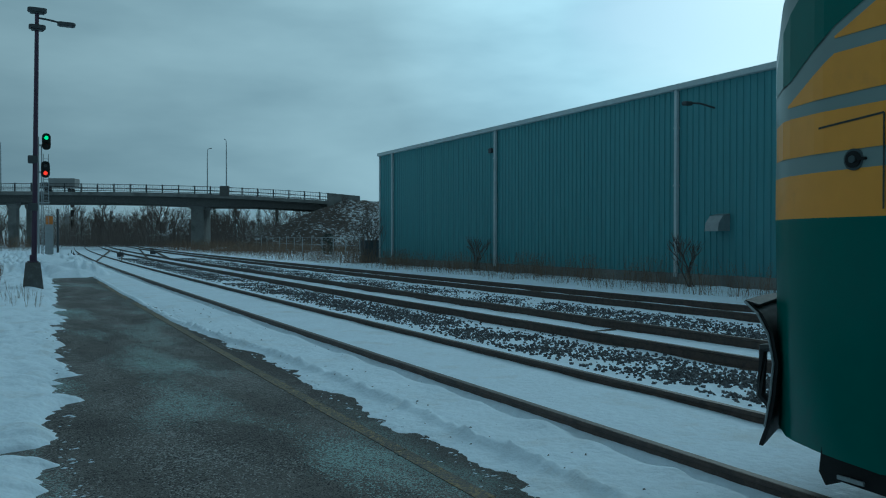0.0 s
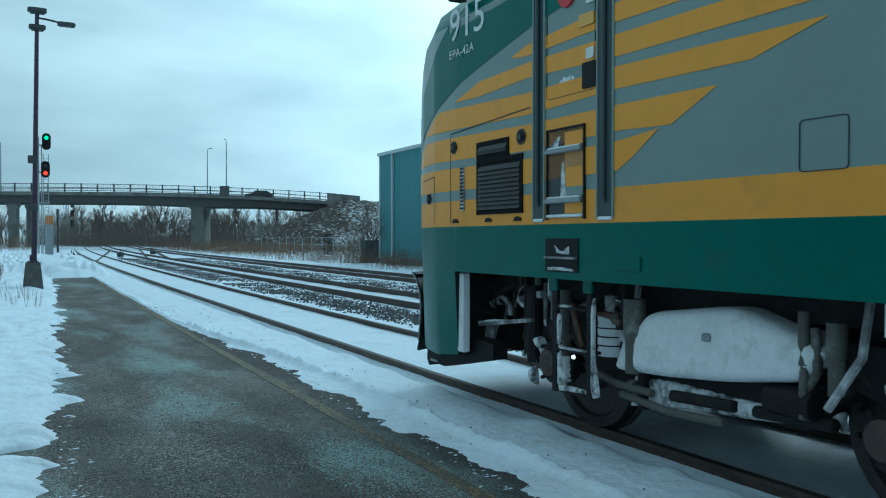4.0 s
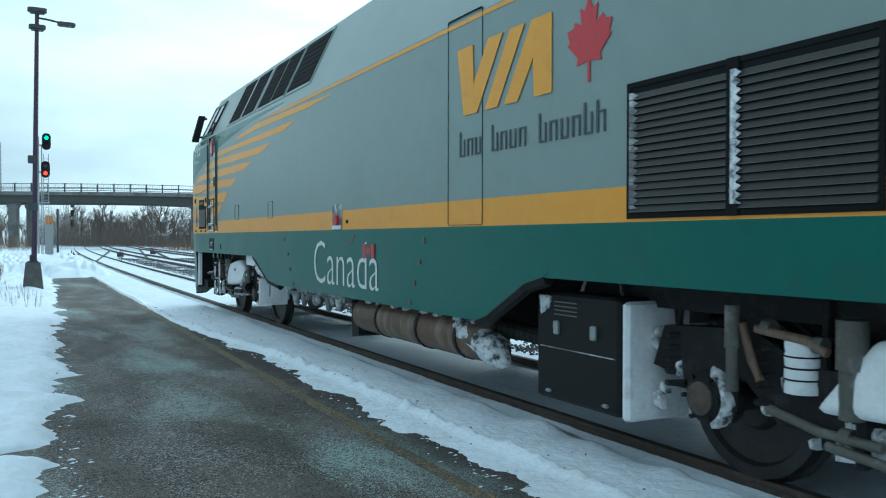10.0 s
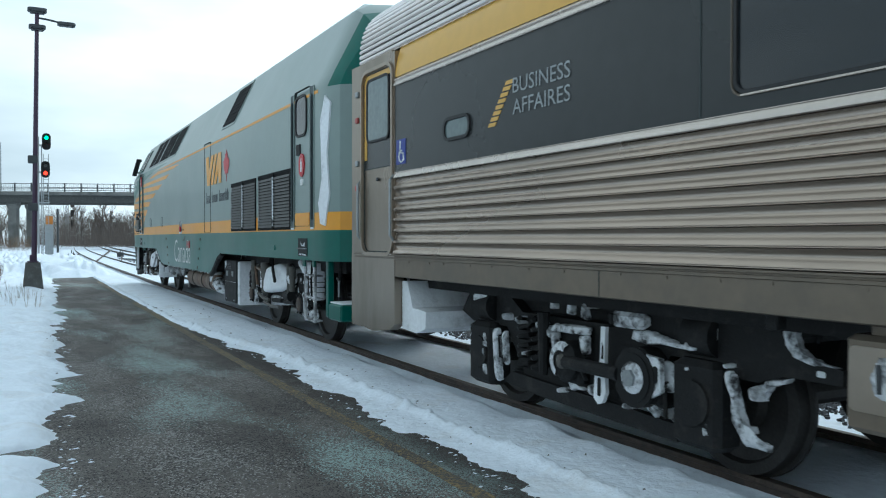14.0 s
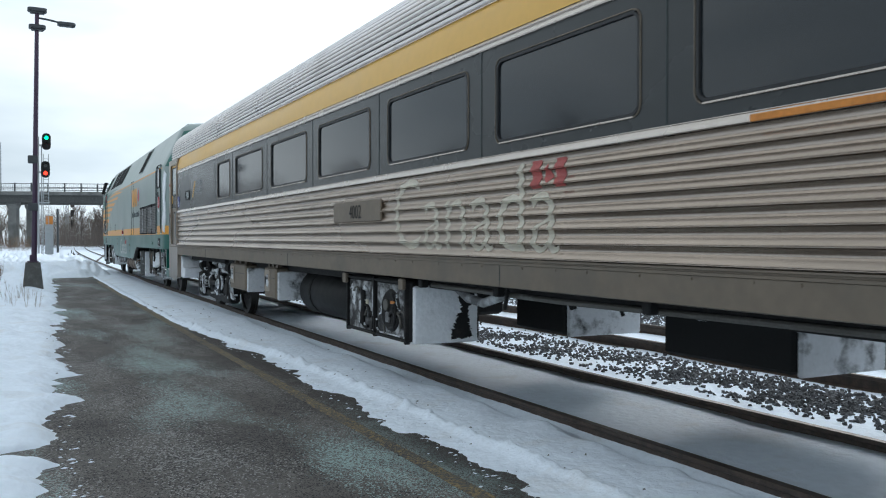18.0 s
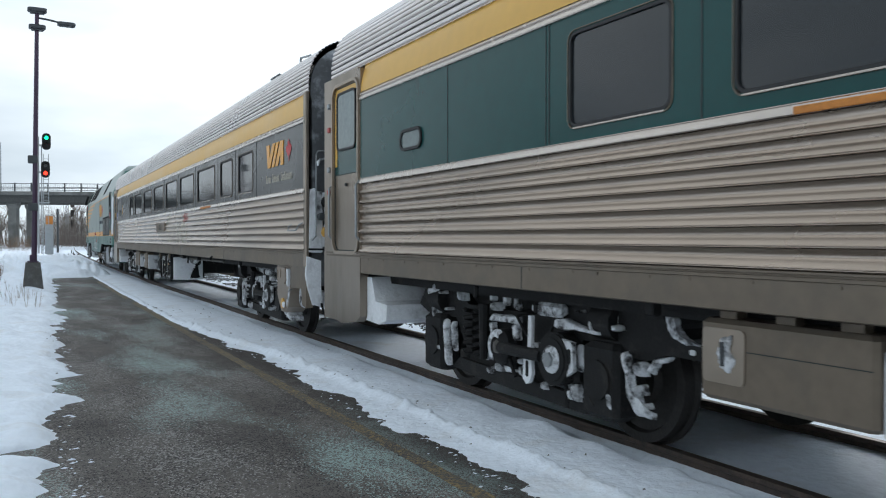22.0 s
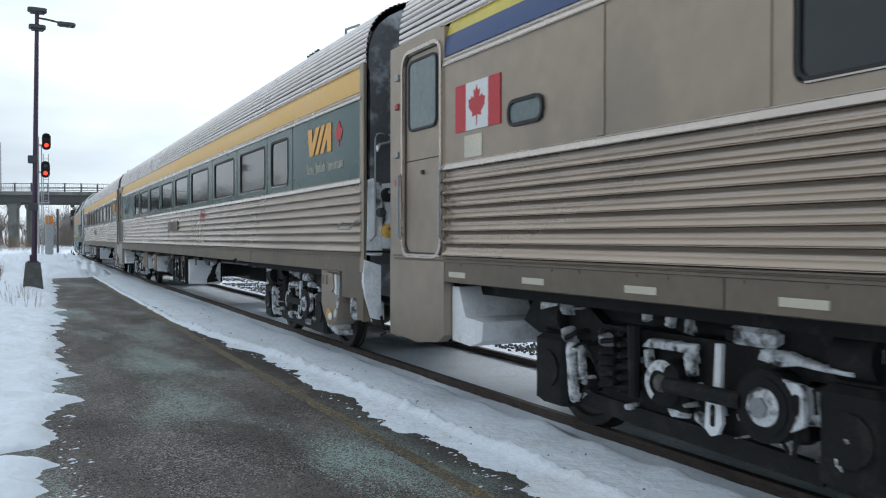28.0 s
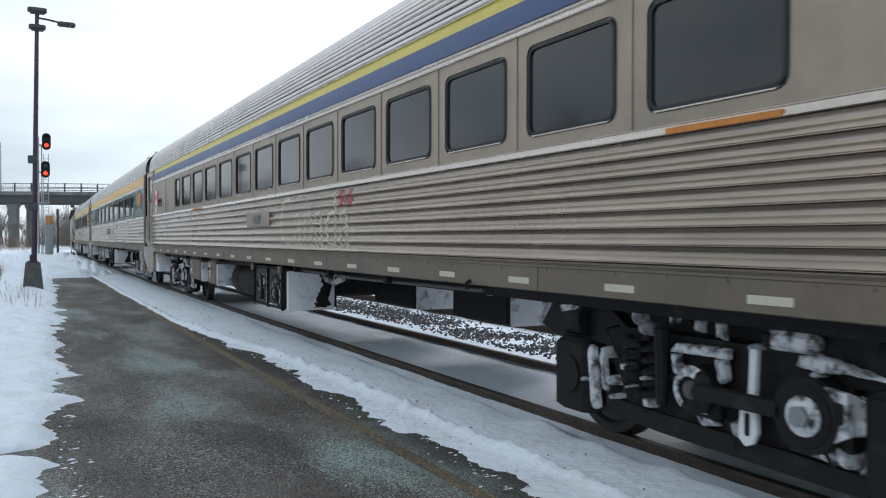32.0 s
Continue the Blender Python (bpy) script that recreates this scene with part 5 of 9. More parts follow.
            s.made("snow_crescent", b, "snow packed on the hub", smooth=60)
        b = Solid().use(UNDER).tube([(sgn * 1.24, y - way * 0.05, HUB), (sgn * 1.24, y - way * 0.66, HUB)], 0.05, 10)
        b.made("torque_tube", fr, "black torque tube")
        lk = Solid().use(SNOW_CAKE)
        lk.prism([(y + way * a, z) for a, z in ((-0.42, 0.86), (-0.47, 0.86), (-0.46, 0.6), (-0.475, 0.4), (-0.44, 0.33), (-0.39, 0.31), (-0.34, 0.35), (-0.35, 0.5), (-0.41, 0.62))], "x", sgn * 1.18, sgn * 1.21)
        lk.use(BLACK).prism(rounded(y - way * 0.405 - 0.018, y - way * 0.405 + 0.018, 0.37, 0.5, 0.017), "x", sgn * 1.2, sgn * 1.214)
        lk.made("swing_link", fr, "slotted link white with rime")
        pl = Solid().use(UNDER).prism([(y + way * a, z) for a, z in ((-0.5, 0.84), (-0.5, 1.04), (-1.86, 1.04), (-1.88, 0.95), (-1.94, 0.87), (-2.06, 0.82), (-2.26, 0.8), (-2.26, 0.72), (-1.9, 0.72), (-1.72, 0.66), (-1.5, 0.66), (-1.2, 0.72))], "x", sgn * 1.08, sgn * 1.12)
        pl = pl.made("frame_plate", fr, "black plate over the rear axle")
        for a, w, z, t in ((-1.36, 0.016, 0.9, 0.035), (-1.40, 0.016, 0.9, 0.035), (-1.2, 0.006, 0.89, 0.05), (-1.225, 0.022, 0.938, 0.006)):
            Solid().use(WHITE).box(*X(1.115, 1.123), y + way * a - w, y + way * a + w, z - t, z + t).made("stencil_mark", pl, "small stencilled mark")
        Solid().use(SNOW_CAKE).box(*X(1.1, 1.126), *sorted((y - way * 2.1, y - way * 2.16)), 0.745, 0.785, 0.01).made("snow_spot", pl, "spot of snow on a bolt")
        eb = Solid().use(UNDER).prism([(y + way * a, z) for a, z in ((1.0, 0.26), (0.85, 0.36), (0.3, 0.34), (-0.6, 0.32), (-1.1, 0.3), (-1.1, 0.19), (-0.6, 0.2), (0.4, 0.22))], "x", sgn * 1.08, sgn * 1.14)
        eb.made("equaliser_beam", fr, "low black beam between the axles")
        bx = Solid().use(RIME).box(*X(1.1, 1.22), *sorted((y - way * 0.5, y - way * 0.84)), 0.87, 0.98, 0.03)
        bx.use(UNDER).box(*X(1.2, 1.235), *sorted((y - way * 0.52, y - way * 0.57)), 0.885, 0.965, 0.015)
        bx.made("frosted_box", fr, "small box white with frost")
        for _ in range(26 if sgn < 0 else 0):
            a, z, w = rnd.uniform(-1.75, 1.35), rnd.choice((rnd.uniform(0.3, 0.5), rnd.uniform(0.55, 1.0))), rnd.uniform(0.008, 0.03)
            t = rnd.uniform(0.5, 2.6)
            rime([(y + a - w, z - w * t), (y + a + w * 0.5, z - w), (y + a + w, z + w * t), (y + a - w * 0.3, z + w * t * 0.8)], -1.08, -1.2 - rnd.uniform(0.0, 0.03), fr, rnd, ragged=0.005)
        for _ in range(9 if sgn < 0 else 0):
            a, z = rnd.uniform(-1.2, 1.3), rnd.uniform(0.4, 0.9)
            Solid().use(UNDER).tube([(-1.1, y + a, z), (-1.19, y + a + 0.03, z - 0.02), (-1.2, y + a + rnd.uniform(-0.15, 0.15), z - rnd.uniform(0.05, 0.25))], rnd.uniform(0.008, 0.02), 6).made("brake_pipe", fr)
        for pts, depth in BOGIE_RIME:
            rime([(y + way * a, z) for a, z in pts], sgn * (depth - 0.06), sgn * depth, fr, rnd)
    bo = Solid().use(UNDER).box(-0.95, 0.95, y - 0.3, y + 0.3, 0.5, 1.0, 0.05)
    bo.box(-1.0, 1.0, y - h - 0.35, y + h + 0.35, 0.84, 1.0, 0.04)
    bo.made("bolster", parent)
    return sets


def outline_ring(name, y0, y1, z0, z1, r, w, mat, parent, x=-1.5, depth=0.012, label=""):
    """A narrow raised frame with round corners on the side x."""
    sgn = -1 if x < 0 else 1
    a, c = rounded(y0 - w, y1 + w, z0 - w, z1 + w, r + w), rounded(y0, y1, z0, z1, r)
    b = Solid().use(mat)
    n = len(a)
    rings = [[(x, *p) for p in a], [(x + sgn * depth, *p) for p in a], [(x + sgn * depth, *p) for p in c], [(x - sgn * 0.03, *p) for p in c]]
    for i in range(3):
        k = len(b.v)
        b.v += [tuple(p) for p in rings[i]] + [tuple(p) for p in rings[i + 1]]
        for j in range(n):
            b.face(k + j, k + (j + 1) % n, k + n + (j + 1) % n, k + n + j)
    return b.made(name, parent, label)


# ---- locomotive: y forward, 0 at its middle; o counts from the train's mark ----
LOCO_O = -5.65
loco = empty("locomotive", "grey, green and yellow diesel passenger locomotive caked with snow", "locomotive", at=(TRACK_X, 0, 0))


def ly(o):
    return o + 5.7


def blend(table, o):
    for (a, p), (c, q) in zip(table, table[1:]):
        if a <= o <= c:
            k = (o - a) / (c - a)
            return p + (q - p) * k
    return table[0][1] if o < table[0][0] else table[-1][1]


HALF = [(-16.0, 1.05), (-15.97, 1.22), (-15.85, 1.38), (-15.65, 1.47), (-15.45, 1.5), (3.1, 1.5), (3.55, 1.475), (3.95, 1.39), (4.26, 1.27), (4.45, 1.11), (4.55, 0.92), (4.62, 0.6)]
TOP = [(-16.0, 3.75), (-15.85, 4.15), (-15.5, 4.44), (-15.2, 4.53), (2.6, 4.53), (2.95, 4.42), (3.1, 4.26), (3.65, 3.74), (3.92, 3.5), (4.08, 3.32), (4.28, 3.06), (4.46, 2.78), (4.56, 2.55), (4.62, 2.25)]


def shell(o):
    w, zt = blend(HALF, o), blend(TOP, o)
    zb = 0.42 if o > 3.13 else 1.19
    if o > 3.13:
        zb += 0.1 * max(0, o - 4.3) + 0.12 * max(0, 3.6 - o)
    pts = [(w * (0.97 if o > 3.13 else 1), zb), (w, 1.57), (w, 1.79), (w, min(3.3, zt - 0.34)), (w * 0.947, min(3.47, zt - 0.24)), (w * 0.68, min(4.32, zt - 0.09)), (w * 0.55, zt - 0.05), (w * 0.25, zt - 0.004)]
    return pts


stations = [-16.0, -15.97, -15.85, -15.65, -15.45, -15.2] + [-13.0 + 2.2 * i for i in range(7)] + [2.3, 2.6, 2.95, 3.1, 3.12, 3.14, 3.5, 3.6, 3.85, 4.0, 4.1, 4.2, 4.3, 4.4, 4.45, 4.5, 4.56, 4.62]
bd = Solid()
prev = None
for o in stations:
    half = shell(o)
    ring = [(-x, ly(o), z) for x, z in half] + [(x, ly(o), z) for x, z in reversed(half)]
    k = len(bd.v)
    bd.v += ring
    n = len(ring)
    if prev is not None:
        for j in range(n):
            a = min(j, n - 2 - j)
            m = UNDER if j == n - 1 else (LOCO_GREEN, LOCO_YELLOW if o < 3.2 or True else LOCO_GREY, LOCO_GREY, LOCO_GREY, LOCO_GREY, LOCO_GREY, LOCO_GREY, LOCO_GREY)[a if a >= 0 else 0]
            if a >= 3 and (o > 3.14 or o < -15.5):
                m = LOCO_GREEN
            if a == 2 and o > 4.42:
                m = LOCO_GREY
            bd.use(m).face(prev + j, prev + (j + 1) % n, k + (j + 1) % n, k + j)
    else:
        bd.use(LOCO_GREEN).face(*[k + j for j in range(n)])
    prev = k
bd.use(LOCO_GREY).face(*[prev + j for j in range(n - 1, -1, -1)])
bd.made("body", loco, "grey body with green skirt and yellow belt", smooth=25)


def side_x(o, z, off=0.004):
    """The shell's half width at a height, a little proud."""
    half = shell(o)
    for (x0, z0), (x1, z1) in zip(half, half[1:]):
        if z0 <= z <= z1:
            return x0 + (x1 - x0) * (z - z0) / max(1e-6, z1 - z0) + off
    return half[1][0] + off


def livery(name, rows, mat, label, step=0.35):
    """A painted band on both sides through rows of (o, low, high)."""
    for sgn in (-1, 1):
        b = Solid().use(mat)
        pts = []
        for (a, l0, h0), (c, l1, h1) in zip(rows, rows[1:]):
            n = max(1, int(abs(c - a) / (step if max(a, c) < 3.2 else 0.07)))
            pts += [(a + (c - a) * i / n, l0 + (l1 - l0) * i / n, h0 + (h1 - h0) * i / n) for i in range(n)]
        pts.append(rows[-1])
        k = len(b.v)
        for o, l, h in pts:
            b.v += [(sgn * side_x(o, l + (h - l) * q / 6), ly(o), l + (h - l) * q / 6) for q in range(7)]
        for i in range(len(pts) - 1):
            for j in range(6):
                b.face(k + 7 * i + j, k + 7 * i + j + 1, k + 7 * i + 8 + j, k + 7 * i + 7 + j)
        b.made(name, loco, label)


for rows in ([(4.56, 1.88, 2.06), (4.2, 1.88, 2.08), (2.0, 1.87, 2.05), (0.97, 1.893, 2.077), (0.82, 1.97, 2.09), (0.6, 2.11, 2.112)],
             [(4.22, 2.14, 2.15), (3.85, 2.14, 2.34), (3.5, 2.14, 2.335), (2.0, 2.11, 2.3), (0.97, 2.14, 2.3), (0.5, 2.12, 2.295), (0.15, 2.285, 2.29)],
             [(3.85, 2.41, 2.42), (3.45, 2.4, 2.58), (2.0, 2.37, 2.53), (0.97, 2.40, 2.54), (-0.08, 2.38, 2.51), (-0.53, 2.495, 2.5)],
             [(3.1, 2.62, 2.63), (2.7, 2.61, 2.73), (2.0, 2.64, 2.75), (0.97, 2.6, 2.74), (-0.95, 2.585, 2.71), (-1.55, 2.69, 2.695)],
             [(2.21, 2.82, 2.83), (2.0, 2.80, 2.88), (0.97, 2.816, 2.936), (-1.97, 2.765, 2.88), (-2.64, 2.87, 2.875)],
             [(1.15, 2.99, 3.0), (0.9, 2.985, 3.07), (-3.28, 2.97, 3.06), (-3.89, 3.05, 3.055)],
             [(-0.28, 3.155, 3.16), (-0.9, 3.14, 3.2), (-1.9, 3.165, 3.25), (-4.4, 3.14, 3.21), (-5.3, 3.175, 3.18)],
             [(-2.1, 3.285, 3.29), (-3.2, 3.25, 3.29), (-8.0, 3.25, 3.285), (-15.4, 3.26, 3.30)]):
    livery("stripe", rows, LOCO_YELLOW, "yellow livery stripe")
livery("green_flash", [(4.5, 2.22, 2.3), (4.2, 2.27, 2.62), (3.85, 2.47, 2.88), (3.42, 2.64, 3.2), (3.0, 2.78, 3.44), (2.6, 2.87, 3.44), (1.97, 3.0, 3.44), (1.0, 3.13, 3.44), (-0.28, 3.25, 3.43), (-1.46, 3.33, 3.42), (-3.2, 3.38, 3.4)], LOCO_GREEN, "dark green flash over the cab side")


def patch(name, o0, o1, z0, z1, mat, label="", r=0.02, off=0.012, parent=None, x=1.5):
    """A flat raised panel on the platform side."""
    b = Solid().use(mat)
    y0, y1 = sorted((ly(o0), ly(o1)))
    b.prism(rounded(y0, y1, z0, z1, min(r, (y1 - y0) / 2.1, (z1 - z0) / 2.1)), "x", -x + 0.01, -x - off)
    return b.made(name, parent or loco, label)


def seam(name, o0, o1, z0, z1, label="", w=0.004, parent=None):
    y0, y1 = sorted((ly(o0), ly(o1)))
    return outline_ring(name, y0, y1, z0, z1, 0.02, w, SEAM, parent or loco, depth=0.006, label=label)


# cab door with its recessed grab-rail columns, steps and signs
# recesses are flat raised panels, with their shade put into a dark colour
for o0, o1 in ((1.91, 1.77), (1.17, 1.01), (-14.26, -14.4), (-15.1, -15.24)):
    c = patch("grab_rail_recess", o0, o1, 1.6, 3.38, RECESS, "dark grab-rail recess beside the door", 0.006, 0.006)
    for e in (o0, o1):
        Solid().use(LOCO_GREY).box(-1.511, -1.49, ly(e) - 0.008, ly(e) + 0.008, 1.6, 3.38).made("recess_edge", c)
    Solid().use(SNOW_CAKE).box(-1.515, -1.5, ly(o1) + 0.01, ly(o0) - 0.01, 1.585, 1.61, 0.006).made("snow", c, "snow on the recess sill")
    m = ly((o0 + o1) / 2)
    b = Solid().use(RECESS).tube([(-1.508, m, 1.7), (-1.52, m, 1.74), (-1.52, m, 3.24), (-1.508, m, 3.28)], 0.014, 8)
    b.made("grab_rail", c, "vertical grab rail")
seam("cab_door", 1.74, 1.2, 2.44, 3.4, "cab side door outline")
p = patch("step_recess", 1.72, 1.31, 1.62, 2.21, STEEL_DARK, "recessed boarding steps beside the cab door", 0.02, 0.004)
for z0, z1, m in ((1.95, 2.05, LOCO_GREY), (2.1, 2.19, LOCO_YELLOW), (1.82, 2.05, LOCO_YELLOW), (1.76, 1.82, LOCO_GREY), (1.64, 1.71, LOCO_YELLOW)):
    Solid().use(m).box(-1.508, -1.495, ly(1.32), ly(1.52), z0, z1).made("step_back", p, "painted back of the step recess")
rime([(ly(1.49), 1.745), (ly(1.57), 1.745), (ly(1.56), 1.9), (ly(1.54), 2.0), (ly(1.52), 1.98), (ly(1.51), 1.85)], -1.5, -1.515, p, RND)
rime([(ly(1.71), 2.09), (ly(1.6), 2.1), (ly(1.58), 2.17), (ly(1.7), 2.12)], -1.5, -1.512, p, RND)
for z in (2.07, 1.73):
    Solid().use(STEEL_GREY).box(-1.545, -1.5, ly(1.31), ly(1.72), z - 0.02, z + 0.015, 0.008).made("step_tread", p, "frosted steel step tread")
    Solid().use(SNOW_CAKE).box(-1.535, -1.505, ly(1.33), ly(1.7), z + 0.014, z + 0.026, 0.006).made("snow", p, "snow on the tread")
Solid().use(SNOW_CAKE).box(-1.53, -1.5, ly(1.31), ly(1.72), 1.612, 1.635, 0.008).made("snow", p, "snow on the step sill")
for a, c, z0, z1 in ((1.72, 1.735, 1.6, 2.22), (1.295, 1.31, 1.6, 2.22), (1.295, 1.735, 2.21, 2.225)):
    Solid().use(BLACK).box(-1.516, -1.49, ly(a), ly(c), z0, z1).made("recess_edge", p)
for q in ([(1.64, 2.235), (1.55, 2.235), (1.58, 2.28), (1.62, 2.29)], [(1.5, 2.235), (1.38, 2.235), (1.42, 2.29), (1.46, 2.28)], [(1.62, 2.5), (1.45, 2.48), (1.42, 2.56), (1.58, 2.58)]):
    rime([(ly(o), z) for o, z in q], -1.495, -1.5035, p, RND, "pale rime on the paint", ragged=0.02)
for o, z in ((1.50, 3.18), (-14.75, 2.42)):
    e = Solid().use(RED).prism([(ly(o) + 0.11 * math.cos(k * 0.314), z + 0.15 * math.sin(k * 0.314)) for k in range(20)], "x", -1.49, -1.519)
    e = e.made("extinguisher_sign", loco, "red oval fire extinguisher sign")
    q = Solid().use(WHITE).prism(rounded(ly(o) - 0.03, ly(o) + 0.03, z - 0.09, z + 0.05, 0.02), "x", -1.5, -1.521)
    q.box(-1.521, -1.5, ly(o) - 0.012, ly(o) + 0.012, z + 0.05, z + 0.09)
    q.made("pictogram", e)
for o0, o1, z0, z1, mt in ((1.3, 1.18, 3.22, 3.36, BLACK), (1.28, 1.2, 3.0, 3.07, WHITE), (1.36, 1.2, 2.86, 2.94, COACH_YELLOW), (1.28, 1.2, 2.64, 2.71, WHITE), (1.32, 1.18, 2.45, 2.62, BLACK),
                           (-14.52, -14.68, 2.56, 2.7, BLACK), (-14.7, -14.8, 2.16, 2.24, WHITE)):
    patch("notice", o0, o1, z0, z1, mt, "small notice or latch on the door", 0.01, 0.016)
lettering("road_number", "915", 0.27, WHITE, loco, Matrix.Translation((-1.506, ly(3.2), 3.14)) @ NEAR, "white road number", 0.58)
lettering("class_code", "EPA-42A", 0.07, WHITE, loco, Matrix.Translation((-1.508, ly(3.2), 3.0)) @ NEAR, "white class code", 0.42)


def grille(o0, o1, z0, z1, rows, mullion=True):
    g = patch("louvre_grille", o0, o1, z0, z1, LOUVRE, "black ventilation louvres", 0.01, 0.005)
    y0, y1 = sorted((ly(o0), ly(o1)))
    fr = Solid().use(LOUVRE)
    for a, c, d, e in ((y0, y1, z0, z0 + 0.03), (y0, y1, z1 - 0.03, z1), (y0, y0 + 0.03, z0, z1), (y1 - 0.03, y1, z0, z1)):
        fr.box(-1.513, -1.5, a, c, d, e)
    fr.made("frame", g)
    n = y1 - y0 - 0.06
    s = Solid().use(SLAT).prism([(-1.503, 0.0), (-1.518, -0.032), (-1.522, -0.032), (-1.508, 0.006)], "y", 0, n)
    s.use(DAMPER).box(-1.5235, -1.5212, 0, n, -0.0335, -0.0305)
    first = s.made("slat", g)
    for i in range(rows):
        ob = first if i == 0 else new("slat", first.data)
        ob.parent = g
        ob.location = (0, y0 + 0.03, z0 + 0.07 + (z1 - z0 - 0.1) * i / rows)
    if mullion:
        m = Solid().use(LOUVRE).box(-1.525, -1.5, (y0 + y1) / 2 - 0.04, (y0 + y1) / 2 + 0.04, z0, z1)
        h, yc = (z1 - z0 - 0.1) / rows, (y0 + y1) / 2
        teeth = [(yc - (0.025 if i % 2 else 0.06), z0 + 0.06 + h * i / 2) for i in range(2 * rows)]
        m = m.made("mullion", g, "black post between louvres")
        Solid().use(RIME).prism(teeth + [(yc + 0.01, teeth[-1][1]), (yc + 0.01, teeth[0][1])], "x", -1.528, -1.52).made("rime_strip", m, "toothed strip of rime")
        teeth = [(y1 - (0.06 if i % 2 else 0.11), z) for i, (_, z) in enumerate(teeth)]
        Solid().use(UNDER_GREY).prism(teeth + [(y1 - 0.03, teeth[-1][1]), (y1 - 0.03, teeth[0][1])], "x", -1.5205, -1.515).made("rime_strip", g, "toothed grey strip at the louvre ends")
    return g


grille(2.73, 2.05, 1.66, 2.1, 10, False)
grille(2.73, 2.24, 2.1, 2.24, 3, False)
grille(-10.66, -12.36, 1.59, 2.41, 16)
grille(-12.51, -14.23, 1.59, 2.42, 16)
v = patch("side_vent", 3.01, 2.94, 1.7, 2.07, UNDER_GREY, "ribbed narrow side vent", 0.01, 0.012)
for i in range(12):
    Solid().use(BLACK).box(-1.516, -1.5, ly(2.945), ly(3.005), 1.715 + 0.03 * i, 1.727 + 0.03 * i).made("rib", v)
for o, z, r in ((3.13, 2.24, 0.055), (2.07, 2.22, 0.06), (3.72, 1.83, 0.05)):
    x = -side_x(o, z, 0.0)
    p = Solid().use(RECESS).tube([(x + 0.02, ly(o), z), (x - 0.012, ly(o), z)], r, 18)
    p.use(BLACK).tube([(x - 0.01, ly(o), z), (x - 0.018, ly(o), z)], r * 0.78, 16)
    p.use(RECESS).tube([(x - 0.018, ly(o), z), (x - 0.026, ly(o), z)], r * 0.35, 10)
    p.use(BLACK).box(x - 0.03, x - 0.01, ly(o) - 0.07, ly(o) - 0.02, z - 0.006, z + 0.006)
    p.made("latch", loco, "round turn latch")
for o0, o1, z0, z1 in ((-0.38, -0.64, 1.79, 2.03), (-2.48, -2.73, 1.77, 2.01), (-8.28, -8.87, 1.585, 3.33), (4.0, 3.52, 1.6, 2.06), (3.2, 1.93, 1.6, 2.36)):
    if o0 < 3:
        seam("access_panel", o0, o1, z0, z1, "access panel outline")
def nose_joint(pts):
    """A thin dark joint along the curved nose."""
    b = Solid().use(SEAM)
    for (o0, a), (o1, c) in zip(pts, pts[1:]):
        n = max(1, int(abs(o1 - o0) / 0.08))
        q = [(o0 + (o1 - o0) * i / n, a + (c - a) * i / n) for i in range(n + 1)]
        up = 0.005 if abs(o1 - o0) > 0.1 else 0.0
        sd = 0.0 if up else 0.005
        for (e, z), (f, w) in zip(q, q[1:]):
            b.poly([(-side_x(e - sd, z - up, 0.006), ly(e - sd), z - up), (-side_x(f - sd, w - up, 0.006), ly(f - sd), w - up), (-side_x(f + sd, w + up, 0.006), ly(f + sd), w + up), (-side_x(e + sd, z + up, 0.006), ly(e + sd), z + up)])
    return b.made("panel_joint", loco, "thin dark outline of a nose hatch")


nose_joint([(3.2, 1.6), (3.2, 2.36), (1.95, 2.42)])
nose_joint([(3.55, 1.6), (3.55, 2.02), (3.95, 2.0)])
for o in (3.1, 2.55, 2.12):
    Solid().use(BLACK).prism([(ly(o) + 0.05 * math.cos(k * 0.52), 1.6 + 0.035 * math.sin(k * 0.52)) for k in range(7)], "x", -side_x(o, 1.62, 0.0) + 0.01, -side_x(o, 1.62, 0.012)).made("hinge", loco, "small black half-round hinge")
seam("rear_door", -14.43, -15.07, 1.63, 3.4, "rear door outline")
p = patch("rear_door_window", -14.5, -14.93, 2.82, 3.3, GLASS, "rounded rear door window", 0.1, 0.01)
outline_ring("gasket", ly(-14.93), ly(-14.5), 2.82, 3.3, 0.1, 0.03, RUBBER, p, depth=0.02)
patch("yellow_door_foot", -14.45, -15.05, 1.64, 1.8, LOCO_YELLOW, "yellow panel at the foot of the door", 0.01, 0.01)
h = patch("fuel_filler", -5.32, -5.64, 1.57, 1.87, UNDER_GREY, "recessed fuel filler bay", 0.05, 0.006)
Solid().use(RED).tube([(-1.5, ly(-5.5), 1.68), (-1.54, ly(-5.5), 1.68)], 0.06, 14).made("filler_cap", h, "red filler cap")
Solid().use(SNOW_CAKE).box(-1.52, -1.5, ly(-5.62), ly(-5.34), 1.575, 1.62, 0.01).made("snow", h, "snow in the filler bay")
patch("socket", -5.78, -5.83, 1.64, 1.68, BLACK, "small black socket", 0.01, 0.01)
for o, z in ((-7.8, 1.45), (-7.7, 1.25), (-7.6, 1.05), (-7.5, 0.86), (-3.32, 1.46), (-3.49, 1.25), (-3.6, 1.05), (-3.74, 0.86)):
    k = Solid().use(TANK).tube([(-1.5, ly(o), z), (-1.51, ly(o), z)], 0.03, 14)
    k.use(DAMPER).tube([(-1.509, ly(o), z), (-1.512, ly(o), z)], 0.017, 12)
    k.made("lifting_socket", loco, "small rusty round socket in the skirt")
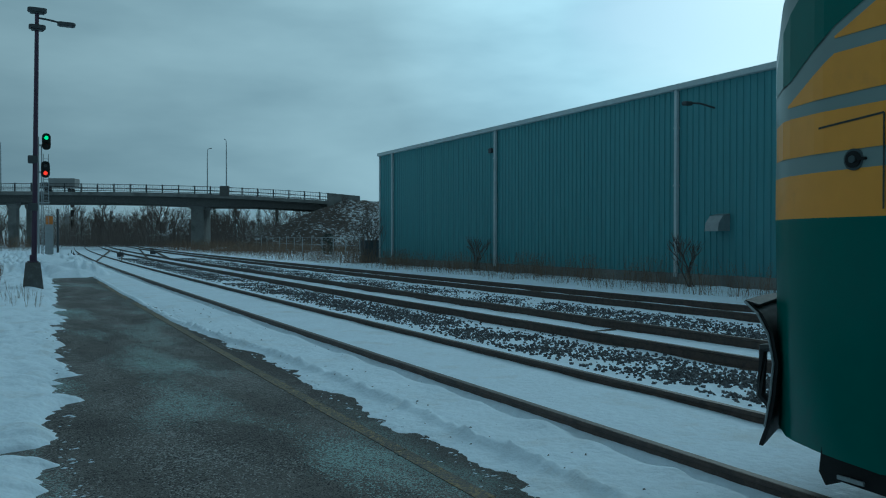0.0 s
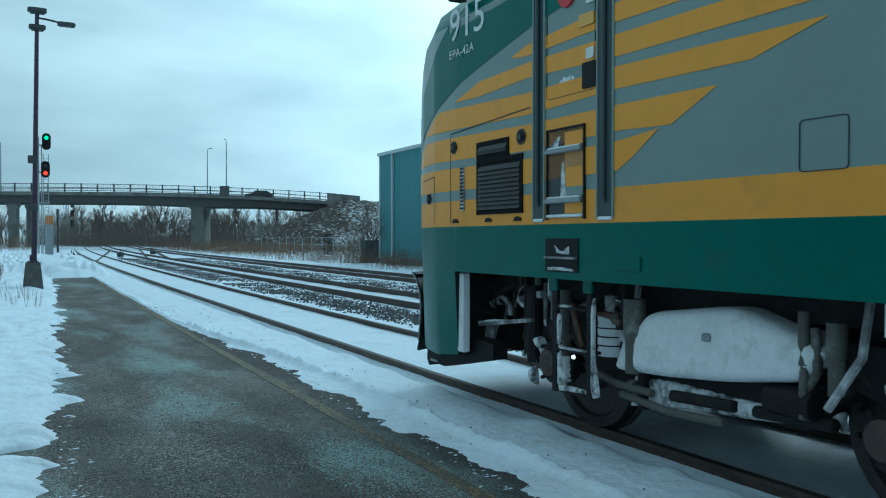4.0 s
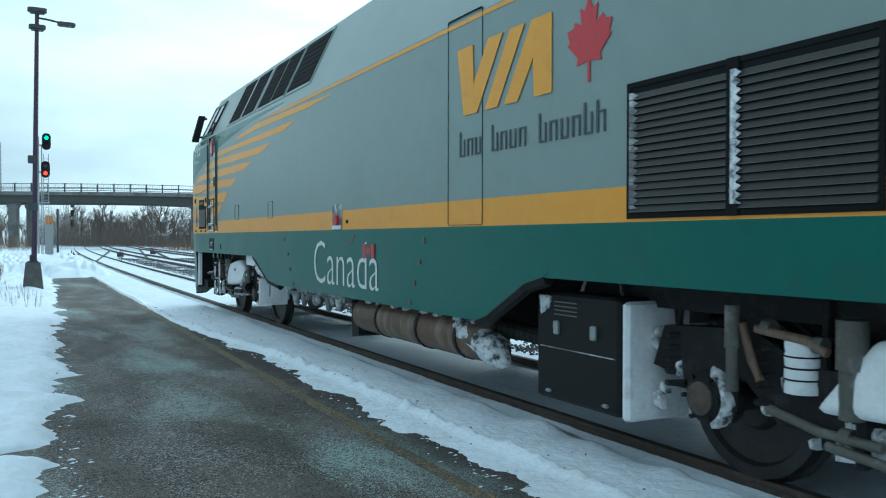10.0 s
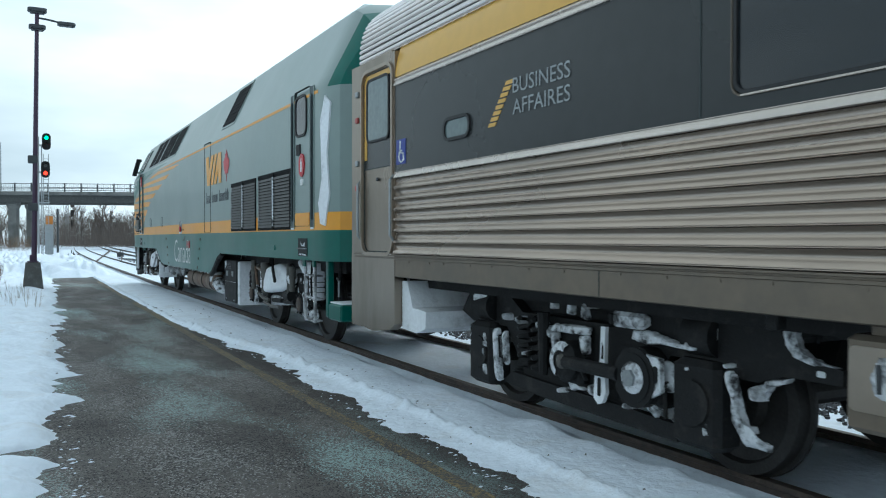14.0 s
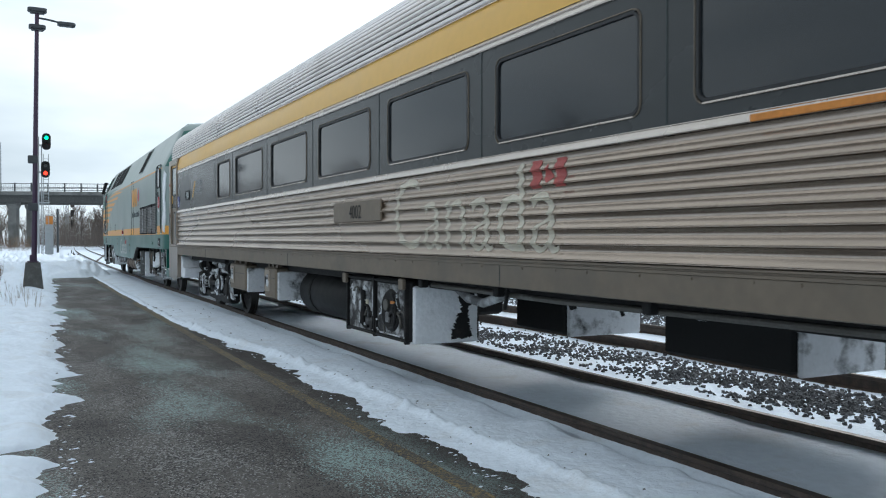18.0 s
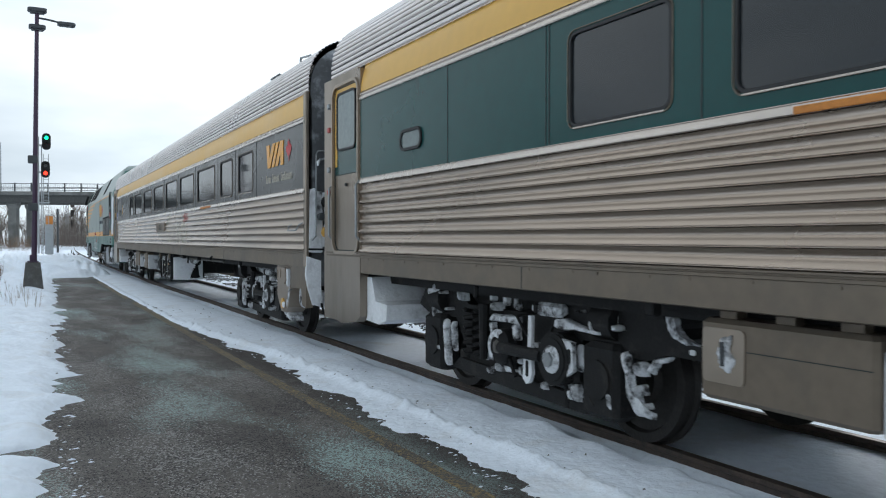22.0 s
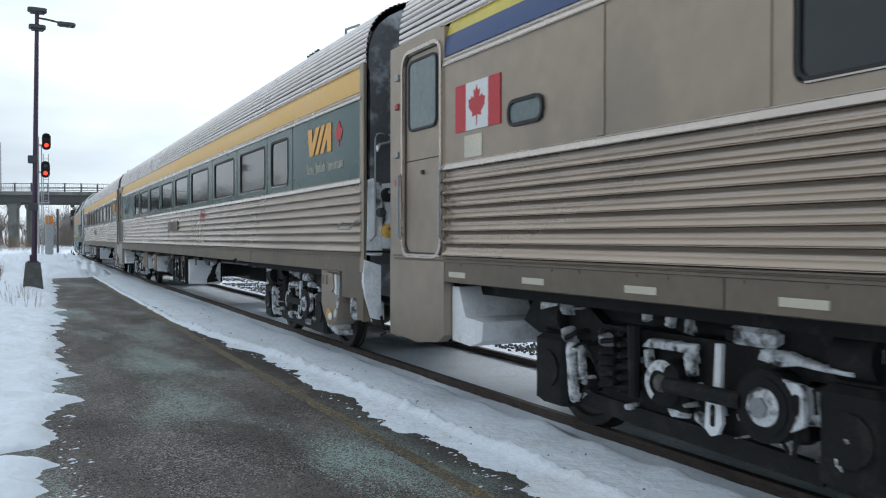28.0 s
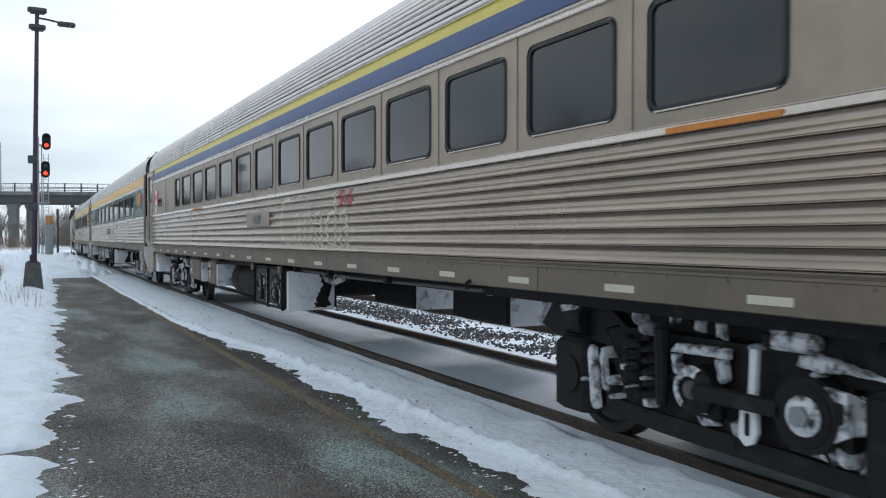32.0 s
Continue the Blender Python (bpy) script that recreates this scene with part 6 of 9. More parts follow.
Solid().use(DAMPER).prism([(ly(-5.75), 1.42), (ly(-5.9), 1.41), (ly(-6.02), 1.46), (ly(-6.05), 1.52), (ly(-6.02), 1.53), (ly(-5.95), 1.48), (ly(-5.85), 1.45)], "x", -1.495, -1.504).made("splash", loco, "grey splash of spilt fuel")
for o in (-5.0, -5.9, -6.2, -6.6, -6.9, -7.3, -7.6, -8.0, -8.3):
    rime([(ly(o), 0.74), (ly(o - 0.1), 0.71), (ly(o - 0.24), 0.75), (ly(o - 0.2), 0.8), (ly(o - 0.05), 0.8)], -1.2, -1.345, loco, RND, "snow along the top of the reservoir")
lip = [(-2.85 - 0.03 * k, 0.73 + 0.05 * wob(0, k * 0.03, 9.0, 2.4) + 0.03 * RND.random() + 0.05 * smooth(8, 0, k)) for k in range(90)]
drip = Solid().use(UNDER_GREY).prism([(ly(o), z) for o, z in lip] + [(ly(lip[-1][0]), 0.86), (ly(-3.1), 0.88), (ly(-2.85), 0.92)], "x", -1.34, -1.42).made("ice_fringe", loco, "fringe of dirty grey ice below the skirt")
for o, z, q in ((-3.16, 0.6, 0.03), (-3.42, 0.67, 0.05), (-3.56, 0.55, 0.055), (-3.9, 0.56, 0.045), (-4.12, 0.66, 0.04), (-4.4, 0.6, 0.055), (-4.5, 0.63, 0.035), (-4.9, 0.57, 0.05), (-5.03, 0.64, 0.04), (-5.3, 0.6, 0.06)):
    Solid().use(UNDER_GREY).tube([(-1.4, ly(o), 0.75), (-1.4, ly(o) + 0.01, (z + 0.75) / 2), (-1.395, ly(o) + 0.004, z + 0.02), (-1.395, ly(o) + 0.006, z)], [q, q * 0.85, q * 0.75, q * 0.4], 9).made("icicle", drip, "stubby dirty icicle", smooth=50)
lettering("wordmark", "Canada", 0.52, WHITE, loco, Matrix.Translation((-1.506, ly(-4.64), 0.92)) @ NEAR, "white lettering on the green skirt", 2.1, weight=-0.012)


def maple_flag(parent, y0, y1, z0, z1, x, red, white, name="flag"):
    """Two red bars and a white field with a red leaf; y0 is nearer the front."""
    f = Solid().use(white)
    w = y0 - y1
    f.box(x - 0.004, x + 0.004, y1 + w * 0.25, y0 - w * 0.25, z0, z1)
    f = f.made(name, parent, "red and white maple leaf flag")
    for a, c in ((y0 - w * 0.25, y0), (y1, y1 + w * 0.25)):
        Solid().use(red).box(x - 0.005, x + 0.004, a, c, z0, z1).made("red_bar", f)
    leaf(f, (y0 + y1) / 2, (z0 + z1) / 2, (z1 - z0) * 0.42, x - 0.006, red)
    return f


LEAF = ((0, 1), (0.18, 0.68), (0.4, 0.78), (0.32, 0.35), (0.62, 0.5), (0.7, 0.36), (1.0, 0.32), (0.88, 0.05), (0.98, -0.02), (0.5, -0.38), (0.56, -0.56), (0.06, -0.5), (0.06, -1))


def leaf(parent, y, z, s, x, mat):
    pts = [(y + a * s * 0.85, z + c * s) for a, c in LEAF] + [(y - a * s * 0.85, z + c * s) for a, c in reversed(LEAF[1:])]
    b = Solid().use(mat)
    b.prism(pts, "x", x, x + 0.003)
    return b.made("maple_leaf", parent, "red maple leaf")


def slant_logo(parent, y0, y1, z0, z1, x, mat):
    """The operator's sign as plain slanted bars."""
    w = y0 - y1
    for pts in (((0.08, 0), (0.24, 0), (0.53, 1), (0.37, 1), (0.2, 0.42), (0.19, 1), (0.0, 1)),
                ((0.33, 0), (0.47, 0), (0.75, 1), (0.6, 1)),
                ((0.54, 0), (0.68, 0), (0.83, 0.5), (0.84, 0), (1.0, 0), (1.0, 1), (0.82, 1))):
        b = Solid().use(mat)
        b.prism([(y0 - w * a, z0 + (z1 - z0) * q) for a, q in pts], "x", x, x - 0.004)
        b.made("logo_bar", parent, "slanted yellow logo shape")


def bars(parent, y0, y1, z0, z1, x, mat, words, rnd):
    """A brand line as a row of plain upright strokes."""
    total = sum(words) + len(words) - 1
    y, st = y0, (y0 - y1) / total
    for n in words:
        b = Solid().use(mat)
        for k in range(n):
            top = z1 if k == 0 else z0 + (z1 - z0) * (0.68 if rnd.random() > 0.25 else 1.0)
            b.box(x - 0.003, x, y - st * 0.28, y - st * 0.1, z0, top)
            b.box(x - 0.003, x, y - st * 0.8, y - st * 0.66, z0, z0 + (z1 - z0) * 0.68)
            b.box(x - 0.003, x, y - st * 0.66, y - st * 0.28, z0 + (z1 - z0) * (0.6 if k % 2 else 0.0), z0 + (z1 - z0) * (0.68 if k % 2 else 0.08))
            y -= st
        y -= st
        tagged(b.made("brand_line", parent, "row of plain strokes in place of the brand line"), kind="stuff")


slant_logo(loco, ly(-8.46), ly(-9.85), 2.49, 3.05, -1.506, LOCO_YELLOW)
leaf(loco, ly(-10.27), 2.77, 0.28, -1.508, RED)
bars(loco, ly(-8.48), ly(-10.47), 2.15, 2.36, -1.506, LETTER_GREY, (3, 4, 6), RND)
maple_flag(loco, ly(-6.3), ly(-6.62), 1.26, 1.41, -1.508, RED, LOCO_GREEN, "wordmark_flag")
for a, c, z0, z1 in ((-13.45, -13.15, 1.3, 1.37), (0.75, 0.98, 1.27, 1.36)):
    Solid().use(LOCO_GREEN).box(-1.512, -1.5, ly(a), ly(c), z0, z1, 0.005).made("skirt_plate", loco)


# slanted roof side: louvred windows, cab window, mirrors
def roof_patch(name, o0, o1, f0, f1, mat, label, off=0.012, parent=None):
    """A panel on the slope between the side and the roof; f runs from its foot to its top."""
    lo, hi = (1.42, 3.47), (1.02, 4.32)
    b = Solid().use(mat)
    pt = lambda o, f, d: (-(lo[0] + (hi[0] - lo[0]) * f) - d * 0.87, ly(o), lo[1] + (hi[1] - lo[1]) * f + d * 0.49)
    b.loft([[pt(o0, f0, -0.01), pt(o1, f0, -0.01), pt(o1, f1, -0.01), pt(o0, f1, -0.01)], [pt(o0, f0, off), pt(o1, f0, off), pt(o1, f1, off), pt(o0, f1, off)]])
    return b.made(name, parent or loco, label)


for o0, o1, white in ((0.5, -0.28, True), (-0.45, -1.22, True), (-1.5, -2.2, False), (-2.27, -2.95, False), (-3.12, -4.15, False), (-9.5, -10.45, False)):
    if white:
        f = roof_patch("louvre_frame", o0 + 0.13, o1 - 0.13, 0.03, 0.93, STEEL_GREY, "riveted pale louvre frame", 0.012)
    else:
        f = roof_patch("louvre_frame", o0 + 0.04, o1 - 0.04, 0.02, 0.96, LOCO_GREY, "grey louvre frame", 0.012)
    g = roof_patch("roof_louvre", o0, o1, 0.07, 0.9, LOUVRE, "dark slanted louvre window", 0.018, f)
    for k in range(8):
        roof_patch("louvre_blade", o0 - 0.02, o1 + 0.02, 0.1 + 0.1 * k, 0.12 + 0.1 * k, LOUVRE, "", 0.023, f)
w = roof_patch("cab_window", 2.92, 2.02, 0.1, 0.78, GLASS, "cab side window", 0.014)
for a in ((2.97, 2.92, 0.05, 0.84), (2.02, 1.97, 0.05, 0.84), (2.97, 1.97, 0.05, 0.1), (2.97, 1.97, 0.78, 0.84), (2.5, 2.45, 0.1, 0.78)):
    roof_patch("window_frame", *a, LOCO_GREEN if a[0] > 2.6 else BLACK, "", 0.024, w)
mr = Solid().use(BLACK)
mr.loft([[(x + dx, ly(o), z) for x, o in ((-1.58, 2.97), (-1.47, 2.97), (-1.44, 3.03), (-1.47, 3.09), (-1.58, 3.09))] for z, dx in ((3.46, 0.0), (3.49, -0.01), (3.97, 0.12), (4.0, 0.13))])
mr.tube([(-1.3, ly(2.95), 3.95), (-1.42, ly(3.02), 3.9)], 0.02, 6)
mr.tube([(-1.4, ly(2.95), 3.56), (-1.52, ly(3.02), 3.56)], 0.02, 6)
mr.made("mirror", loco, "black cab side mirror")
ws = Solid().use(GLASS)
for sgn in (-1, 1):
    ws.poly([(sgn * 0.08, ly(3.5) + 0.03, 3.62), (sgn * 0.86, ly(3.4) + 0.03, 3.62), (sgn * 0.62, ly(2.83) + 0.03, 4.2), (sgn * 0.08, ly(2.83) + 0.03, 4.23)])
ws.made("windscreen", loco, "dark cab windscreen")
for o in (-5.5, -7.2, -9.0, -12.0, -13.6):
    b = Solid().use(LOCO_GREY).box(-0.7, 0.7, ly(o) - 0.5, ly(o) + 0.5, 4.5, 4.58, 0.04)
    b.made("roof_hatch", loco, "low roof hatch")

# skirt over the fuel tank, tank ends, reservoirs and boxes
for sgn in (-1, 1):
    sk = Solid().use(LOCO_GREEN)
    q = [(ly(-1.5), 1.235), (ly(-1.55), 1.2), (ly(-1.95), 1.05), (ly(-2.45), 0.85), (ly(-3.0), 0.8), (ly(-8.75), 0.8), (ly(-8.95), 0.86), (ly(-9.5), 1.14), (ly(-9.75), 1.2), (ly(-9.8), 1.235)]
    sk.prism(q, "x", sgn * 1.44, sgn * 1.503)
    sk.made("tank_skirt", loco, "deep green skirt over the fuel tank")
    for e in (q[1:5], q[5:-1]):
        Solid().use(UNDER).tube([(sgn * 1.46, a, z0 - 0.02) for a, z0 in e], 0.05, 6).made("skirt_edge", loco, "grimy snow-spattered skirt edge")
    rs = Solid().use(TANK)
    y0, y1 = ly(-5.65), ly(-8.55)
    rs.tube([(sgn * 1.2, y0, 0.6), (sgn * 1.2, y0 - 0.06, 0.6), (sgn * 1.2, y1 + 0.06, 0.6), (sgn * 1.2, y1, 0.6)], [0.12, 0.2, 0.2, 0.12], 18)
    rs = rs.made("air_reservoir", loco, "long rusty brown air reservoir", smooth=40)
    for f in (0.25, 0.6, 0.88):
        y = y0 + (y1 - y0) * f
        Solid().use(UNDER).tube([(sgn * 1.2, y - 0.025, 0.6), (sgn * 1.2, y + 0.025, 0.6)], 0.21, 18).made("strap", rs)
    Solid().use(UNDER).prism([(y0 + 0.12, 0.32), (y0 - 0.1, 0.36), (y0 - 0.05, 0.72), (y0 + 0.14, 0.74)], "x", sgn * 1.0, sgn * 1.34).made("bracket", rs)
    Solid().use(RIME).tube([(sgn * 1.26, y1 + 0.75, 0.68), (sgn * 1.28, y1 + 0.3, 0.66), (sgn * 1.25, y1 - 0.15, 0.52), (sgn * 1.2, y1 - 0.2, 0.4)], [0.05, 0.13, 0.14, 0.05], 9).made("snow", rs, "snow stuck to the reservoir", smooth=60)
    bx = Solid().use(BLACK).box(min(sgn * 0.75, sgn * 1.36), max(sgn * 0.75, sgn * 1.36), ly(-10.4), ly(-9.45), 0.3, 1.08, 0.02)
    bx = bx.made("battery_box", loco, "black equipment box")
    for o, z in ((-9.72, 0.83), (-10.15, 0.83), (-9.62, 0.36), (-10.28, 0.36)):
        lt = Solid().use(STEEL_GREY).box(min(sgn * 1.355, sgn * 1.385), max(sgn * 1.355, sgn * 1.385), ly(o) - 0.03, ly(o) + 0.03, z - (0.05 if z > 0.5 else 0.012), z + (0.05 if z > 0.5 else 0.012), 0.008)
        lt.made("latch", bx, "frosted steel latch")
    for k in range(4):
        Solid().use(UNDER_GREY).box(min(sgn * 1.355, sgn * 1.365), max(sgn * 1.355, sgn * 1.365), ly(-9.95), ly(-9.68), 0.92 + 0.03 * k, 0.928 + 0.03 * k).made("vent_slit", bx)
    Solid().use(UNDER_GREY).box(min(sgn * 1.355, sgn * 1.362), max(sgn * 1.355, sgn * 1.362), ly(-10.36), ly(-9.5), 0.675, 0.683).made("lid_joint", bx)
    rime([(ly(-9.5), 0.9), (ly(-9.62), 0.96), (ly(-9.66), 1.06), (ly(-9.48), 1.06)], sgn * 1.34, sgn * 1.372, bx, RND, "snow on the corner of the box")
    hz = Solid().use(UNDER)
    hz.tube([(sgn * 1.15, ly(-8.62) - 0.045 * k, 0.72 - 0.002 * k) for k in range(19)], [0.075 if k % 2 else 0.06 for k in range(19)], 12)
    hz.made("bellows_hose", loco, "dark ribbed hose between reservoir and box")
    Solid().use(SNOW_CAKE).box(min(sgn * 0.8, sgn * 1.34), max(sgn * 0.8, sgn * 1.34), ly(-10.47), ly(-10.4), 0.28, 1.06, 0.02).made("snow_face", bx, "end face plastered with snow")
    X = lambda p, q: (min(sgn * p, sgn * q), max(sgn * p, sgn * q))
    mf = Solid().use(SNOW_CAKE).box(*X(1.0, 1.46), ly(-1.8), ly(-1.765), 0.42, 0.84, 0.012)
    mf.made("mud_flap", loco, "square flap plastered with snow")
    rime([(ly(-1.45), 1.02), (ly(-1.7), 0.9), (ly(-2.1), 0.86), (ly(-2.0), 0.94), (ly(-1.6), 1.06)], sgn * 1.38, sgn * 1.47, loco, RND)
    bb = Solid().use(BLACK).box(*X(0.9, 1.18), ly(-1.5), ly(-0.86), 0.46, 0.98, 0.02)
    bb = bb.made("valve_cabinet", loco, "open black cabinet of brake valves")
    for o in (-1.49, -0.88):
        Solid().use(UNDER).box(*X(1.16, 1.26), ly(o) - 0.02, ly(o) + 0.02, 0.44, 0.99, 0.006).made("upright", bb)
    for z in (0.45, 0.97):
        Solid().use(UNDER).box(*X(1.16, 1.26), ly(-1.5), ly(-0.87), z - 0.02, z + 0.02, 0.006).made("shelf", bb)
    for k, o in enumerate((-1.0, -1.12, -1.24, -1.38)):
        Solid().use(DAMPER).tube([(sgn * 1.2, ly(o), 0.52), (sgn * 1.2, ly(o), 0.92)], 0.045, 10).made("valve", bb, "grimy cylindrical valve", smooth=40)
        Solid().use(SNOW_CAKE).box(*X(1.15, 1.25), ly(o) - 0.05, ly(o) + 0.05, 0.47, 0.485 + 0.01 * (k % 2), 0.005).made("snow", bb, "snow on the cabinet floor")
    for o, z, mt in ((-1.0, 0.8, TAPE), (-1.0, 0.74, FADED_RED), (-1.21, 0.93, OLD_YELLOW), (-1.21, 0.8, OLD_YELLOW), (-1.02, 0.58, TAPE)):
        Solid().use(mt).box(*X(1.262, 1.268), ly(o) - 0.05, ly(o) + 0.05, z - 0.02, z + 0.02).made("label_plate", bb, "small weathered label")
    gp = Solid().use(SNOW_CAKE).prism([(ly(-0.75), 1.19), (ly(-0.75), 1.03), (ly(-1.2), 1.02), (ly(-1.4), 1.08), (ly(-1.5), 1.19)], "x", sgn * 1.34, sgn * 1.4)
    gp.made("splash_plate", loco, "frosted plate below the sill")
    # ladders below the doors
    for o in (1.56, -14.77):
        ld = Solid().use(UNDER if o > 0 else UNDER_GREY).box(*X(1.38, 1.41), ly(o + 0.19), ly(o + 0.25), 0.38, 1.25, 0.006)
        ld.box(*X(1.38, 1.41), ly(o - 0.21), ly(o - 0.15), 0.38, 1.25, 0.006)
        for z in (0.4, 0.69, 0.985):
            ld.box(*X(1.28, 1.408), ly(o - 0.15), ly(o + 0.19), z - 0.012, z + 0.008)
        for e in (0.22, -0.18):
            ld.use(LOCO_GREEN).box(*X(1.4, 1.425), ly(o + e) - 0.05, ly(o + e) + 0.05, 1.1, 1.24, 0.006)
        ld = ld.made("ladder", loco, "dark steel ladder below the door")
        g = o - 1.56
        for q in ([(1.75, 0.94), (1.72, 0.91), (1.735, 0.74), (1.68, 0.71), (1.75, 0.71)], [(1.75, 0.66), (1.72, 0.63), (1.69, 0.54), (1.60, 0.48), (1.65, 0.45), (1.75, 0.43)],
                  [(1.36, 1.07), (1.335, 1.07), (1.335, 0.66), (1.28, 0.42), (1.36, 0.39)], [(1.75, 1.005), (1.65, 1.0), (1.56, 0.995), (1.65, 0.985), (1.75, 0.98)],
                  [(1.75, 0.71), (1.42, 0.71), (1.42, 0.695), (1.69, 0.69), (1.75, 0.69)], [(1.75, 0.43), (1.68, 0.44), (1.41, 0.44), (1.41, 0.415), (1.64, 0.4), (1.75, 0.39)]):
            if o > 0 or len(q) == 5 and q[0][0] > 1.4:
                rime([(ly(e + g), z) for e, z in q], sgn * 1.385, sgn * 1.413, ld, RND, "thin rim of rime on the ladder", ragged=0.003)
        sb = Solid().use(BLACK).box(*X(1.47, 1.508), ly(o) - 0.19, ly(o) + 0.19, 1.24, 1.47)
        sb = sb.made("step_box", ld, "black recessed step")
        rime([(ly(o) + 0.18, 1.25), (ly(o) - 0.17, 1.25), (ly(o) - 0.12, 1.265), (ly(o) + 0.02, 1.275), (ly(o) + 0.17, 1.27)], sgn * 1.5, sgn * 1.515, ld, RND, ragged=0.004)
        rime([(ly(o) - 0.1, 1.36), (ly(o) + 0.06, 1.37), (ly(o) + 0.09, 1.43), (ly(o) + 0.05, 1.39), (ly(o) - 0.06, 1.38), (ly(o) - 0.1, 1.42)], sgn * 1.5, sgn * 1.513, ld, RND, ragged=0.004)
        Solid().use(UNDER_GREY).box(*X(1.5, 1.53), ly(o) - 0.18, ly(o) + 0.18, 1.33, 1.345).made("step_tread", ld, "steel step tread")
        Solid().use(HEAD_LAMP).tube([(sgn * 1.3, ly(o + 0.13), 0.63), (sgn * 1.315, ly(o + 0.13), 0.625)], 0.014, 8).made("step_lamp", ld, "small lit step lamp")
    # behind the pilot
    Solid().use(UNDER_GREY).prism([(ly(3.2), 0.7), (ly(2.3), 0.82), (ly(2.3), 0.85), (ly(3.2), 0.74)], "x", sgn * 1.2, sgn * 1.26).made("pilot_stay", loco, "frosted stay behind the pilot")
    for q, x, m in (([(3.23, 0.68), (2.94, 0.75), (3.05, 0.54), (3.22, 0.49)], 1.19, UNDER_GREY), ([(3.27, 0.5), (3.15, 0.48), (2.83, 0.54), (2.99, 0.47), (3.18, 0.43)], 1.14, UNDER_GREY),
                    ([(2.5, 1.12), (2.44, 1.12), (2.44, 0.55), (2.5, 0.55)], 1.2, UNDER)):
        Solid().use(m).prism([(ly(e), z) for e, z in q], "x", sgn * (x - 0.03), sgn * x).made("bracket", loco, "grimy frosted bracket behind the pilot")
    for q, x in (([(3.4, 0.72), (2.89, 0.79), (2.7, 0.8), (3.02, 0.755), (3.3, 0.69)], 1.265), ([(2.54, 1.09), (2.52, 1.09), (2.57, 0.97), (2.5, 0.95), (2.5, 0.9), (2.6, 0.95)], 1.22),
                 ([(2.34, 0.7), (2.22, 0.71), (2.14, 0.64), (2.13, 0.5), (2.19, 0.45), (2.17, 0.58), (2.23, 0.65), (2.3, 0.67)], 1.25), ([(2.1, 1.2), (2.07, 1.2), (2.08, 1.0), (2.11, 1.0)], 1.25),
                 ([(1.22, 0.8), (1.17, 0.68), (1.28, 0.62), (1.3, 0.65)], 1.25), ([(1.33, 1.065), (1.18, 1.05), (1.19, 1.035), (1.31, 1.05)], 1.25), ([(2.33, 1.08), (2.27, 1.06), (2.29, 1.0), (2.31, 1.03)], 1.22)):
        rime([(ly(e), z) for e, z in q], sgn * (x - 0.05), sgn * x, loco, RND, "thin clinging snow", ragged=0.005)
    Solid().use(UNDER_GREY).tube([(sgn * 1.1, ly(3.3), 0.84), (sgn * 1.12, ly(3.09), 0.91), (sgn * 1.12, ly(2.95), 0.975), (sgn * 1.1, ly(2.87), 0.91), (sgn * 1.1, ly(2.87), 0.82)], [0.03, 0.032, 0.03, 0.028, 0.022], 8).made("air_hose", loco, "frosted ribbed air hose", smooth=50)
    for k in range(7):
        e, z = 3.3 - 0.055 * k, 0.835 + 0.017 * k
        Solid().use(RIME if k % 2 else UNDER).tube([(sgn * 1.115, ly(e), z + 0.01), (sgn * 1.118, ly(e - 0.018), z + 0.017)], 0.037, 10).made("hose_rib", loco, "ridge of the air hose")
    # pipework between the pilot and the first wheel
    pr = random.Random(91)
    for k in range(34):
        e, z, x = pr.uniform(1.9, 3.15), pr.uniform(0.8, 1.15), pr.uniform(0.85, 1.2)
        w = pr.choice((0.008, 0.012, 0.018, 0.03))
        if k % 3 == 0:
            pts = [(e, z), (e + pr.uniform(0.1, 0.4), z + pr.uniform(-0.06, 0.06)), (e + pr.uniform(0.4, 0.6), z + pr.uniform(-0.15, 0.1))]
        else:
            pts = [(e, 1.18), (e + pr.uniform(-0.03, 0.03), z), (e + pr.uniform(-0.1, 0.1), z - pr.uniform(0.03, 0.2))]
        pts = [(min(c, 3.2), min(max(h, 0.62), 1.18)) for c, h in pts]
        Solid().use((UNDER, DAMPER, UNDER_GREY, UNDER, TANK)[k % 5]).tube([(sgn * x, ly(c), h) for c, h in pts], w, 7).made("air_pipe", loco, "thin grimy air pipe", smooth=50)
    for e, z0, z1, w, m in ((2.19, 0.85, 1.13, 0.02, DAMPER), (2.06, 0.86, 1.04, 0.04, UNDER_GREY), (2.35, 0.89, 1.04, 0.025, DAMPER), (1.38, 0.93, 1.08, 0.06, UNDER_GREY), (1.26, 0.86, 0.97, 0.06, UNDER)):
        Solid().use(m).tube([(sgn * 1.2, ly(e), z0), (sgn * 1.2, ly(e), z1)], w, 10).made("valve", loco, "grimy cylindrical valve", smooth=40)
    Solid().use(UNDER).tube([(sgn * 1.2, ly(2.35), 0.5), (sgn * 1.2, ly(2.35), 1.1)], 0.06, 10).made("sand_pipe", loco)
tk = Solid().use(UNDER).box(-1.1, 1.1, ly(-8.8), ly(-4.9), 0.6, 1.18, 0.08)
tk.box(-1.1, 1.1, ly(-15.3), ly(3.1), 1.02, 1.19)
tk.made("fuel_tank", loco, "dark fuel tank and frame")
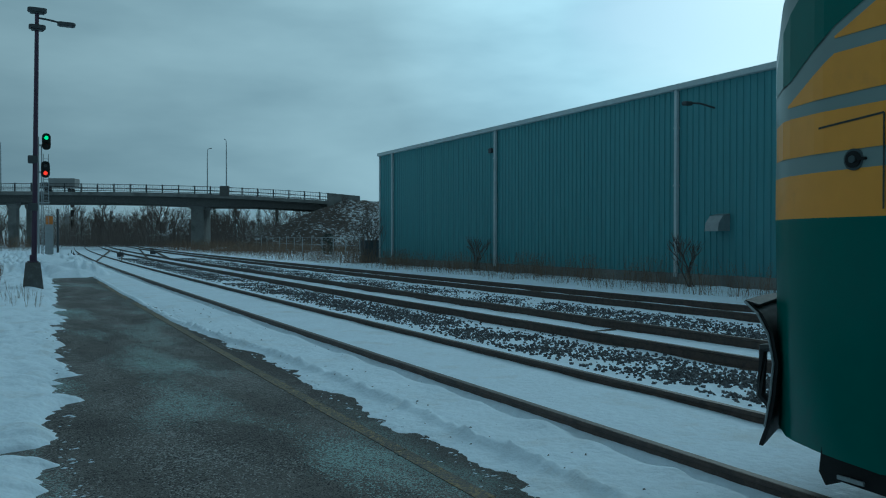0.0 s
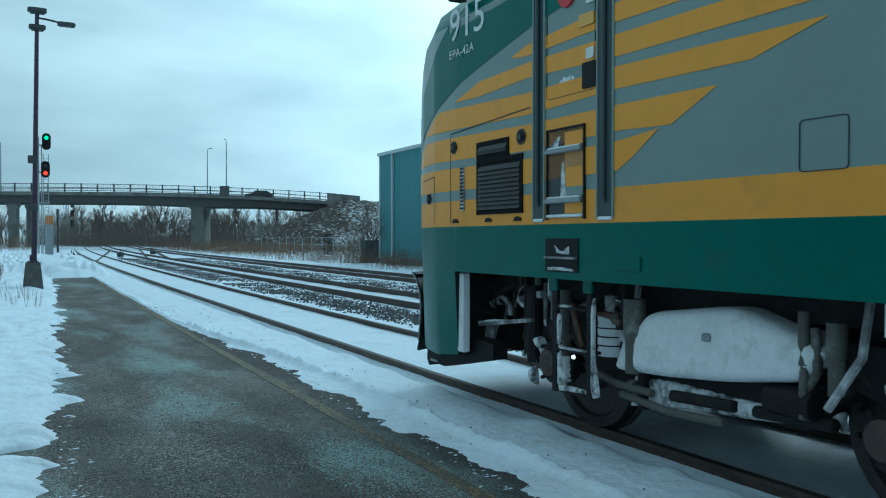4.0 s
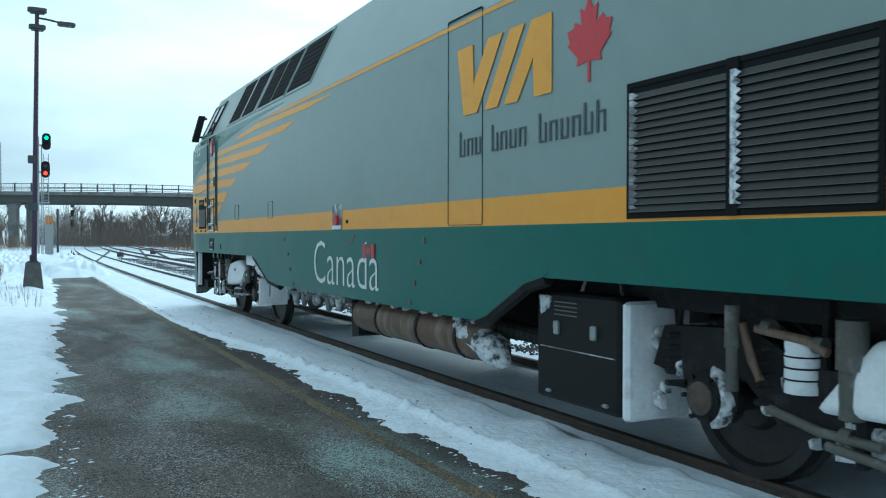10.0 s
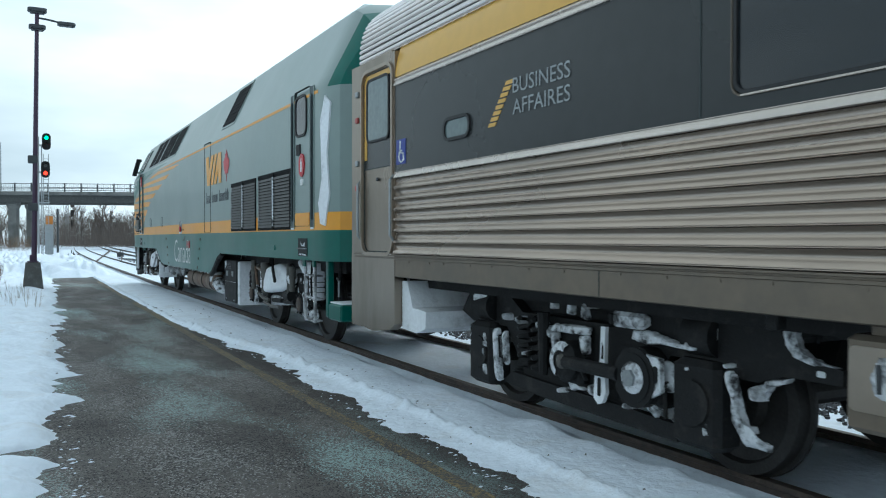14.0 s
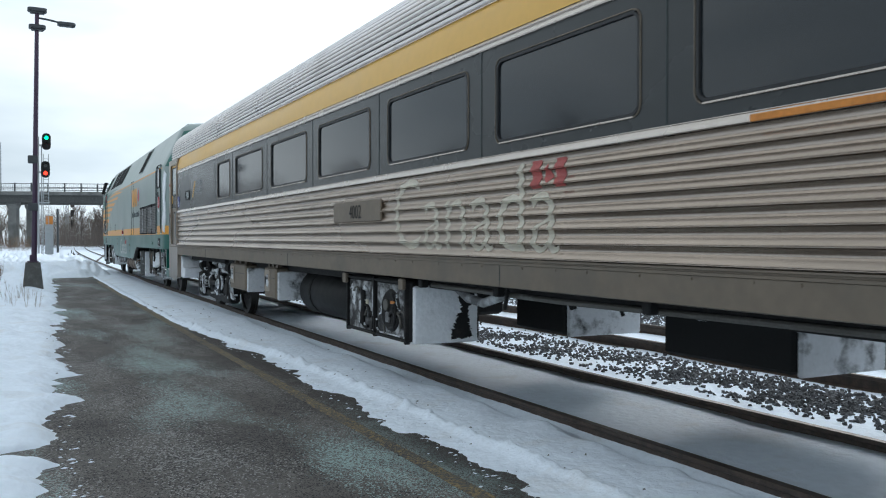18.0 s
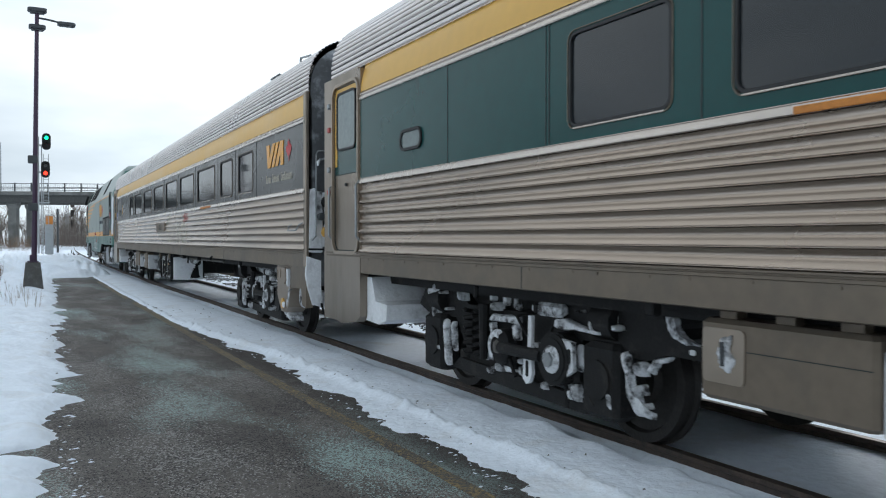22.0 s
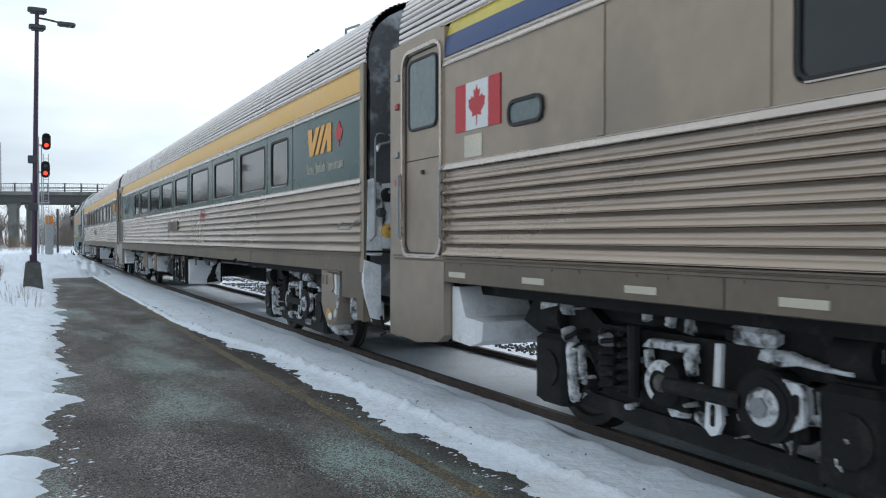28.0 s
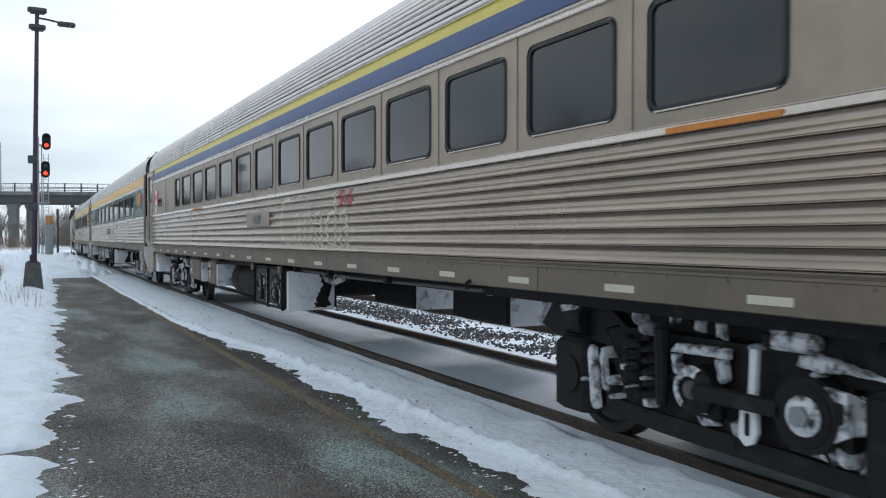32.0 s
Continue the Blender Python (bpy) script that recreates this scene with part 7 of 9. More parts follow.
for i in range(40):
    o = RND.uniform(-15.2, 3.0)
    if -9.5 < o < -2.6:
        continue
    x = RND.uniform(0.9, 1.36)
    d, z = RND.uniform(-0.4, 0.4), RND.uniform(0.55, 0.95)
    fr = Solid().use(UNDER_GREY if i % 4 == 0 else UNDER)
    fr.tube([(-x, ly(o), 1.18), (-x - 0.02, ly(o) + d * 0.15, (1.18 + z) / 2), (-x + RND.uniform(-0.1, 0.1), ly(o) + d, z)], RND.uniform(0.01, 0.026), 7)
    fr.made("brake_pipe", loco, "grimy brake pipe under the frame")

# front plough, coupler and rear end
PILOT = -15.46       # the post of the rear end step
PLOUGH = ((0.34, 0.1), (0.45, 0.055), (0.62, 0.02), (0.8, 0.0), (0.95, 0.035), (1.06, 0.11), (1.12, 0.2))      # height and reach of the curved blade
pw = Solid().use(BLACK)
cols = [(-1.22, 4.36), (-0.8, 4.62), (0.0, 4.95), (0.8, 4.62), (1.22, 4.36)]
pw.loft([[(x, ly(o + d), z) for z, d in PLOUGH] + [(x, ly(o + d - 0.03), z) for z, d in reversed(PLOUGH)] for x, o in cols])
pw = pw.made("snow_plough", loco, "curved black steel pilot plough", smooth=40)
lp2 = Solid().use(UNDER).loft([[(x, ly(o + 0.2), 1.118) for x, o in cols] + [(x, ly(o + 0.1), 1.1) for x, o in reversed(cols)], [(x, ly(o + 0.2), 1.128) for x, o in cols] + [(x, ly(o + 0.1), 1.11) for x, o in reversed(cols)]])
lp2.made("plough_lip", pw, "bare worn lip of the plough")
for sgn in (-1, 1):
    Solid().use(STEEL_GREY).tube([(sgn * 1.225, ly(4.36 + d), z) for z, d in PLOUGH[1:]], 0.007, 6).made("edge_bar", pw, "worn bright edge of the blade")
    b = Solid().use(BLACK)
    b.prism([(ly(3.98), 0.33), (ly(3.94), 0.27), (ly(3.88), 0.31), (ly(3.62), 0.3), (ly(2.75), 0.47), (ly(2.75), 0.6), (ly(3.1), 0.62), (ly(3.96), 0.5)], "x", sgn * 1.2, sgn * 1.34)
    b.made("rail_guard", pw, "black lower edge of the pilot")
    Solid().use(STEEL_GREY).box(min(sgn * 1.355, sgn * 1.365), max(sgn * 1.355, sgn * 1.365), ly(3.72), ly(3.86), 0.325, 0.345).made("bracket", pw)
cp = Solid().use(UNDER).box(-0.13, 0.13, ly(4.6), ly(5.15), 0.76, 1.0, 0.04)
cp.box(-0.2, 0.16, ly(5.0), ly(5.25), 0.72, 1.04, 0.06)
cp.made("coupler", loco, "front knuckle coupler")
hs = Solid().use(RUBBER)
for x in (-0.75, -0.55, 0.55, 0.75):
    hs.tube([(x, ly(4.55), 0.85), (x, ly(4.85), 0.8), (x * 0.95, ly(4.9), 0.5), (x * 0.9, ly(4.75), 0.35)], 0.03, 7)
hs.made("brake_hose", loco, "hanging air hoses")
pi = Solid().use(SNOW_CAKE).box(-1.455, -1.38, ly(3.06), ly(3.16), 0.5, 1.18, 0.01)
pi.made("pilot_edge", loco, "snowy rear edge of the pilot")
for sgn in (-1, 1):
    X = lambda p, q: (min(sgn * p, sgn * q), max(sgn * p, sgn * q))
    rp = Solid().use(LOCO_GREEN)
    rp.box(*X(1.34, 1.42), ly(PILOT - 0.07), ly(PILOT + 0.02), 0.5, 1.2, 0.012)
    rp.box(*X(0.95, 1.42), ly(PILOT - 0.52), ly(PILOT - 0.07), 0.48, 0.68, 0.02)
    rp.box(*X(1.0, 1.08), ly(PILOT - 0.5), ly(PILOT - 0.4), 0.6, 1.2, 0.012)
    st = Solid().use(SNOW_CAKE).box(*X(1.0, 1.4), ly(PILOT - 0.5), ly(PILOT - 0.09), 0.68, 0.7, 0.01)
    st.made("snow", loco, "snow on the end step")
    Solid().use(STEEL_GREY).tube([(sgn * 1.3, ly(PILOT - 0.06), 0.98), (sgn * 1.3, ly(PILOT - 0.12), 0.94), (sgn * 1.3, ly(PILOT - 0.12), 0.75)], 0.012, 6).made("grab_rail", loco, "small frosted grab rail")
    for k, (x, m_) in enumerate(((1.0, RUBBER), (0.8, RUBBER), (0.62, UNDER_GREY))):
        Solid().use(m_).tube([(sgn * x, ly(-15.75), 1.02), (sgn * x, ly(-15.98), 0.9), (sgn * x, ly(-16.1), 0.62), (sgn * x * 0.96, ly(-16.25), 0.5)], 0.026, 7).made("cable", loco, "hanging cable behind the locomotive", smooth=50)
        Solid().use(RED if k == 1 else SNOW_CAKE).tube([(sgn * x, ly(-15.93), 0.94), (sgn * x, ly(-16.03), 0.8)], 0.042, 9).made("cable_plug", loco, "plug on a hanging cable")
    rp.made("rear_pilot", loco, "green rear pilot with end step")
sn = Solid().use(SNOW_CAKE)
q = [(-15.62, 1.62), (-15.7, 2.0), (-15.66, 2.5), (-15.72, 3.1), (-15.62, 3.2), (-15.5, 2.9), (-15.54, 2.2), (-15.45, 1.9), (-15.5, 1.65)]
sn.loft([[(-side_x(o, z, 0.0) + 0.01, ly(o), z) for o, z in q], [(-side_x(o, z, 0.0) - 0.02, ly(o), z) for o, z in q]])
sn.made("snow_streak", loco, "streak of snow down the rear corner", smooth=50)
gw = Solid().use(RUBBER).box(-0.5, 0.5, ly(-16.5), ly(-16.0), 1.25, 3.4, 0.05)
gw.box(-0.15, 0.15, ly(-16.55), ly(-15.9), 0.75, 1.0)
gw.made("gangway", loco, "black gangway and drawbar")
sets = bogie(loco, ly(0.73), 2.743, 0.508, True, RND) + bogie(loco, ly(-12.38), 2.743, 0.508, True, RND)
sp = Solid().use(SNOW_CAKE)
sp.tube([(-1.12, ly(-14.2), 0.62 + 0.026 * k) for k in range(17)], [0.108 - (0.012 if k % 4 == 3 else 0.0) for k in range(17)], 18)
sp = sp.made("rear_spring", loco, "ribbed spring thickly plastered with snow", smooth=50)
Solid().use(SNOW_CAKE).tube([(-1.1, ly(-14.3), 1.06), (-1.16, ly(-13.9), 1.05), (-1.16, ly(-13.6), 1.12)], [0.07, 0.1, 0.05], 12).made("snow", sp, "snow bridging the frame above the axle", smooth=50)
rime([(ly(-14.02), 0.46), (ly(-14.16), 0.48), (ly(-14.24), 0.4), (ly(-14.16), 0.35), (ly(-14.05), 0.38)], -1.1, -1.2, sp, RND, "lump of snow below the spring", ragged=0.01)
# shade between the coils, drawn as black rings round the spring
for z in (0.72, 0.79, 0.86):
    Solid().use(BLACK).tube([(-1.12, ly(-14.2), z), (-1.12, ly(-14.2), z + 0.009)], 0.1095, 18).made("coil_gap", sp, "dark gap between coils")
MOVING.append((loco, LOCO_O, sets))


# ---- coaches: y forward, 0 at the middle of the body ----
HL = 12.535


def strip_side(name, pts, parent, mat, y0=-HL, y1=HL, label="", both=True, smooth=0):
    """A long strip with the outline pts of (half width, z), on both sides."""
    for sgn in ((-1, 1) if both else (-1,)):
        b = Solid().use(mat)
        b.loft([[(sgn * x, y0, z) for x, z in pts], [(sgn * x, y1, z) for x, z in pts]], closed=False)
        o = b.made(name, parent, label, smooth=smooth)
    return o


FLUTE0, PITCH, FLUTES = 1.318, 0.1057, 7
# one corrugation, foot to head: a sharp lip, a thin groove, a face that looks up, a hollow that looks down
FLUTE = [(1.485, 0.0), (1.515, 0.0012), (1.52, 0.0035), (1.52, 0.0075), (1.517, 0.009), (1.503, 0.0098), (1.503, 0.0128), (1.515, 0.0136), (1.508, 0.026), (1.498, 0.04), (1.491, 0.05), (1.4875, 0.056), (1.486, 0.065), (1.489, 0.079), (1.495, 0.093), (1.501, 0.103), (1.485, 0.1057)]


def lay_on_flutes(ob):
    """Wraps a flat marking over the corrugations of the side."""
    m = ob.matrix_basis.copy()
    bm = bmesh.new()
    bm.from_mesh(ob.data)
    bm.transform(m)
    for k in range(FLUTES):
        for _, dz in FLUTE[:-1]:
            bmesh.ops.bisect_plane(bm, geom=bm.verts[:] + bm.edges[:] + bm.faces[:], plane_co=(0, 0, FLUTE0 + PITCH * k + dz), plane_no=(0, 0, 1))
    for v in bm.verts:
        f = (v.co.z - FLUTE0) % PITCH
        for (x0, z0), (x1, z1) in zip(FLUTE, FLUTE[1:]):
            if z0 - 1e-6 <= f <= z1 + 1e-6:
                v.co.x = -(x0 + (x1 - x0) * (f - z0) / (z1 - z0)) - 0.003
                break
    bm.transform(m.inverted())
    bm.to_mesh(ob.data)
    bm.free()


def coach(label, shift, band, band_label, upper, windows, number, num_mat, business, old, seed):
    rnd = random.Random(seed)
    c = empty("coach", label, "passenger coach", "coaches", at=(TRACK_X, 0, 0))
    # near-black box fills the body in place of its dim interior
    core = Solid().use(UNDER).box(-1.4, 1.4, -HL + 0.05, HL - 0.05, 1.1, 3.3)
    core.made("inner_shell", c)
    # dirty sill, fluted lower side, mouldings
    strip_side("side_sill", [(1.46, 1.085), (1.495, 1.095), (1.495, 1.262), (1.503, 1.267), (1.503, 1.284), (1.497, 1.287), (1.497, 1.296), (1.513, 1.299), (1.513, 1.311), (1.494, 1.318)], c, SILL_STEEL, label="dull road-stained side sill")
    for sgn in (-1, 1):
        for k in range(FLUTES):
            z = FLUTE0 + PITCH * k
            b = Solid().use(STAINLESS)
            pts = [(x, z + d) for x, d in FLUTE]
            b.loft([[(sgn * x, -HL, q) for x, q in pts], [(sgn * x, HL - 1.06, q) for x, q in pts]], closed=False)
            b.made("corrugation", c, smooth=50)
    strip_side("belt_moulding", [(1.494, 2.058), (1.516, 2.0605), (1.519, 2.066), (1.517, 2.074), (1.507, 2.092), (1.501, 2.106), (1.5, 2.112), (1.504, 2.116), (1.504, 2.121), (1.49, 2.125)], c, BRIGHT_STRIP, y1=HL - 1.06, label="bright belt moulding")
    strip_side("upper_moulding", [(1.485, 2.962), (1.513, 2.966), (1.515, 2.976), (1.508, 2.992), (1.499, 3.012), (1.497, 3.018), (1.507, 3.022), (1.505, 3.032), (1.494, 3.044), (1.485, 3.055)], c, BRIGHT_STRIP, y1=HL - 1.06, label="bright moulding over the windows")
    zz = [3.055] + [z for _, z in upper]
    for (m, z1), z0 in zip(upper, zz):
        f = lambda z: 1.49 - 0.06 * ((z - 3.055) / 0.3) ** 2
        strip_side("letterboard", [(f(z0 + (z1 - z0) * k / 4), z0 + (z1 - z0) * k / 4) for k in range(5)], c, m, y1=HL - 1.06, label="painted band above the windows", smooth=60)
    # ribbed roof
    arch = lambda a, e: (-1.432 * math.copysign(abs(math.cos(a)) ** 0.62, math.cos(a)) - e * math.cos(a), 3.357 + 0.79 * max(0.0, math.sin(a)) ** 0.66 + e * math.sin(a))
    rf = Solid()
    fine = [arch(math.pi * k / 1200, 0.0) for k in range(1201)]
    run = [0.0]
    for p, q in zip(fine, fine[1:]):
        run.append(run[-1] + math.hypot(q[0] - p[0], q[1] - p[1]))
    N = round(run[-1] / 0.058)
    ring, k = [], 0
    for i in range(N):
        for q, e, m in ((0.0, 0.0, 0), (0.2, 0.0, 1), (0.3, 0.012, 1), (0.52, 0.017, 1), (0.8, 0.015, 1), (0.97, 0.006, 1)):
            while run[k] < run[-1] * (i + q) / N:
                k += 1
            ring.append((*arch(math.pi * k / 1200, e), m))
    ring.append((*fine[-1], 0))
    rf.v += [(x, y, z) for y in (-HL, HL) for x, z, _ in ring]
    for j in range(len(ring) - 1):
        rf.use((ROOF_GROOVE, ROOF_STEEL)[ring[j][2]]).face(j, j + 1, len(ring) + j + 1, len(ring) + j)
    rf.made("roof", c, "ribbed stainless roof")
    Solid().use(ROOF_GROOVE).loft([[(*arch(math.pi * k / 40, -0.004),)[0:1] + (y,) + arch(math.pi * k / 40, -0.004)[1:] for k in range(41)] for y in (-HL + 0.01, HL - 0.01)], closed=False).made("roof_lining", c)
    strip_side("roof_gutter", [(1.428, 3.352), (1.447, 3.354), (1.447, 3.362), (1.43, 3.366)], c, BRIGHT_STRIP, label="thin bright gutter rail")
    # window band with real openings
    z0, z1, w0, w1 = 2.125, 2.962, 2.22, 2.85
    for sgn in (-1, 1):
        b = Solid().use(band)
        x = lambda a: (min(sgn * 1.455, sgn * a), max(sgn * 1.455, sgn * a))
        b.box(*x(1.495), -HL, HL - 1.06, z0 - 0.01, w0)
        b.box(*x(1.495), -HL, HL - 1.06, w1, z1 + 0.01)
        edges = [HL - 1.06] + [e for w in windows for e in w] + [-HL]
        for a, d in zip(edges[0::2], edges[1::2]):
            b.box(*x(1.495), d, a, w0, w1)
        b.made("window_band", c, band_label)
    for a, d in windows:
        for sgn in (-1, 1):
            g = Solid().use(GLASS).box(min(sgn * 1.45, sgn * 1.484), max(sgn * 1.45, sgn * 1.484), d - 0.02, a + 0.02, w0 - 0.02, w1 + 0.02)
            g = g.made("window", c, "dark tinted window with rounded corners")
            outline_ring("window_frame", d + 0.015, a - 0.015, w0 + 0.015, w1 - 0.015, 0.06, 0.02, RUBBER, g, x=sgn * 1.488, depth=0.012)
            outline_ring("window_trim", d - 0.012, a + 0.012, w0 - 0.012, w1 + 0.012, 0.075, 0.007, SILL_STEEL if not old else RUBBER, g, x=sgn * 1.493, depth=0.01)
            Solid().use(BRIGHT_STRIP).box(*sorted((sgn * 1.49, sgn * 1.507)), d + 0.05, a - 0.05, w0 - 0.017, w0 - 0.007).made("window_sill", g, "thin bright sill strip")
    # panel joints in the band
    for a, d in windows:
        for y in ((a + 0.24, d - 0.24) if not old else (a + 0.18,)):
            w = 0.006 if not old else 0.028
            if not old and y < d and any(abs(y - 0.3 - q) < 0.35 for q, _ in windows if q < d):
                continue
            Solid().use(STAINLESS_FLAT if old else SEAM).box(-1.4985 - (0.004 if old else 0), -1.49, y - w, y + w, z0, z1).made("panel_joint", c)
    if shift == C2:
        for y in (9.42, 7.92):
            Solid().use(SEAM).box(-1.4985, -1.49, y - 0.005, y + 0.005, z0, z1).made("panel_joint", c)
        for y, w in ((-5.74, 0.006), (-5.88, 0.006), (-6.5, 0.005), (-6.65, 0.009)):
            sp = Solid().use(STAINLESS_FLAT)
            sp.poly([(-1.519, y - w, 1.33), (-1.519, y + w, 1.33), (-1.519, y + w, 2.05), (-1.519, y - w, 2.05)])
            lay_on_flutes(sp.made("splice_strap", c, "stained vertical splice across the flutes"))
    # front vestibule with its door
    yf = HL
    d0, d1 = HL - 0.23, HL - 1.0
    for sgn in (-1, 1):
        ve = Solid().use(STAINLESS_FLAT if old else VESTIBULE)
        X = lambda a, e: (min(sgn * a, sgn * e), max(sgn * a, sgn * e))
        ve.box(*X(1.4, 1.497), d0, HL + 0.1, 0.52, 3.34)
        ve.box(*X(1.4, 1.497), HL - 1.07, d1, 1.27, 3.32)
        ve.box(*X(1.4, 1.497), d1, d0, 3.2, 3.34)
        ve.made("vestibule_frame", c, "stainless door surround")
    for sgn in (-1, 1):
        X = lambda a, e: (min(sgn * a, sgn * e), max(sgn * a, sgn * e))
        st = Solid().use(STAINLESS_FLAT if old else VESTIBULE)
        prof = [(HL + 0.1, 0.56), (HL + 0.1, 1.31), (HL - 1.07, 1.31), (HL - 1.07, 0.62), (HL - 0.95, 0.55), (HL - 0.5, 0.5)]
        st.prism(prof, "x", sgn * 1.4, sgn * 1.5)
        st.made("step_apron", c, "plain steel panel below the door")
        ps = Solid().use(SNOW_CAKE)
        pr = [(HL - 1.08, 0.58), (HL - 1.08, 1.05), (HL - 1.2, 1.05), (HL - 1.32, 0.8), (HL - 1.62, 0.78), (HL - 1.6, 0.62), (HL - 1.4, 0.56)]
        ps.prism(pr, "x", sgn * 0.75, sgn * 1.42)
        ps.made("step_well", c, "snow-plastered back of the step well")
        dr = Solid().use(STAINLESS_FLAT if old else VESTIBULE)
        dr.box(*X(1.42, 1.48), d1, d0, 1.31, 2.2)
        dr.use(STAINLESS_FLAT if old else band).box(*X(1.42, 1.478), d1, d0, 2.2, 3.2)
        dr = dr.made("vestibule_door", c, "entrance door with a frosted window")
        if not old:
            for q in ((d0 - 0.07, d0, 2.3, 3.2), (d1, d1 + 0.07, 2.3, 3.2), (d1, d0, 3.13, 3.2)):
                Solid().use(upper[-1][0]).box(*X(1.47, 1.484), *sorted(q[:2]), q[2], q[3]).made("door_border", dr, "yellow door border")
        outline_ring("door_frame", d1 - 0.005, d0 + 0.005, 1.325, 3.21, 0.12, 0.035, BRIGHT_STRIP if old else STAINLESS_FLAT, dr, x=sgn * 1.495, depth=0.022, label="rounded steel door frame")
        outline_ring("door_gap", d1 + 0.012, d0 - 0.012, 1.34, 3.19, 0.11, 0.012, SEAM, dr, x=sgn * 1.481, depth=0.004)
        Solid().use(SEAM).box(*X(1.478, 1.4835), d1 + 0.02, d0 - 0.02, 2.196, 2.206).made("door_joint", dr, "dark joint between the door halves")
        Solid().use(BRIGHT_STRIP).box(*X(1.48, 1.515), d1, d0, 1.3, 1.325, 0.006).made("threshold", dr, "bright worn threshold strip")
        g = Solid().use(GLASS_LIGHT)
        g.prism(rounded(d1 + 0.12, d0 - 0.1, 2.5, 3.12, 0.06), "x", sgn * 1.47, sgn * 1.486)
        g = g.made("door_window", dr, "pale frosted door window")
        outline_ring("gasket", d1 + 0.12, d0 - 0.1, 2.5, 3.12, 0.06, 0.025, RUBBER, g, x=sgn * 1.478, depth=0.016)
        for y in (d0 + 0.05, d1 - 0.05):
            h = Solid().use(STEEL_GREY).tube([(sgn * 1.5, y, 1.45), (sgn * 1.54, y, 1.5), (sgn * 1.54, y, 2.05), (sgn * 1.5, y, 2.1)], 0.014, 7)
            h.made("handrail", dr, "slim steel handrail")
        k = Solid().use(STEEL_DARK).box(*X(1.48, 1.505), (d0 + d1) / 2 - 0.02, (d0 + d1) / 2 + 0.02, 2.06, 2.1, 0.01)
        k.made("lock", dr)
    for z in (3.0, 2.72, 2.25, 1.98):
        Solid().use(FADED_RED if z in (2.72, 1.98) else STEEL_GREY).box(-1.52, -1.49, HL - 0.11, HL - 0.04, z, z + 0.065, 0.012).made("marker_lamp", c, "small lamp and latch beside the door")
    # oval vestibule window
    ov = Solid().use(GLASS_LIGHT).prism(rounded(HL - 2.58, HL - 2.16, 2.335, 2.485, 0.06), "x", -1.49, -1.5)
    ov = ov.made("small_window", c, "small rounded frosted window")
    outline_ring("gasket", HL - 2.58, HL - 2.16, 2.335, 2.485, 0.06, 0.028, RUBBER, ov, x=-1.494, depth=0.02)
    # ends and gangways
    for sgn in (-1, 1):
        e = Solid().use(END_GREY)
        ends = [(-1.4, 1.1), (1.4, 1.1), (1.4, 3.25)] + [(1.42 * math.copysign(abs(math.cos(a)) ** 0.7, math.cos(a)), 3.32 + 0.785 * max(0.0, math.sin(a)) ** 0.7) for a in [k * math.pi / 18 for k in range(19)]] + [(-1.4, 3.25)]
        e.prism(ends, "y", sgn * (HL - 0.06), sgn * (HL + 0.01))
        e.made("end_wall", c, "dark coach end wall")
        g = Solid().use(RUBBER)
        for k in range(4):
            y = sgn * (HL + 0.04 + 0.09 * k)
            g.box(-0.62, 0.62, y - 0.025, y + 0.025, 1.1, 3.55, 0.02)
        g.box(-0.56, 0.56, min(sgn * HL, sgn * (HL + 0.4)), max(sgn * HL, sgn * (HL + 0.4)), 1.14, 3.5)
        g.made("gangway", c, "black ribbed gangway")
        cp = Solid().use(UNDER).box(-0.15, 0.15, *sorted((sgn * (HL - 0.3), sgn * (HL + 0.42))), 0.74, 1.0, 0.03)
        cp.made("coupler", c)
    # rear end: frosted sockets, pipes, posts and the hanging cables
    E = -HL - 0.01
    W = lambda a, d: (E - d, E - a)
    s = Solid().use(SOOTY).box(-1.43, -1.27, *W(0, 0.05), 1.28, 2.08, 0.03).made("end_plate", c, "frosted plate on the end wall")
    rime_y = lambda pts, d: Solid().use(SNOW_CAKE).loft([[(x, E, z) for x, z in pts], [(x, E - d, z) for x, z in pts]])
    rime_y([(-1.49, 1.24), (-1.3, 1.18), (-1.29, 0.98), (-1.3, 0.85), (-1.29, 0.64), (-1.34, 0.6), (-1.41, 0.61), (-1.48, 0.85), (-1.5, 1.0)], 0.06).made("rime_patch", s, "thick frost on the corner below the sill")
    rime_y([(-1.44, 2.1), (-1.38, 2.12), (-1.37, 1.5), (-1.3, 1.46), (-1.28, 1.3), (-1.46, 1.29)], 0.055).made("rime_patch", s, "frost down the corner of the end wall")
    rime_y([(-1.3, 2.06), (-1.12, 2.08), (-1.11, 1.75), (-1.16, 1.66), (-1.13, 1.36), (-1.3, 1.36), (-1.26, 1.6), (-1.22, 1.68), (-1.25, 1.86)], 0.045).made("rime_patch", s, "frost round the sockets")
    rime_y([(-1.0, 2.02), (-0.84, 2.04), (-0.83, 1.9), (-0.9, 1.8), (-0.86, 1.5), (-0.9, 1.4), (-1.0, 1.42)], 0.045).made("rime_patch", s, "frost behind the jumper socket")
    Solid().use(END_GREY).prism([(-1.3, 1.19), (-1.155, 1.18), (-1.085, 1.06), (-1.16, 0.83), (-1.3, 0.86)], "y", E, E - 0.07).made("step_bracket", c, "grey frosted side bracket")
    Solid().use(STEEL_DARK).box(-1.15, -0.55, *W(0, 0.12), 1.06, 1.21, 0.015).made("junction_box", c, "dark junction box across the end")
    Solid().use(BLACK).tube([(-1.47, E - 0.08, 1.33), (-1.0, E - 0.08, 1.325)], 0.012, 7).made("cross_bar", c, "thin black cross bar")
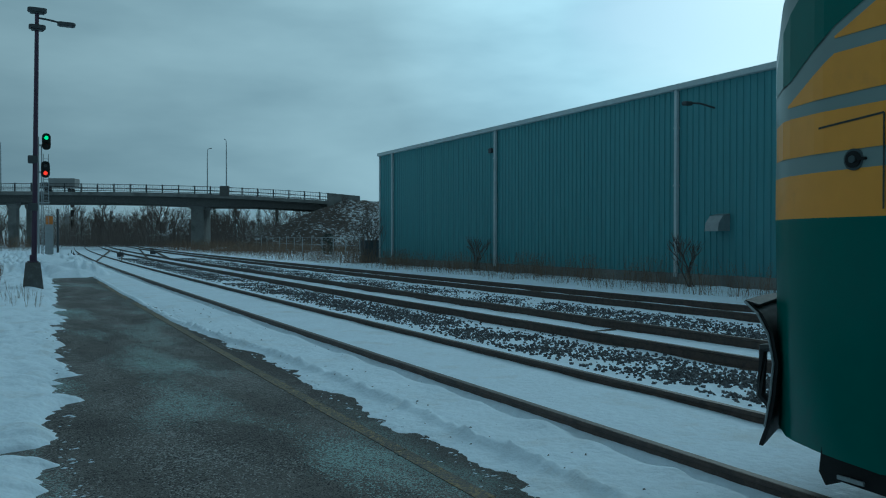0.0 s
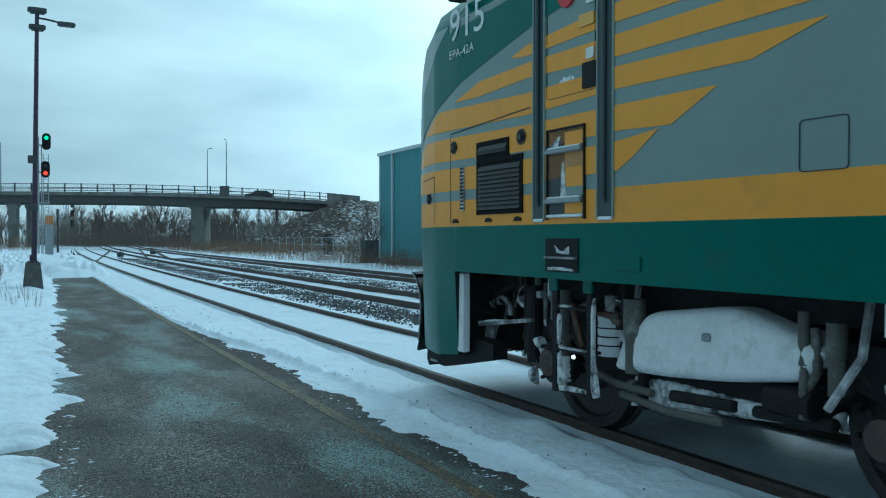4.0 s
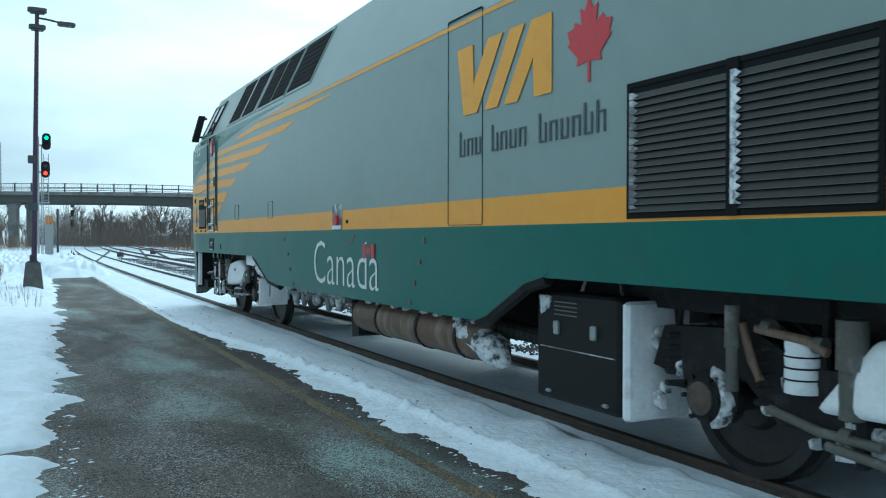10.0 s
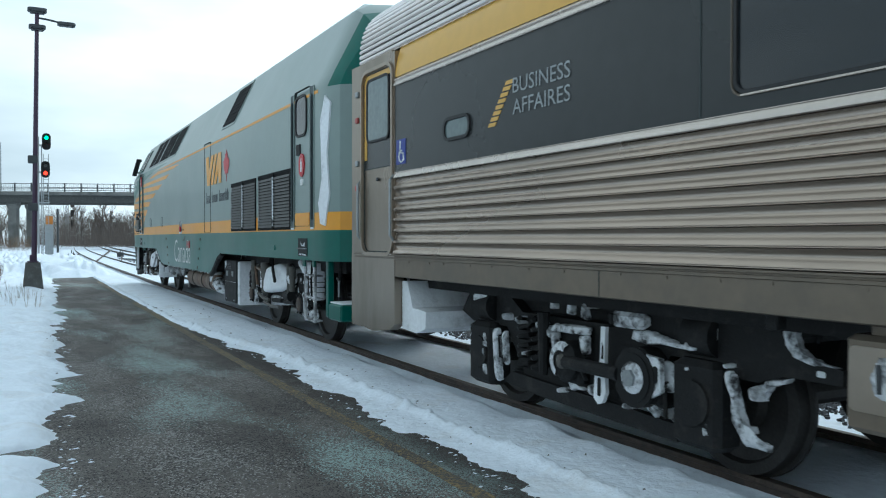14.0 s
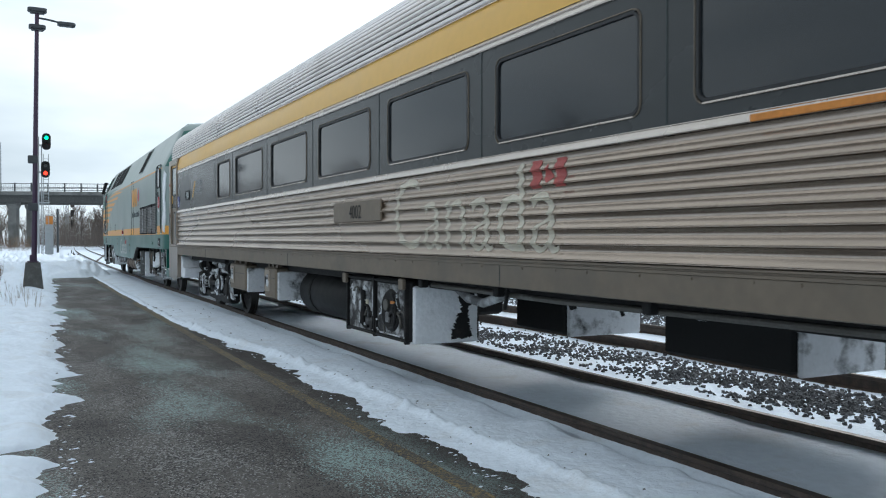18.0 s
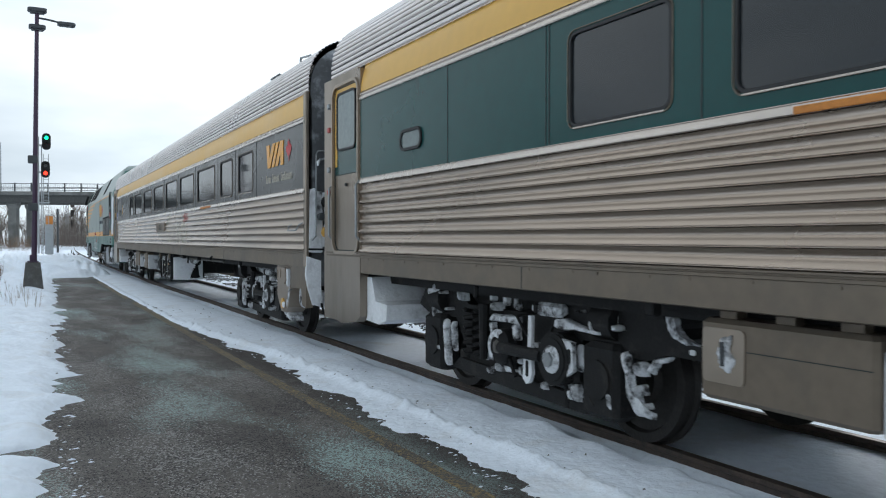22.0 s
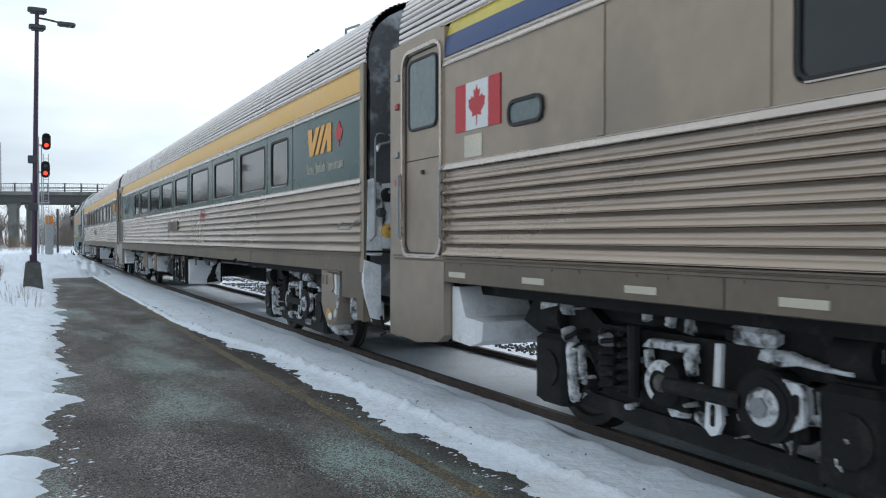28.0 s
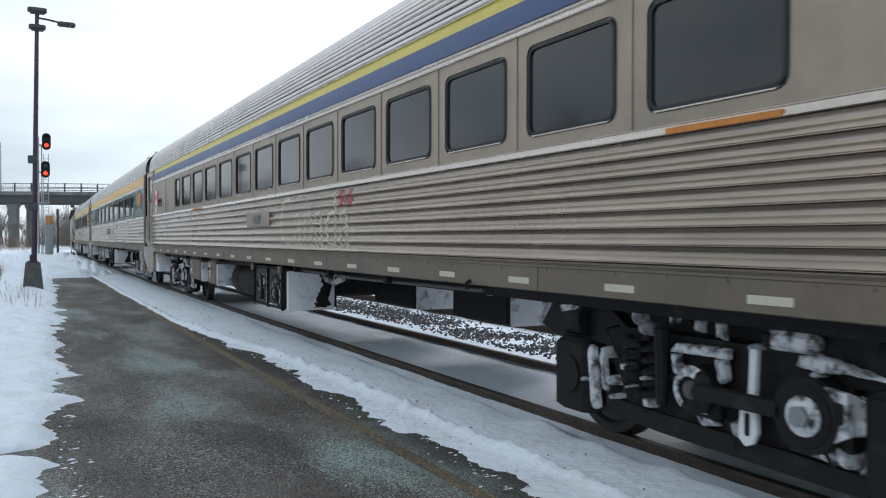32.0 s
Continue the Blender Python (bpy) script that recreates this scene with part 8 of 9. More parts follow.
    Solid().use(STEEL_GREY).tube([(-1.24, E - 0.02, 2.6), (-1.31, E - 0.07, 2.6), (-1.35, E - 0.07, 2.59), (-1.37, E - 0.07, 2.55), (-1.37, E - 0.07, 1.5), (-1.42, E - 0.05, 1.44)], 0.011, 7).made("drain_pipe", c, "thin frosted vertical pipe", smooth=50)
    Solid().use(STEEL_GREY).tube([(-1.18, E, 2.6), (-1.18, E - 0.06, 2.58), (-1.185, E - 0.07, 2.54), (-1.22, E - 0.07, 2.505), (-1.29, E - 0.07, 2.49), (-1.35, E - 0.07, 2.46)], 0.014, 7).made("drain_hook", c, "frosted hook at the head of the pipe", smooth=50)
    Solid().use(SNOW_CAKE).tube([(-1.32, E - 0.08, 2.495), (-1.345, E - 0.08, 2.45), (-1.35, E - 0.08, 2.4)], [0.012, 0.026, 0.006], 7).made("rime_patch", s, "clot of frost on the pipe hook", smooth=60)
    for x, w, m_ in ((-1.06, 0.026, SNOW_CAKE), (-0.74, 0.012, STEEL_GREY), (-0.665, 0.014, STEEL_GREY)):
        Solid().use(m_).box(x - w, x + w, *W(0.0, 0.09), 1.24, 3.5, 0.012).made("end_post", c, "frosted upright post beside the gangway")
    for x, z, r_, m_ in ((-1.225, 1.94, 0.075, BLACK), (-1.305, 1.75, 0.05, STEEL_DARK), (-1.222, 1.55, 0.075, COACH_YELLOW), (-0.915, 1.965, 0.08, SNOW_CAKE), (-0.97, 1.75, 0.05, STEEL_DARK), (-0.895, 1.54, 0.078, SIGN_BLUE)):
        k_ = Solid().use(m_).tube([(x, E, z), (x, E - 0.1, z), (x, E - 0.115, z)], [r_, r_, r_ * 0.75], 16).made("jumper_socket", c, "round cable socket on the end wall", smooth=40)
        if m_ in (BLACK, COACH_YELLOW, SIGN_BLUE):
            Solid().use(STEEL_GREY).tube([(x, E - 0.11, z + 0.02), (x, E - 0.13, z + 0.05)], 0.014, 7).made("latch", k_)
    for x, z, x2, z2 in ((-1.03, 0.98, -0.87, 0.47), (-0.88, 0.96, -0.66, 0.45), (-0.77, 0.84, -0.6, 0.42)):
        h_ = Solid().use(RUBBER).tube([(x + (x2 - x) * 0.35, E - 0.16, z - 0.12), (x2 - 0.02, E - 0.22, z2 + 0.08), (x2 + 0.05, E - 0.28, z2 - 0.06), (x2 + 0.22, E - 0.4, z2 + 0.1)], 0.024, 8).made("cable", c, "stiff black hanging cable", smooth=50)
        Solid().use(RED).tube([(x, E - 0.06, z + 0.07), (x + 0.04, E - 0.12, z - 0.06)], [0.03, 0.038], 10).made("cable_plug", h_, "red plug on a hanging cable", smooth=40)
        Solid().use(SNOW_CAKE).tube([(x + 0.03, E - 0.13, z - 0.06), (x + (x2 - x) * 0.5, E - 0.2, z - 0.26)], [0.034, 0.028], 9).made("rime_patch", h_, "sleeve of frost on the cable", smooth=40)
    Solid().use(UNDER).tube([(-1.3, E - 0.04, 0.66), (-1.26, E - 0.05, 0.5), (-1.24, E - 0.05, 0.44), (-1.3, E - 0.05, 0.42)], 0.016, 7).made("step_iron", c, "bent step iron under the corner", smooth=50)
    for x in (-1.0, 0.8):
        Solid().use(RUBBER).tube([(x, HL, 1.0), (x, HL + 0.25, 0.7), (x, HL + 0.3, 0.45), (x, HL + 0.45, 0.75)], 0.03, 6).made("cable", c, "hanging cable between the coaches")
    # bright rear corner post, grab iron
    rc = Solid().use(STAINLESS_FLAT).box(-1.503, -1.45, -HL - 0.05, -HL + 0.05, 1.1, 3.36, 0.012)
    rc.made("corner_post", c)
    gi = Solid().use(STEEL_GREY).tube([(-1.5, -HL + 0.55, 1.66), (-1.55, -HL + 0.56, 1.62), (-1.565, -HL + 0.55, 1.575), (-1.565, -HL + 0.17, 1.575), (-1.55, -HL + 0.08, 1.645), (-1.5, -HL + 0.07, 1.67)], 0.01, 7)
    gi.made("grab_iron", c, "horizontal grab iron")
    # roof fittings
    for y in (HL - 0.7, HL - 2.1, HL - 3.4, -HL + 0.9):
        v = Solid().use(ROOF_STEEL).prism([(-1.3, 3.5), (-1.36, 3.58), (-1.22, 3.82), (-1.05, 3.92), (-0.95, 3.85)], "y", y - 0.13, y + 0.13)
        v.made("roof_ladder_vent", c, "louvred roof vent")
    an = Solid().use(STEEL_GREY).tube([(-0.9, -HL + 1.6, 3.9), (-0.9, -HL + 1.62, 4.2), (-0.9, -HL + 2.1, 4.25), (-0.9, -HL + 2.15, 3.9)], 0.02, 6)
    an.made("roof_hoop", c, "small steel hoop on the roof")
    for k in range(5):
        Solid().use(STEEL_DARK).tube([(-0.9, -HL + 3.0 + 0.12 * k, 3.9), (-0.92, -HL + 2.96 + 0.12 * k, 4.12 + 0.04 * (k % 2)), (-0.98, -HL + 3.05 + 0.12 * k, 4.16)], 0.018, 6).made("roof_aerial", c, "spiky little roof aerial")
    # number plate and lettering
    n0, n1 = (HL - 11.74, HL - 13.08) if old else (HL - 11.87, HL - 13.28)
    pl = Solid().use(SILL_STEEL if not old else STAINLESS_FLAT).box(-1.525, -1.49, n1, n0, 1.648, 1.88, 0.01)
    pl = pl.made("number_plate", c, "flat steel fleet number panel")
    nw = 0.5 if old else 0.36
    lettering("fleet_number", number, 0.15, num_mat, pl, Matrix.Translation((-1.5275, (n0 + n1) / 2 + nw / 2, 1.685)) @ NEAR, "", nw, 0.002, 0.15 if old else 0.0)
    wm = lettering("wordmark", "Canada", 0.67, FADED_WHITE, c, Matrix.Translation((-1.5185, HL - 13.6, 1.365)) @ NEAR, "faded pale lettering across the flutes", 2.8, weight=-0.01)
    lay_on_flutes(wm)
    fl = Solid().use(FADED_RED)
    for a, e in ((16.06, 16.18), (16.36, 16.48)):
        fl.poly([(-1.519, HL - a, 1.83), (-1.519, HL - e, 1.83), (-1.519, HL - e, 2.03), (-1.519, HL - a, 2.03)])
    fl.poly([(-1.519, HL - 16.21, 1.9), (-1.519, HL - 16.27, 1.86), (-1.519, HL - 16.33, 1.9), (-1.519, HL - 16.27, 2.0)])
    lay_on_flutes(fl.made("wordmark_flag", c, "faded red flag mark"))
    mark = HL - 19.07 if shift == C1 else 4.83 if shift == C2 else -9.83
    o = Solid().use(ORANGE).box(-1.523, -1.5, mark, mark + (0.82 if shift == C3 else 0.97), 2.062, 2.1, 0.004)
    o.made("orange_mark", c, "orange strip on the belt moulding")
    if old:
        Solid().use(ORANGE).box(-1.523, -1.5, 4.53, 5.44, 2.062, 2.1, 0.004).made("orange_mark", c, "orange strip on the belt moulding")
    if not old:
        slant_logo(c, HL - 23.2, HL - 24.1, 2.5, 2.84, -1.499, LOCO_YELLOW)
        leaf(c, HL - 24.36, 2.68, 0.15, -1.501, RED)
        bars(c, HL - 23.18, HL - 24.5, 2.28, 2.4, -1.499, FADED_WHITE, (3, 4, 6), rnd)
    if business:
        a = Solid().use(COACH_YELLOW)
        for k in range(8):
            a.prism([(HL - 2.89 - 0.036 * k, 2.345 + 0.042 * k), (HL - 3.0 - 0.036 * k, 2.345 + 0.042 * k), (HL - 3.02 - 0.036 * k, 2.375 + 0.042 * k), (HL - 2.91 - 0.036 * k, 2.375 + 0.042 * k)], "x", -1.495, -1.5)
        a.made("striped_emblem", c, "yellow striped emblem")
        lettering("class_name", "BUSINESS", 0.115, STEEL_GREY, c, Matrix.Translation((-1.499, HL - 3.26, 2.56)) @ NEAR, "silver lettering", 0.73)
        lettering("class_name", "AFFAIRES", 0.115, STEEL_GREY, c, Matrix.Translation((-1.499, HL - 3.26, 2.4)) @ NEAR, "silver lettering", 0.73)
        s = Solid().use(SIGN_BLUE).box(-1.502, -1.49, HL - 1.33, HL - 1.12, 2.19, 2.43)
        s = s.made("access_sign", c, "blue sign with a white wheelchair symbol")
        q = Solid().use(WHITE)
        pts = [(HL - 1.24 + 0.055 * math.cos(a), 2.265 + 0.055 * math.sin(a)) for a in [radians(v) for v in range(-150, 111, 20)]]
        for (a, b_), (e, f) in zip(pts, pts[1:]):
            q.tube([(-1.503, a, b_), (-1.503, e, f)], 0.009, 4)
        q.tube([(-1.503, HL - 1.215, 2.38), (-1.503, HL - 1.22, 2.3), (-1.503, HL - 1.28, 2.295), (-1.503, HL - 1.3, 2.22)], 0.011, 4)
        q.tube([(-1.503, HL - 1.213, 2.4), (-1.5045, HL - 1.213, 2.4)], 0.02, 8)
        q.made("symbol", s)
    if old:
        maple_flag(c, HL - 1.29, HL - 2.02, 2.36, 2.75, -1.5, RED, WHITE)
        Solid().use(STAINLESS_FLAT).box(-1.506, -1.49, HL - 3.29, HL - 3.21, z0, z1, 0.004).made("panel_joint", c, "riveted joint cover between two panels")
        Solid().use(FADED_WHITE).box(-1.5, -1.49, HL - 1.73, HL - 1.44, 2.14, 2.32).made("notice", c, "pale paper notice")
    # reflective tape along the sill of the old coach
    if old:
        for k in range(20):
            y = HL - 1.305 - 1.165 * k
            Solid().use(TAPE).box(-1.499, -1.49, y - 0.143, y + 0.143, 1.137, 1.183).made("reflector", c, "pale reflective tape")
    rv = Solid().use(SILL_STEEL)
    for k in range(52):
        y = HL - 1.3 - 0.44 * k + rnd.uniform(-0.12, 0.12)
        w = rnd.choice((0.006, 0.009, 0.02))
        rv.box(-1.501, -1.49, y - w, y + w, 1.238, 1.254)
    tagged(rv.made("sill_rivets", c, "row of small rivets along the sill"), kind="stuff")
    for y in (HL - 4.3, HL - 9.9, HL - 15.6, HL - 20.2):
        Solid().use(SEAM).box(-1.4975, -1.49, y - 0.004, y + 0.004, 1.095, 1.26).made("sill_joint", c)
    Solid().use(UNDER).tube([(-1.495, HL - 19.2, 1.12), (-1.53, HL - 19.2, 1.1), (-1.53, HL - 19.2, 1.05)], 0.02, 7).made("jacking_hook", c, "small dark hook on the sill")
    # underfloor equipment: (from the front end, to, low, high, near x, far x, material)
    k1, k2 = ((6.07, 7.17), (8.05, 8.69)) if old else ((6.01, 7.1), (8.34, 8.95))
    f0, f1 = {C1: (12.05, 13.72), C2: (12.15, 13.86), C3: (11.84, 13.47)}[shift]
    far = (12.98, 13.93) if shift == C1 else (12.75, 14.25)
    gear = [(*k1, 0.58, 1.03, -1.4, -1.02, SILL_STEEL, "dull grey equipment case"), (*k2, 0.56, 1.03, -1.4, -0.7, SILL_STEEL, "dull grey battery case"),
            (f0, f1, 0.44, 1.06, -1.4, -0.6, UNDER, "open black equipment frame caked with ice"), (*far, 0.45, 1.06, 0.3, 1.35, BLACK, "black case on the far side"),
            (15.45, 16.85, 0.45, 1.06, 0.3, 1.35, BLACK, "black case on the far side")]
    Solid().use(UNDER).box(-0.45, 0.75, HL - 12.0, HL - 5.9, 0.5, 1.06, 0.04).made("centre_tank", c, "dark tank between the cases")
    tk = Solid().use(BLACK)
    t0, t1 = (8.8, 11.35) if old else (9.15, 11.9)
    ys = [HL - t0, HL - t0 - 0.04, HL - t0 - 0.15, HL - t1 + 0.15, HL - t1 + 0.04, HL - t1]
    tk.tube([(-0.8, y, 0.7) for y in ys], [0.16, 0.27, 0.33, 0.33, 0.27, 0.16], 22)
    tk = tk.made("water_tank", c, "long black cylindrical tank under the floor", smooth=35)
    for f in (t0 + 0.6, t1 - 0.6):
        Solid().use(UNDER).tube([(-0.8, HL - f - 0.03, 0.7), (-0.8, HL - f + 0.03, 0.7)], 0.34, 22).made("strap", tk)
    Solid().use(SNOW_CAKE).tube([(-0.8, HL - t1, 0.7), (-0.8, HL - t1 - 0.03, 0.7)], [0.22, 0.16], 16).made("snow_face", tk, "snow on the tank end")
    for k in range(3):
        Solid().use(DAMPER).tube([(-1.25 + 0.12 * k, -1.4, 1.02 - 0.02 * k), (-1.25 + 0.12 * k, -3.5, 1.0), (-1.22 + 0.12 * k, -6.4, 1.02)], 0.022, 8).made("pipe", c, "grimy pipe below the sill")
    for k in range(7):
        a = -1.6 - 0.75 * k
        rime([(a, 1.06), (a - 0.3, 1.06), (a - 0.35, 0.99), (a - 0.18, 0.96), (a - 0.05, 1.0)], -1.0, -1.15, c, rnd, "rime under the floor")
    for a, e, zl, zh, xa, xb, m, lab in gear:
        g = Solid().use(m).box(xa, xb, HL - e, HL - a, zl, zh, 0.025)
        g = g.made("equipment_case", c, lab)
        Solid().use(SNOW_CAKE if m is UNDER else SOOTY).box(xa + 0.03, xb - 0.05, HL - e - 0.05, HL - e, zl - 0.02, zh - 0.06, 0.03).made("snow_face", g, "end face plastered with snow")
        if m is UNDER:
            rim = [(0.4, 0.0), (0.54, 0.0), (0.66, 0.02), (0.62, 0.12), (0.6, 0.26), (0.66, 0.4), (0.7, 0.5), (0.56, 0.5), (0.5, 0.4), (0.53, 0.32), (0.47, 0.2), (0.42, 0.1)]
            rim = [(xa + 0.03 + u * (xb - xa) / 0.8, zl + 0.02 + v) for u, v in rim]
            soot = []
            for (u0, v0), (u1, v1) in zip(rim, rim[1:] + rim[:1]):
                n_ = max(1, int(math.hypot(u1 - u0, v1 - v0) / 0.012))
                soot += [(u0 + (u1 - u0) * i / n_ + rnd.gauss(0, 0.012), v0 + (v1 - v0) * i / n_ + rnd.gauss(0, 0.008)) for i in range(n_)]
            Solid().use(UNDER).prism(soot, "y", HL - e - 0.05, HL - e - 0.053).made("soot_patch", g, "black soot streak on the snowy end")
        if m is SILL_STEEL:
            lp = Solid().use(STAINLESS_FLAT).prism(rounded(HL - a - 0.33, HL - a - 0.03, zl + 0.1, zh - 0.05, 0.03), "x", xa - 0.008, xa)
            lp = lp.made("latch_plate", g, "dented steel latch plate")
            yc = HL - a - 0.2
            rime([(yc - 0.04, zl + 0.16), (yc + 0.03, zl + 0.18), (yc + 0.06, zl + 0.26), (yc + 0.02, zl + 0.36), (yc - 0.05, zl + 0.37), (yc - 0.03, zl + 0.28), (yc - 0.07, zl + 0.24)], xa, xa - 0.03, lp, rnd, "ice on the latch", ragged=0.006)
            Solid().use(STEEL_DARK).tube([(xa - 0.03, yc, zl + 0.2), (xa - 0.04, yc, zl + 0.33)], 0.012, 7).made("latch_handle", lp)
            Solid().use(SEAM).box(xa - 0.003, xa, HL - e + 0.02, HL - a - 0.34, zh - 0.165, zh - 0.16).made("panel_joint", g)
            for f in (0.15, 0.5, 0.85):
                Solid().use(SILL_STEEL).box(xa + 0.05, xa + 0.12, HL - a - (e - a) * f - 0.06, HL - a - (e - a) * f + 0.06, zh - 0.01, 1.07).made("hanger", g, "steel hanger of the case")
        if m is UNDER and lab[0] == "o":
            for f in (a + 0.02, e - 0.06):
                Solid().use(SILL_STEEL).box(xa - 0.075, xa - 0.03, HL - f - 0.055, HL - f + 0.045, zh - 0.1, 1.075, 0.01).made("hanger", g, "steel hanger of the frame")
            for k in range(3):
                y = HL - a - 0.03 - k * (e - a - 0.06) / 2
                Solid().use(UNDER).box(xa - 0.04, xa + 0.02, y - 0.014, y + 0.014, zl - 0.02, zh, 0.006).made("frame_bar", g, "black upright of the frame")
            for z in (zl + 0.01, zh - 0.03):
                Solid().use(UNDER).box(xa - 0.035, xa + 0.02, HL - e, HL - a, z - 0.012, z + 0.014, 0.006).made("frame_bar", g, "black rail of the frame")
            for k in range(2):
                pn = Solid().use(ICY_PALE if business else ICY_DARK).box(xa - 0.008, xa + 0.01, HL - a - 0.02 - (k + 1) * (e - a) / 2 + 0.05, HL - a - k * (e - a) / 2 - 0.05, zl + 0.03, zh - 0.06).made("inner_panel", g, "iced-over panel inside the frame")
                yc, zc = HL - a - (k + 0.5) * (e - a) / 2, (zl + zh) / 2 - 0.02
                hy, hz = (e - a) / 4 - 0.05, (zh - zl) / 2 - 0.06
                for q_ in range(9):
                    u, v, w_ = rnd.uniform(-0.8, 0.8) * hy, rnd.uniform(-0.8, 0.5) * hz, rnd.uniform(0.05, 0.14)
                    turn = rnd.uniform(0, 6.28)
                    bow = [(xa - 0.02, yc + max(-hy, min(hy, u + w_ * math.cos(turn + i * 0.42))), zc + max(-hz, min(hz, v + w_ * math.sin(turn + i * 0.42)))) for i in range(6)]
                    Solid().use((UNDER, RIME, DAMPER)[q_ % 3]).tube(bow, (0.018, 0.009, 0.013)[q_ % 3], 6).made("bent_pipe", pn, ("dark bent pipe", "bent pipe white with frost", "grimy bent pipe")[q_ % 3], smooth=60)
                ed = [(yc - hy, yc - hy + 0.012, zc - hz, zc + hz * 0.9), (yc - hy, yc + hy * 0.9, zc - hz - 0.004, zc - hz + 0.01)]
                for y0_, y1_, z0_, z1_ in ed[:1 + k]:
                    Solid().use(RIME).box(xa - 0.03, xa - 0.006, y0_, y1_, z0_, z1_, 0.004).made("frost_edge", pn, "frost along the frame")
                if k:
                    fan = [(0.23 * math.cos(i * 0.314), 0.22 * math.sin(i * 0.314)) for i in range(20)]
                    fh = Solid().use(UNDER)
                    fh.loft([[(xa - 0.008, yc + u, zc + v) for u, v in fan], [(xa - 0.03, yc + u * 0.92, zc + v * 0.92) for u, v in fan], [(xa - 0.014, yc + u * 0.7, zc + v * 0.7) for u, v in fan]])
                    fh = fh.made("fan_housing", pn, "dark round fan housing", smooth=40)
                    Solid().use(DAMPER).tube([(xa - 0.02, yc + 0.1, zc + 0.05), (xa - 0.035, yc + 0.1, zc + 0.05)], 0.06, 12).made("motor", fh, "grimy round motor")
                    Solid().use(ORANGE if business else DAMPER).box(xa - 0.037, xa - 0.02, yc - 0.12, yc - 0.03, zc + 0.07, zc + 0.1, 0.004).made("label_plate", fh, "small label")
                    Solid().use(UNDER_GREY).box(xa - 0.034, xa - 0.01, yc + 0.02, yc + 0.11, zc - 0.13, zc - 0.02, 0.02).made("frosted_box", fh, "small frosted box")
                    Solid().use(UNDER).tube([(xa - 0.03, yc - 0.14, zc + 0.08), (xa - 0.035, yc - 0.16, zc - 0.05), (xa - 0.03, yc - 0.1, zc - 0.17), (xa - 0.03, yc + 0.02, zc - 0.19)], 0.014, 7).made("pipe", fh, "thin dark pipe", smooth=50)
                else:
                    Solid().use(UNDER_GREY).tube([(xa + 0.06, yc + 0.02, zc - hz * 0.8), (xa + 0.06, yc + 0.02, zc + hz * 0.5)], 0.09, 14).made("drum", pn, "grey frosted upright drum", smooth=40)
                    Solid().use(RIME).tube([(xa - 0.025, yc - 0.1, zc + hz * 0.1), (xa - 0.03, yc - 0.11, zc + hz * 0.7), (xa - 0.03, yc - 0.16, zc + hz * 0.85), (xa - 0.03, yc - 0.2, zc + hz * 0.7)], 0.02, 7).made("bent_pipe", pn, "frosted elbow pipe", smooth=60)
                    if not old:
                        rime([(yc + 0.3, zc + 0.02), (yc + 0.2, zc - 0.02), (yc + 0.17, zc + 0.1), (yc + 0.12, zc + 0.2), (yc + 0.3, zc + 0.22)], xa - 0.006, xa - 0.014, pn, rnd, "sheet of frost on the panel", ragged=0.014)
                    Solid().use(UNDER).tube([(xa - 0.03, yc - 0.1, zc + 0.2), (xa - 0.03, yc - 0.12, zc), (xa - 0.03, yc - 0.08, zc - 0.2)], 0.03, 8).made("pipe", pn, "dark upright pipe", smooth=50)
                    Solid().use(TAPE).box(xa - 0.03, xa - 0.008, yc - 0.22, yc - 0.17, zc + 0.02, zc + 0.07, 0.006).made("label_plate", pn, "small pale label")
    Solid().use(UNDER_GREY).tube([(-1.0, HL - 13.95, 1.0), (-1.0, HL - 14.2, 0.9), (-0.98, HL - 14.45, 0.87), (-0.95, HL - 14.7, 0.94), (-0.9, HL - 15.0, 1.04)], 0.045, 9).made("duct_hose", c, "ribbed frosted hose under the floor", smooth=50)
    for f_ in (5.6, 14.0, 15.4, 17.2):
        Solid().use(UNDER).box(-1.42, -1.34, HL - f_ - 0.04, HL - f_ + 0.04, 1.0, 1.1, 0.01).made("sill_bracket", c, "steel bracket below the sill")
    pp = Solid().use(UNDER)
    for k in range(22):
        y, x = rnd.uniform(-HL + 1, HL - 2), -rnd.uniform(0.5, 1.36)
        pp.tube([(x, y, 1.06), (x, y + rnd.uniform(-0.1, 0.1), rnd.uniform(0.86, 0.98))], rnd.uniform(0.012, 0.03), 5)
    pp.box(-1.2, 1.2, -HL + 0.1, HL - 1.2, 0.98, 1.08)
    pp.made("underframe", c, "dark underframe with pipes")
    E = -HL
    rl = Solid().use(SILL_STEEL).prism([(E + 0.64, 1.1), (E + 0.63, 0.8), (E + 0.18, 0.81), (E + 0.14, 0.6), (E - 0.03, 0.57), (E - 0.03, 1.1)], "x", -1.4, -1.49)
    rl.made("rear_apron", c, "stepped steel panel behind the last wheels")
    rime([(E + 0.6, 0.62), (E + 0.2, 0.56), (E + 0.2, 0.76), (E + 0.5, 0.79)], -1.15, -1.3, c, rnd, "snow lodged in the gap of the apron")
    cv = Solid().use(STAINLESS_FLAT).prism([(E + 1.57, 1.08), (E + 0.89, 1.08), (E + 0.93, 0.7), (E + 1.02, 0.5), (E + 1.18, 0.42), (E + 1.36, 0.43), (E + 1.5, 0.56), (E + 1.57, 0.66)], "x", -1.15, -1.42)
    cv = cv.made("wheel_cover", c, "dented steel cover beside the last wheels")
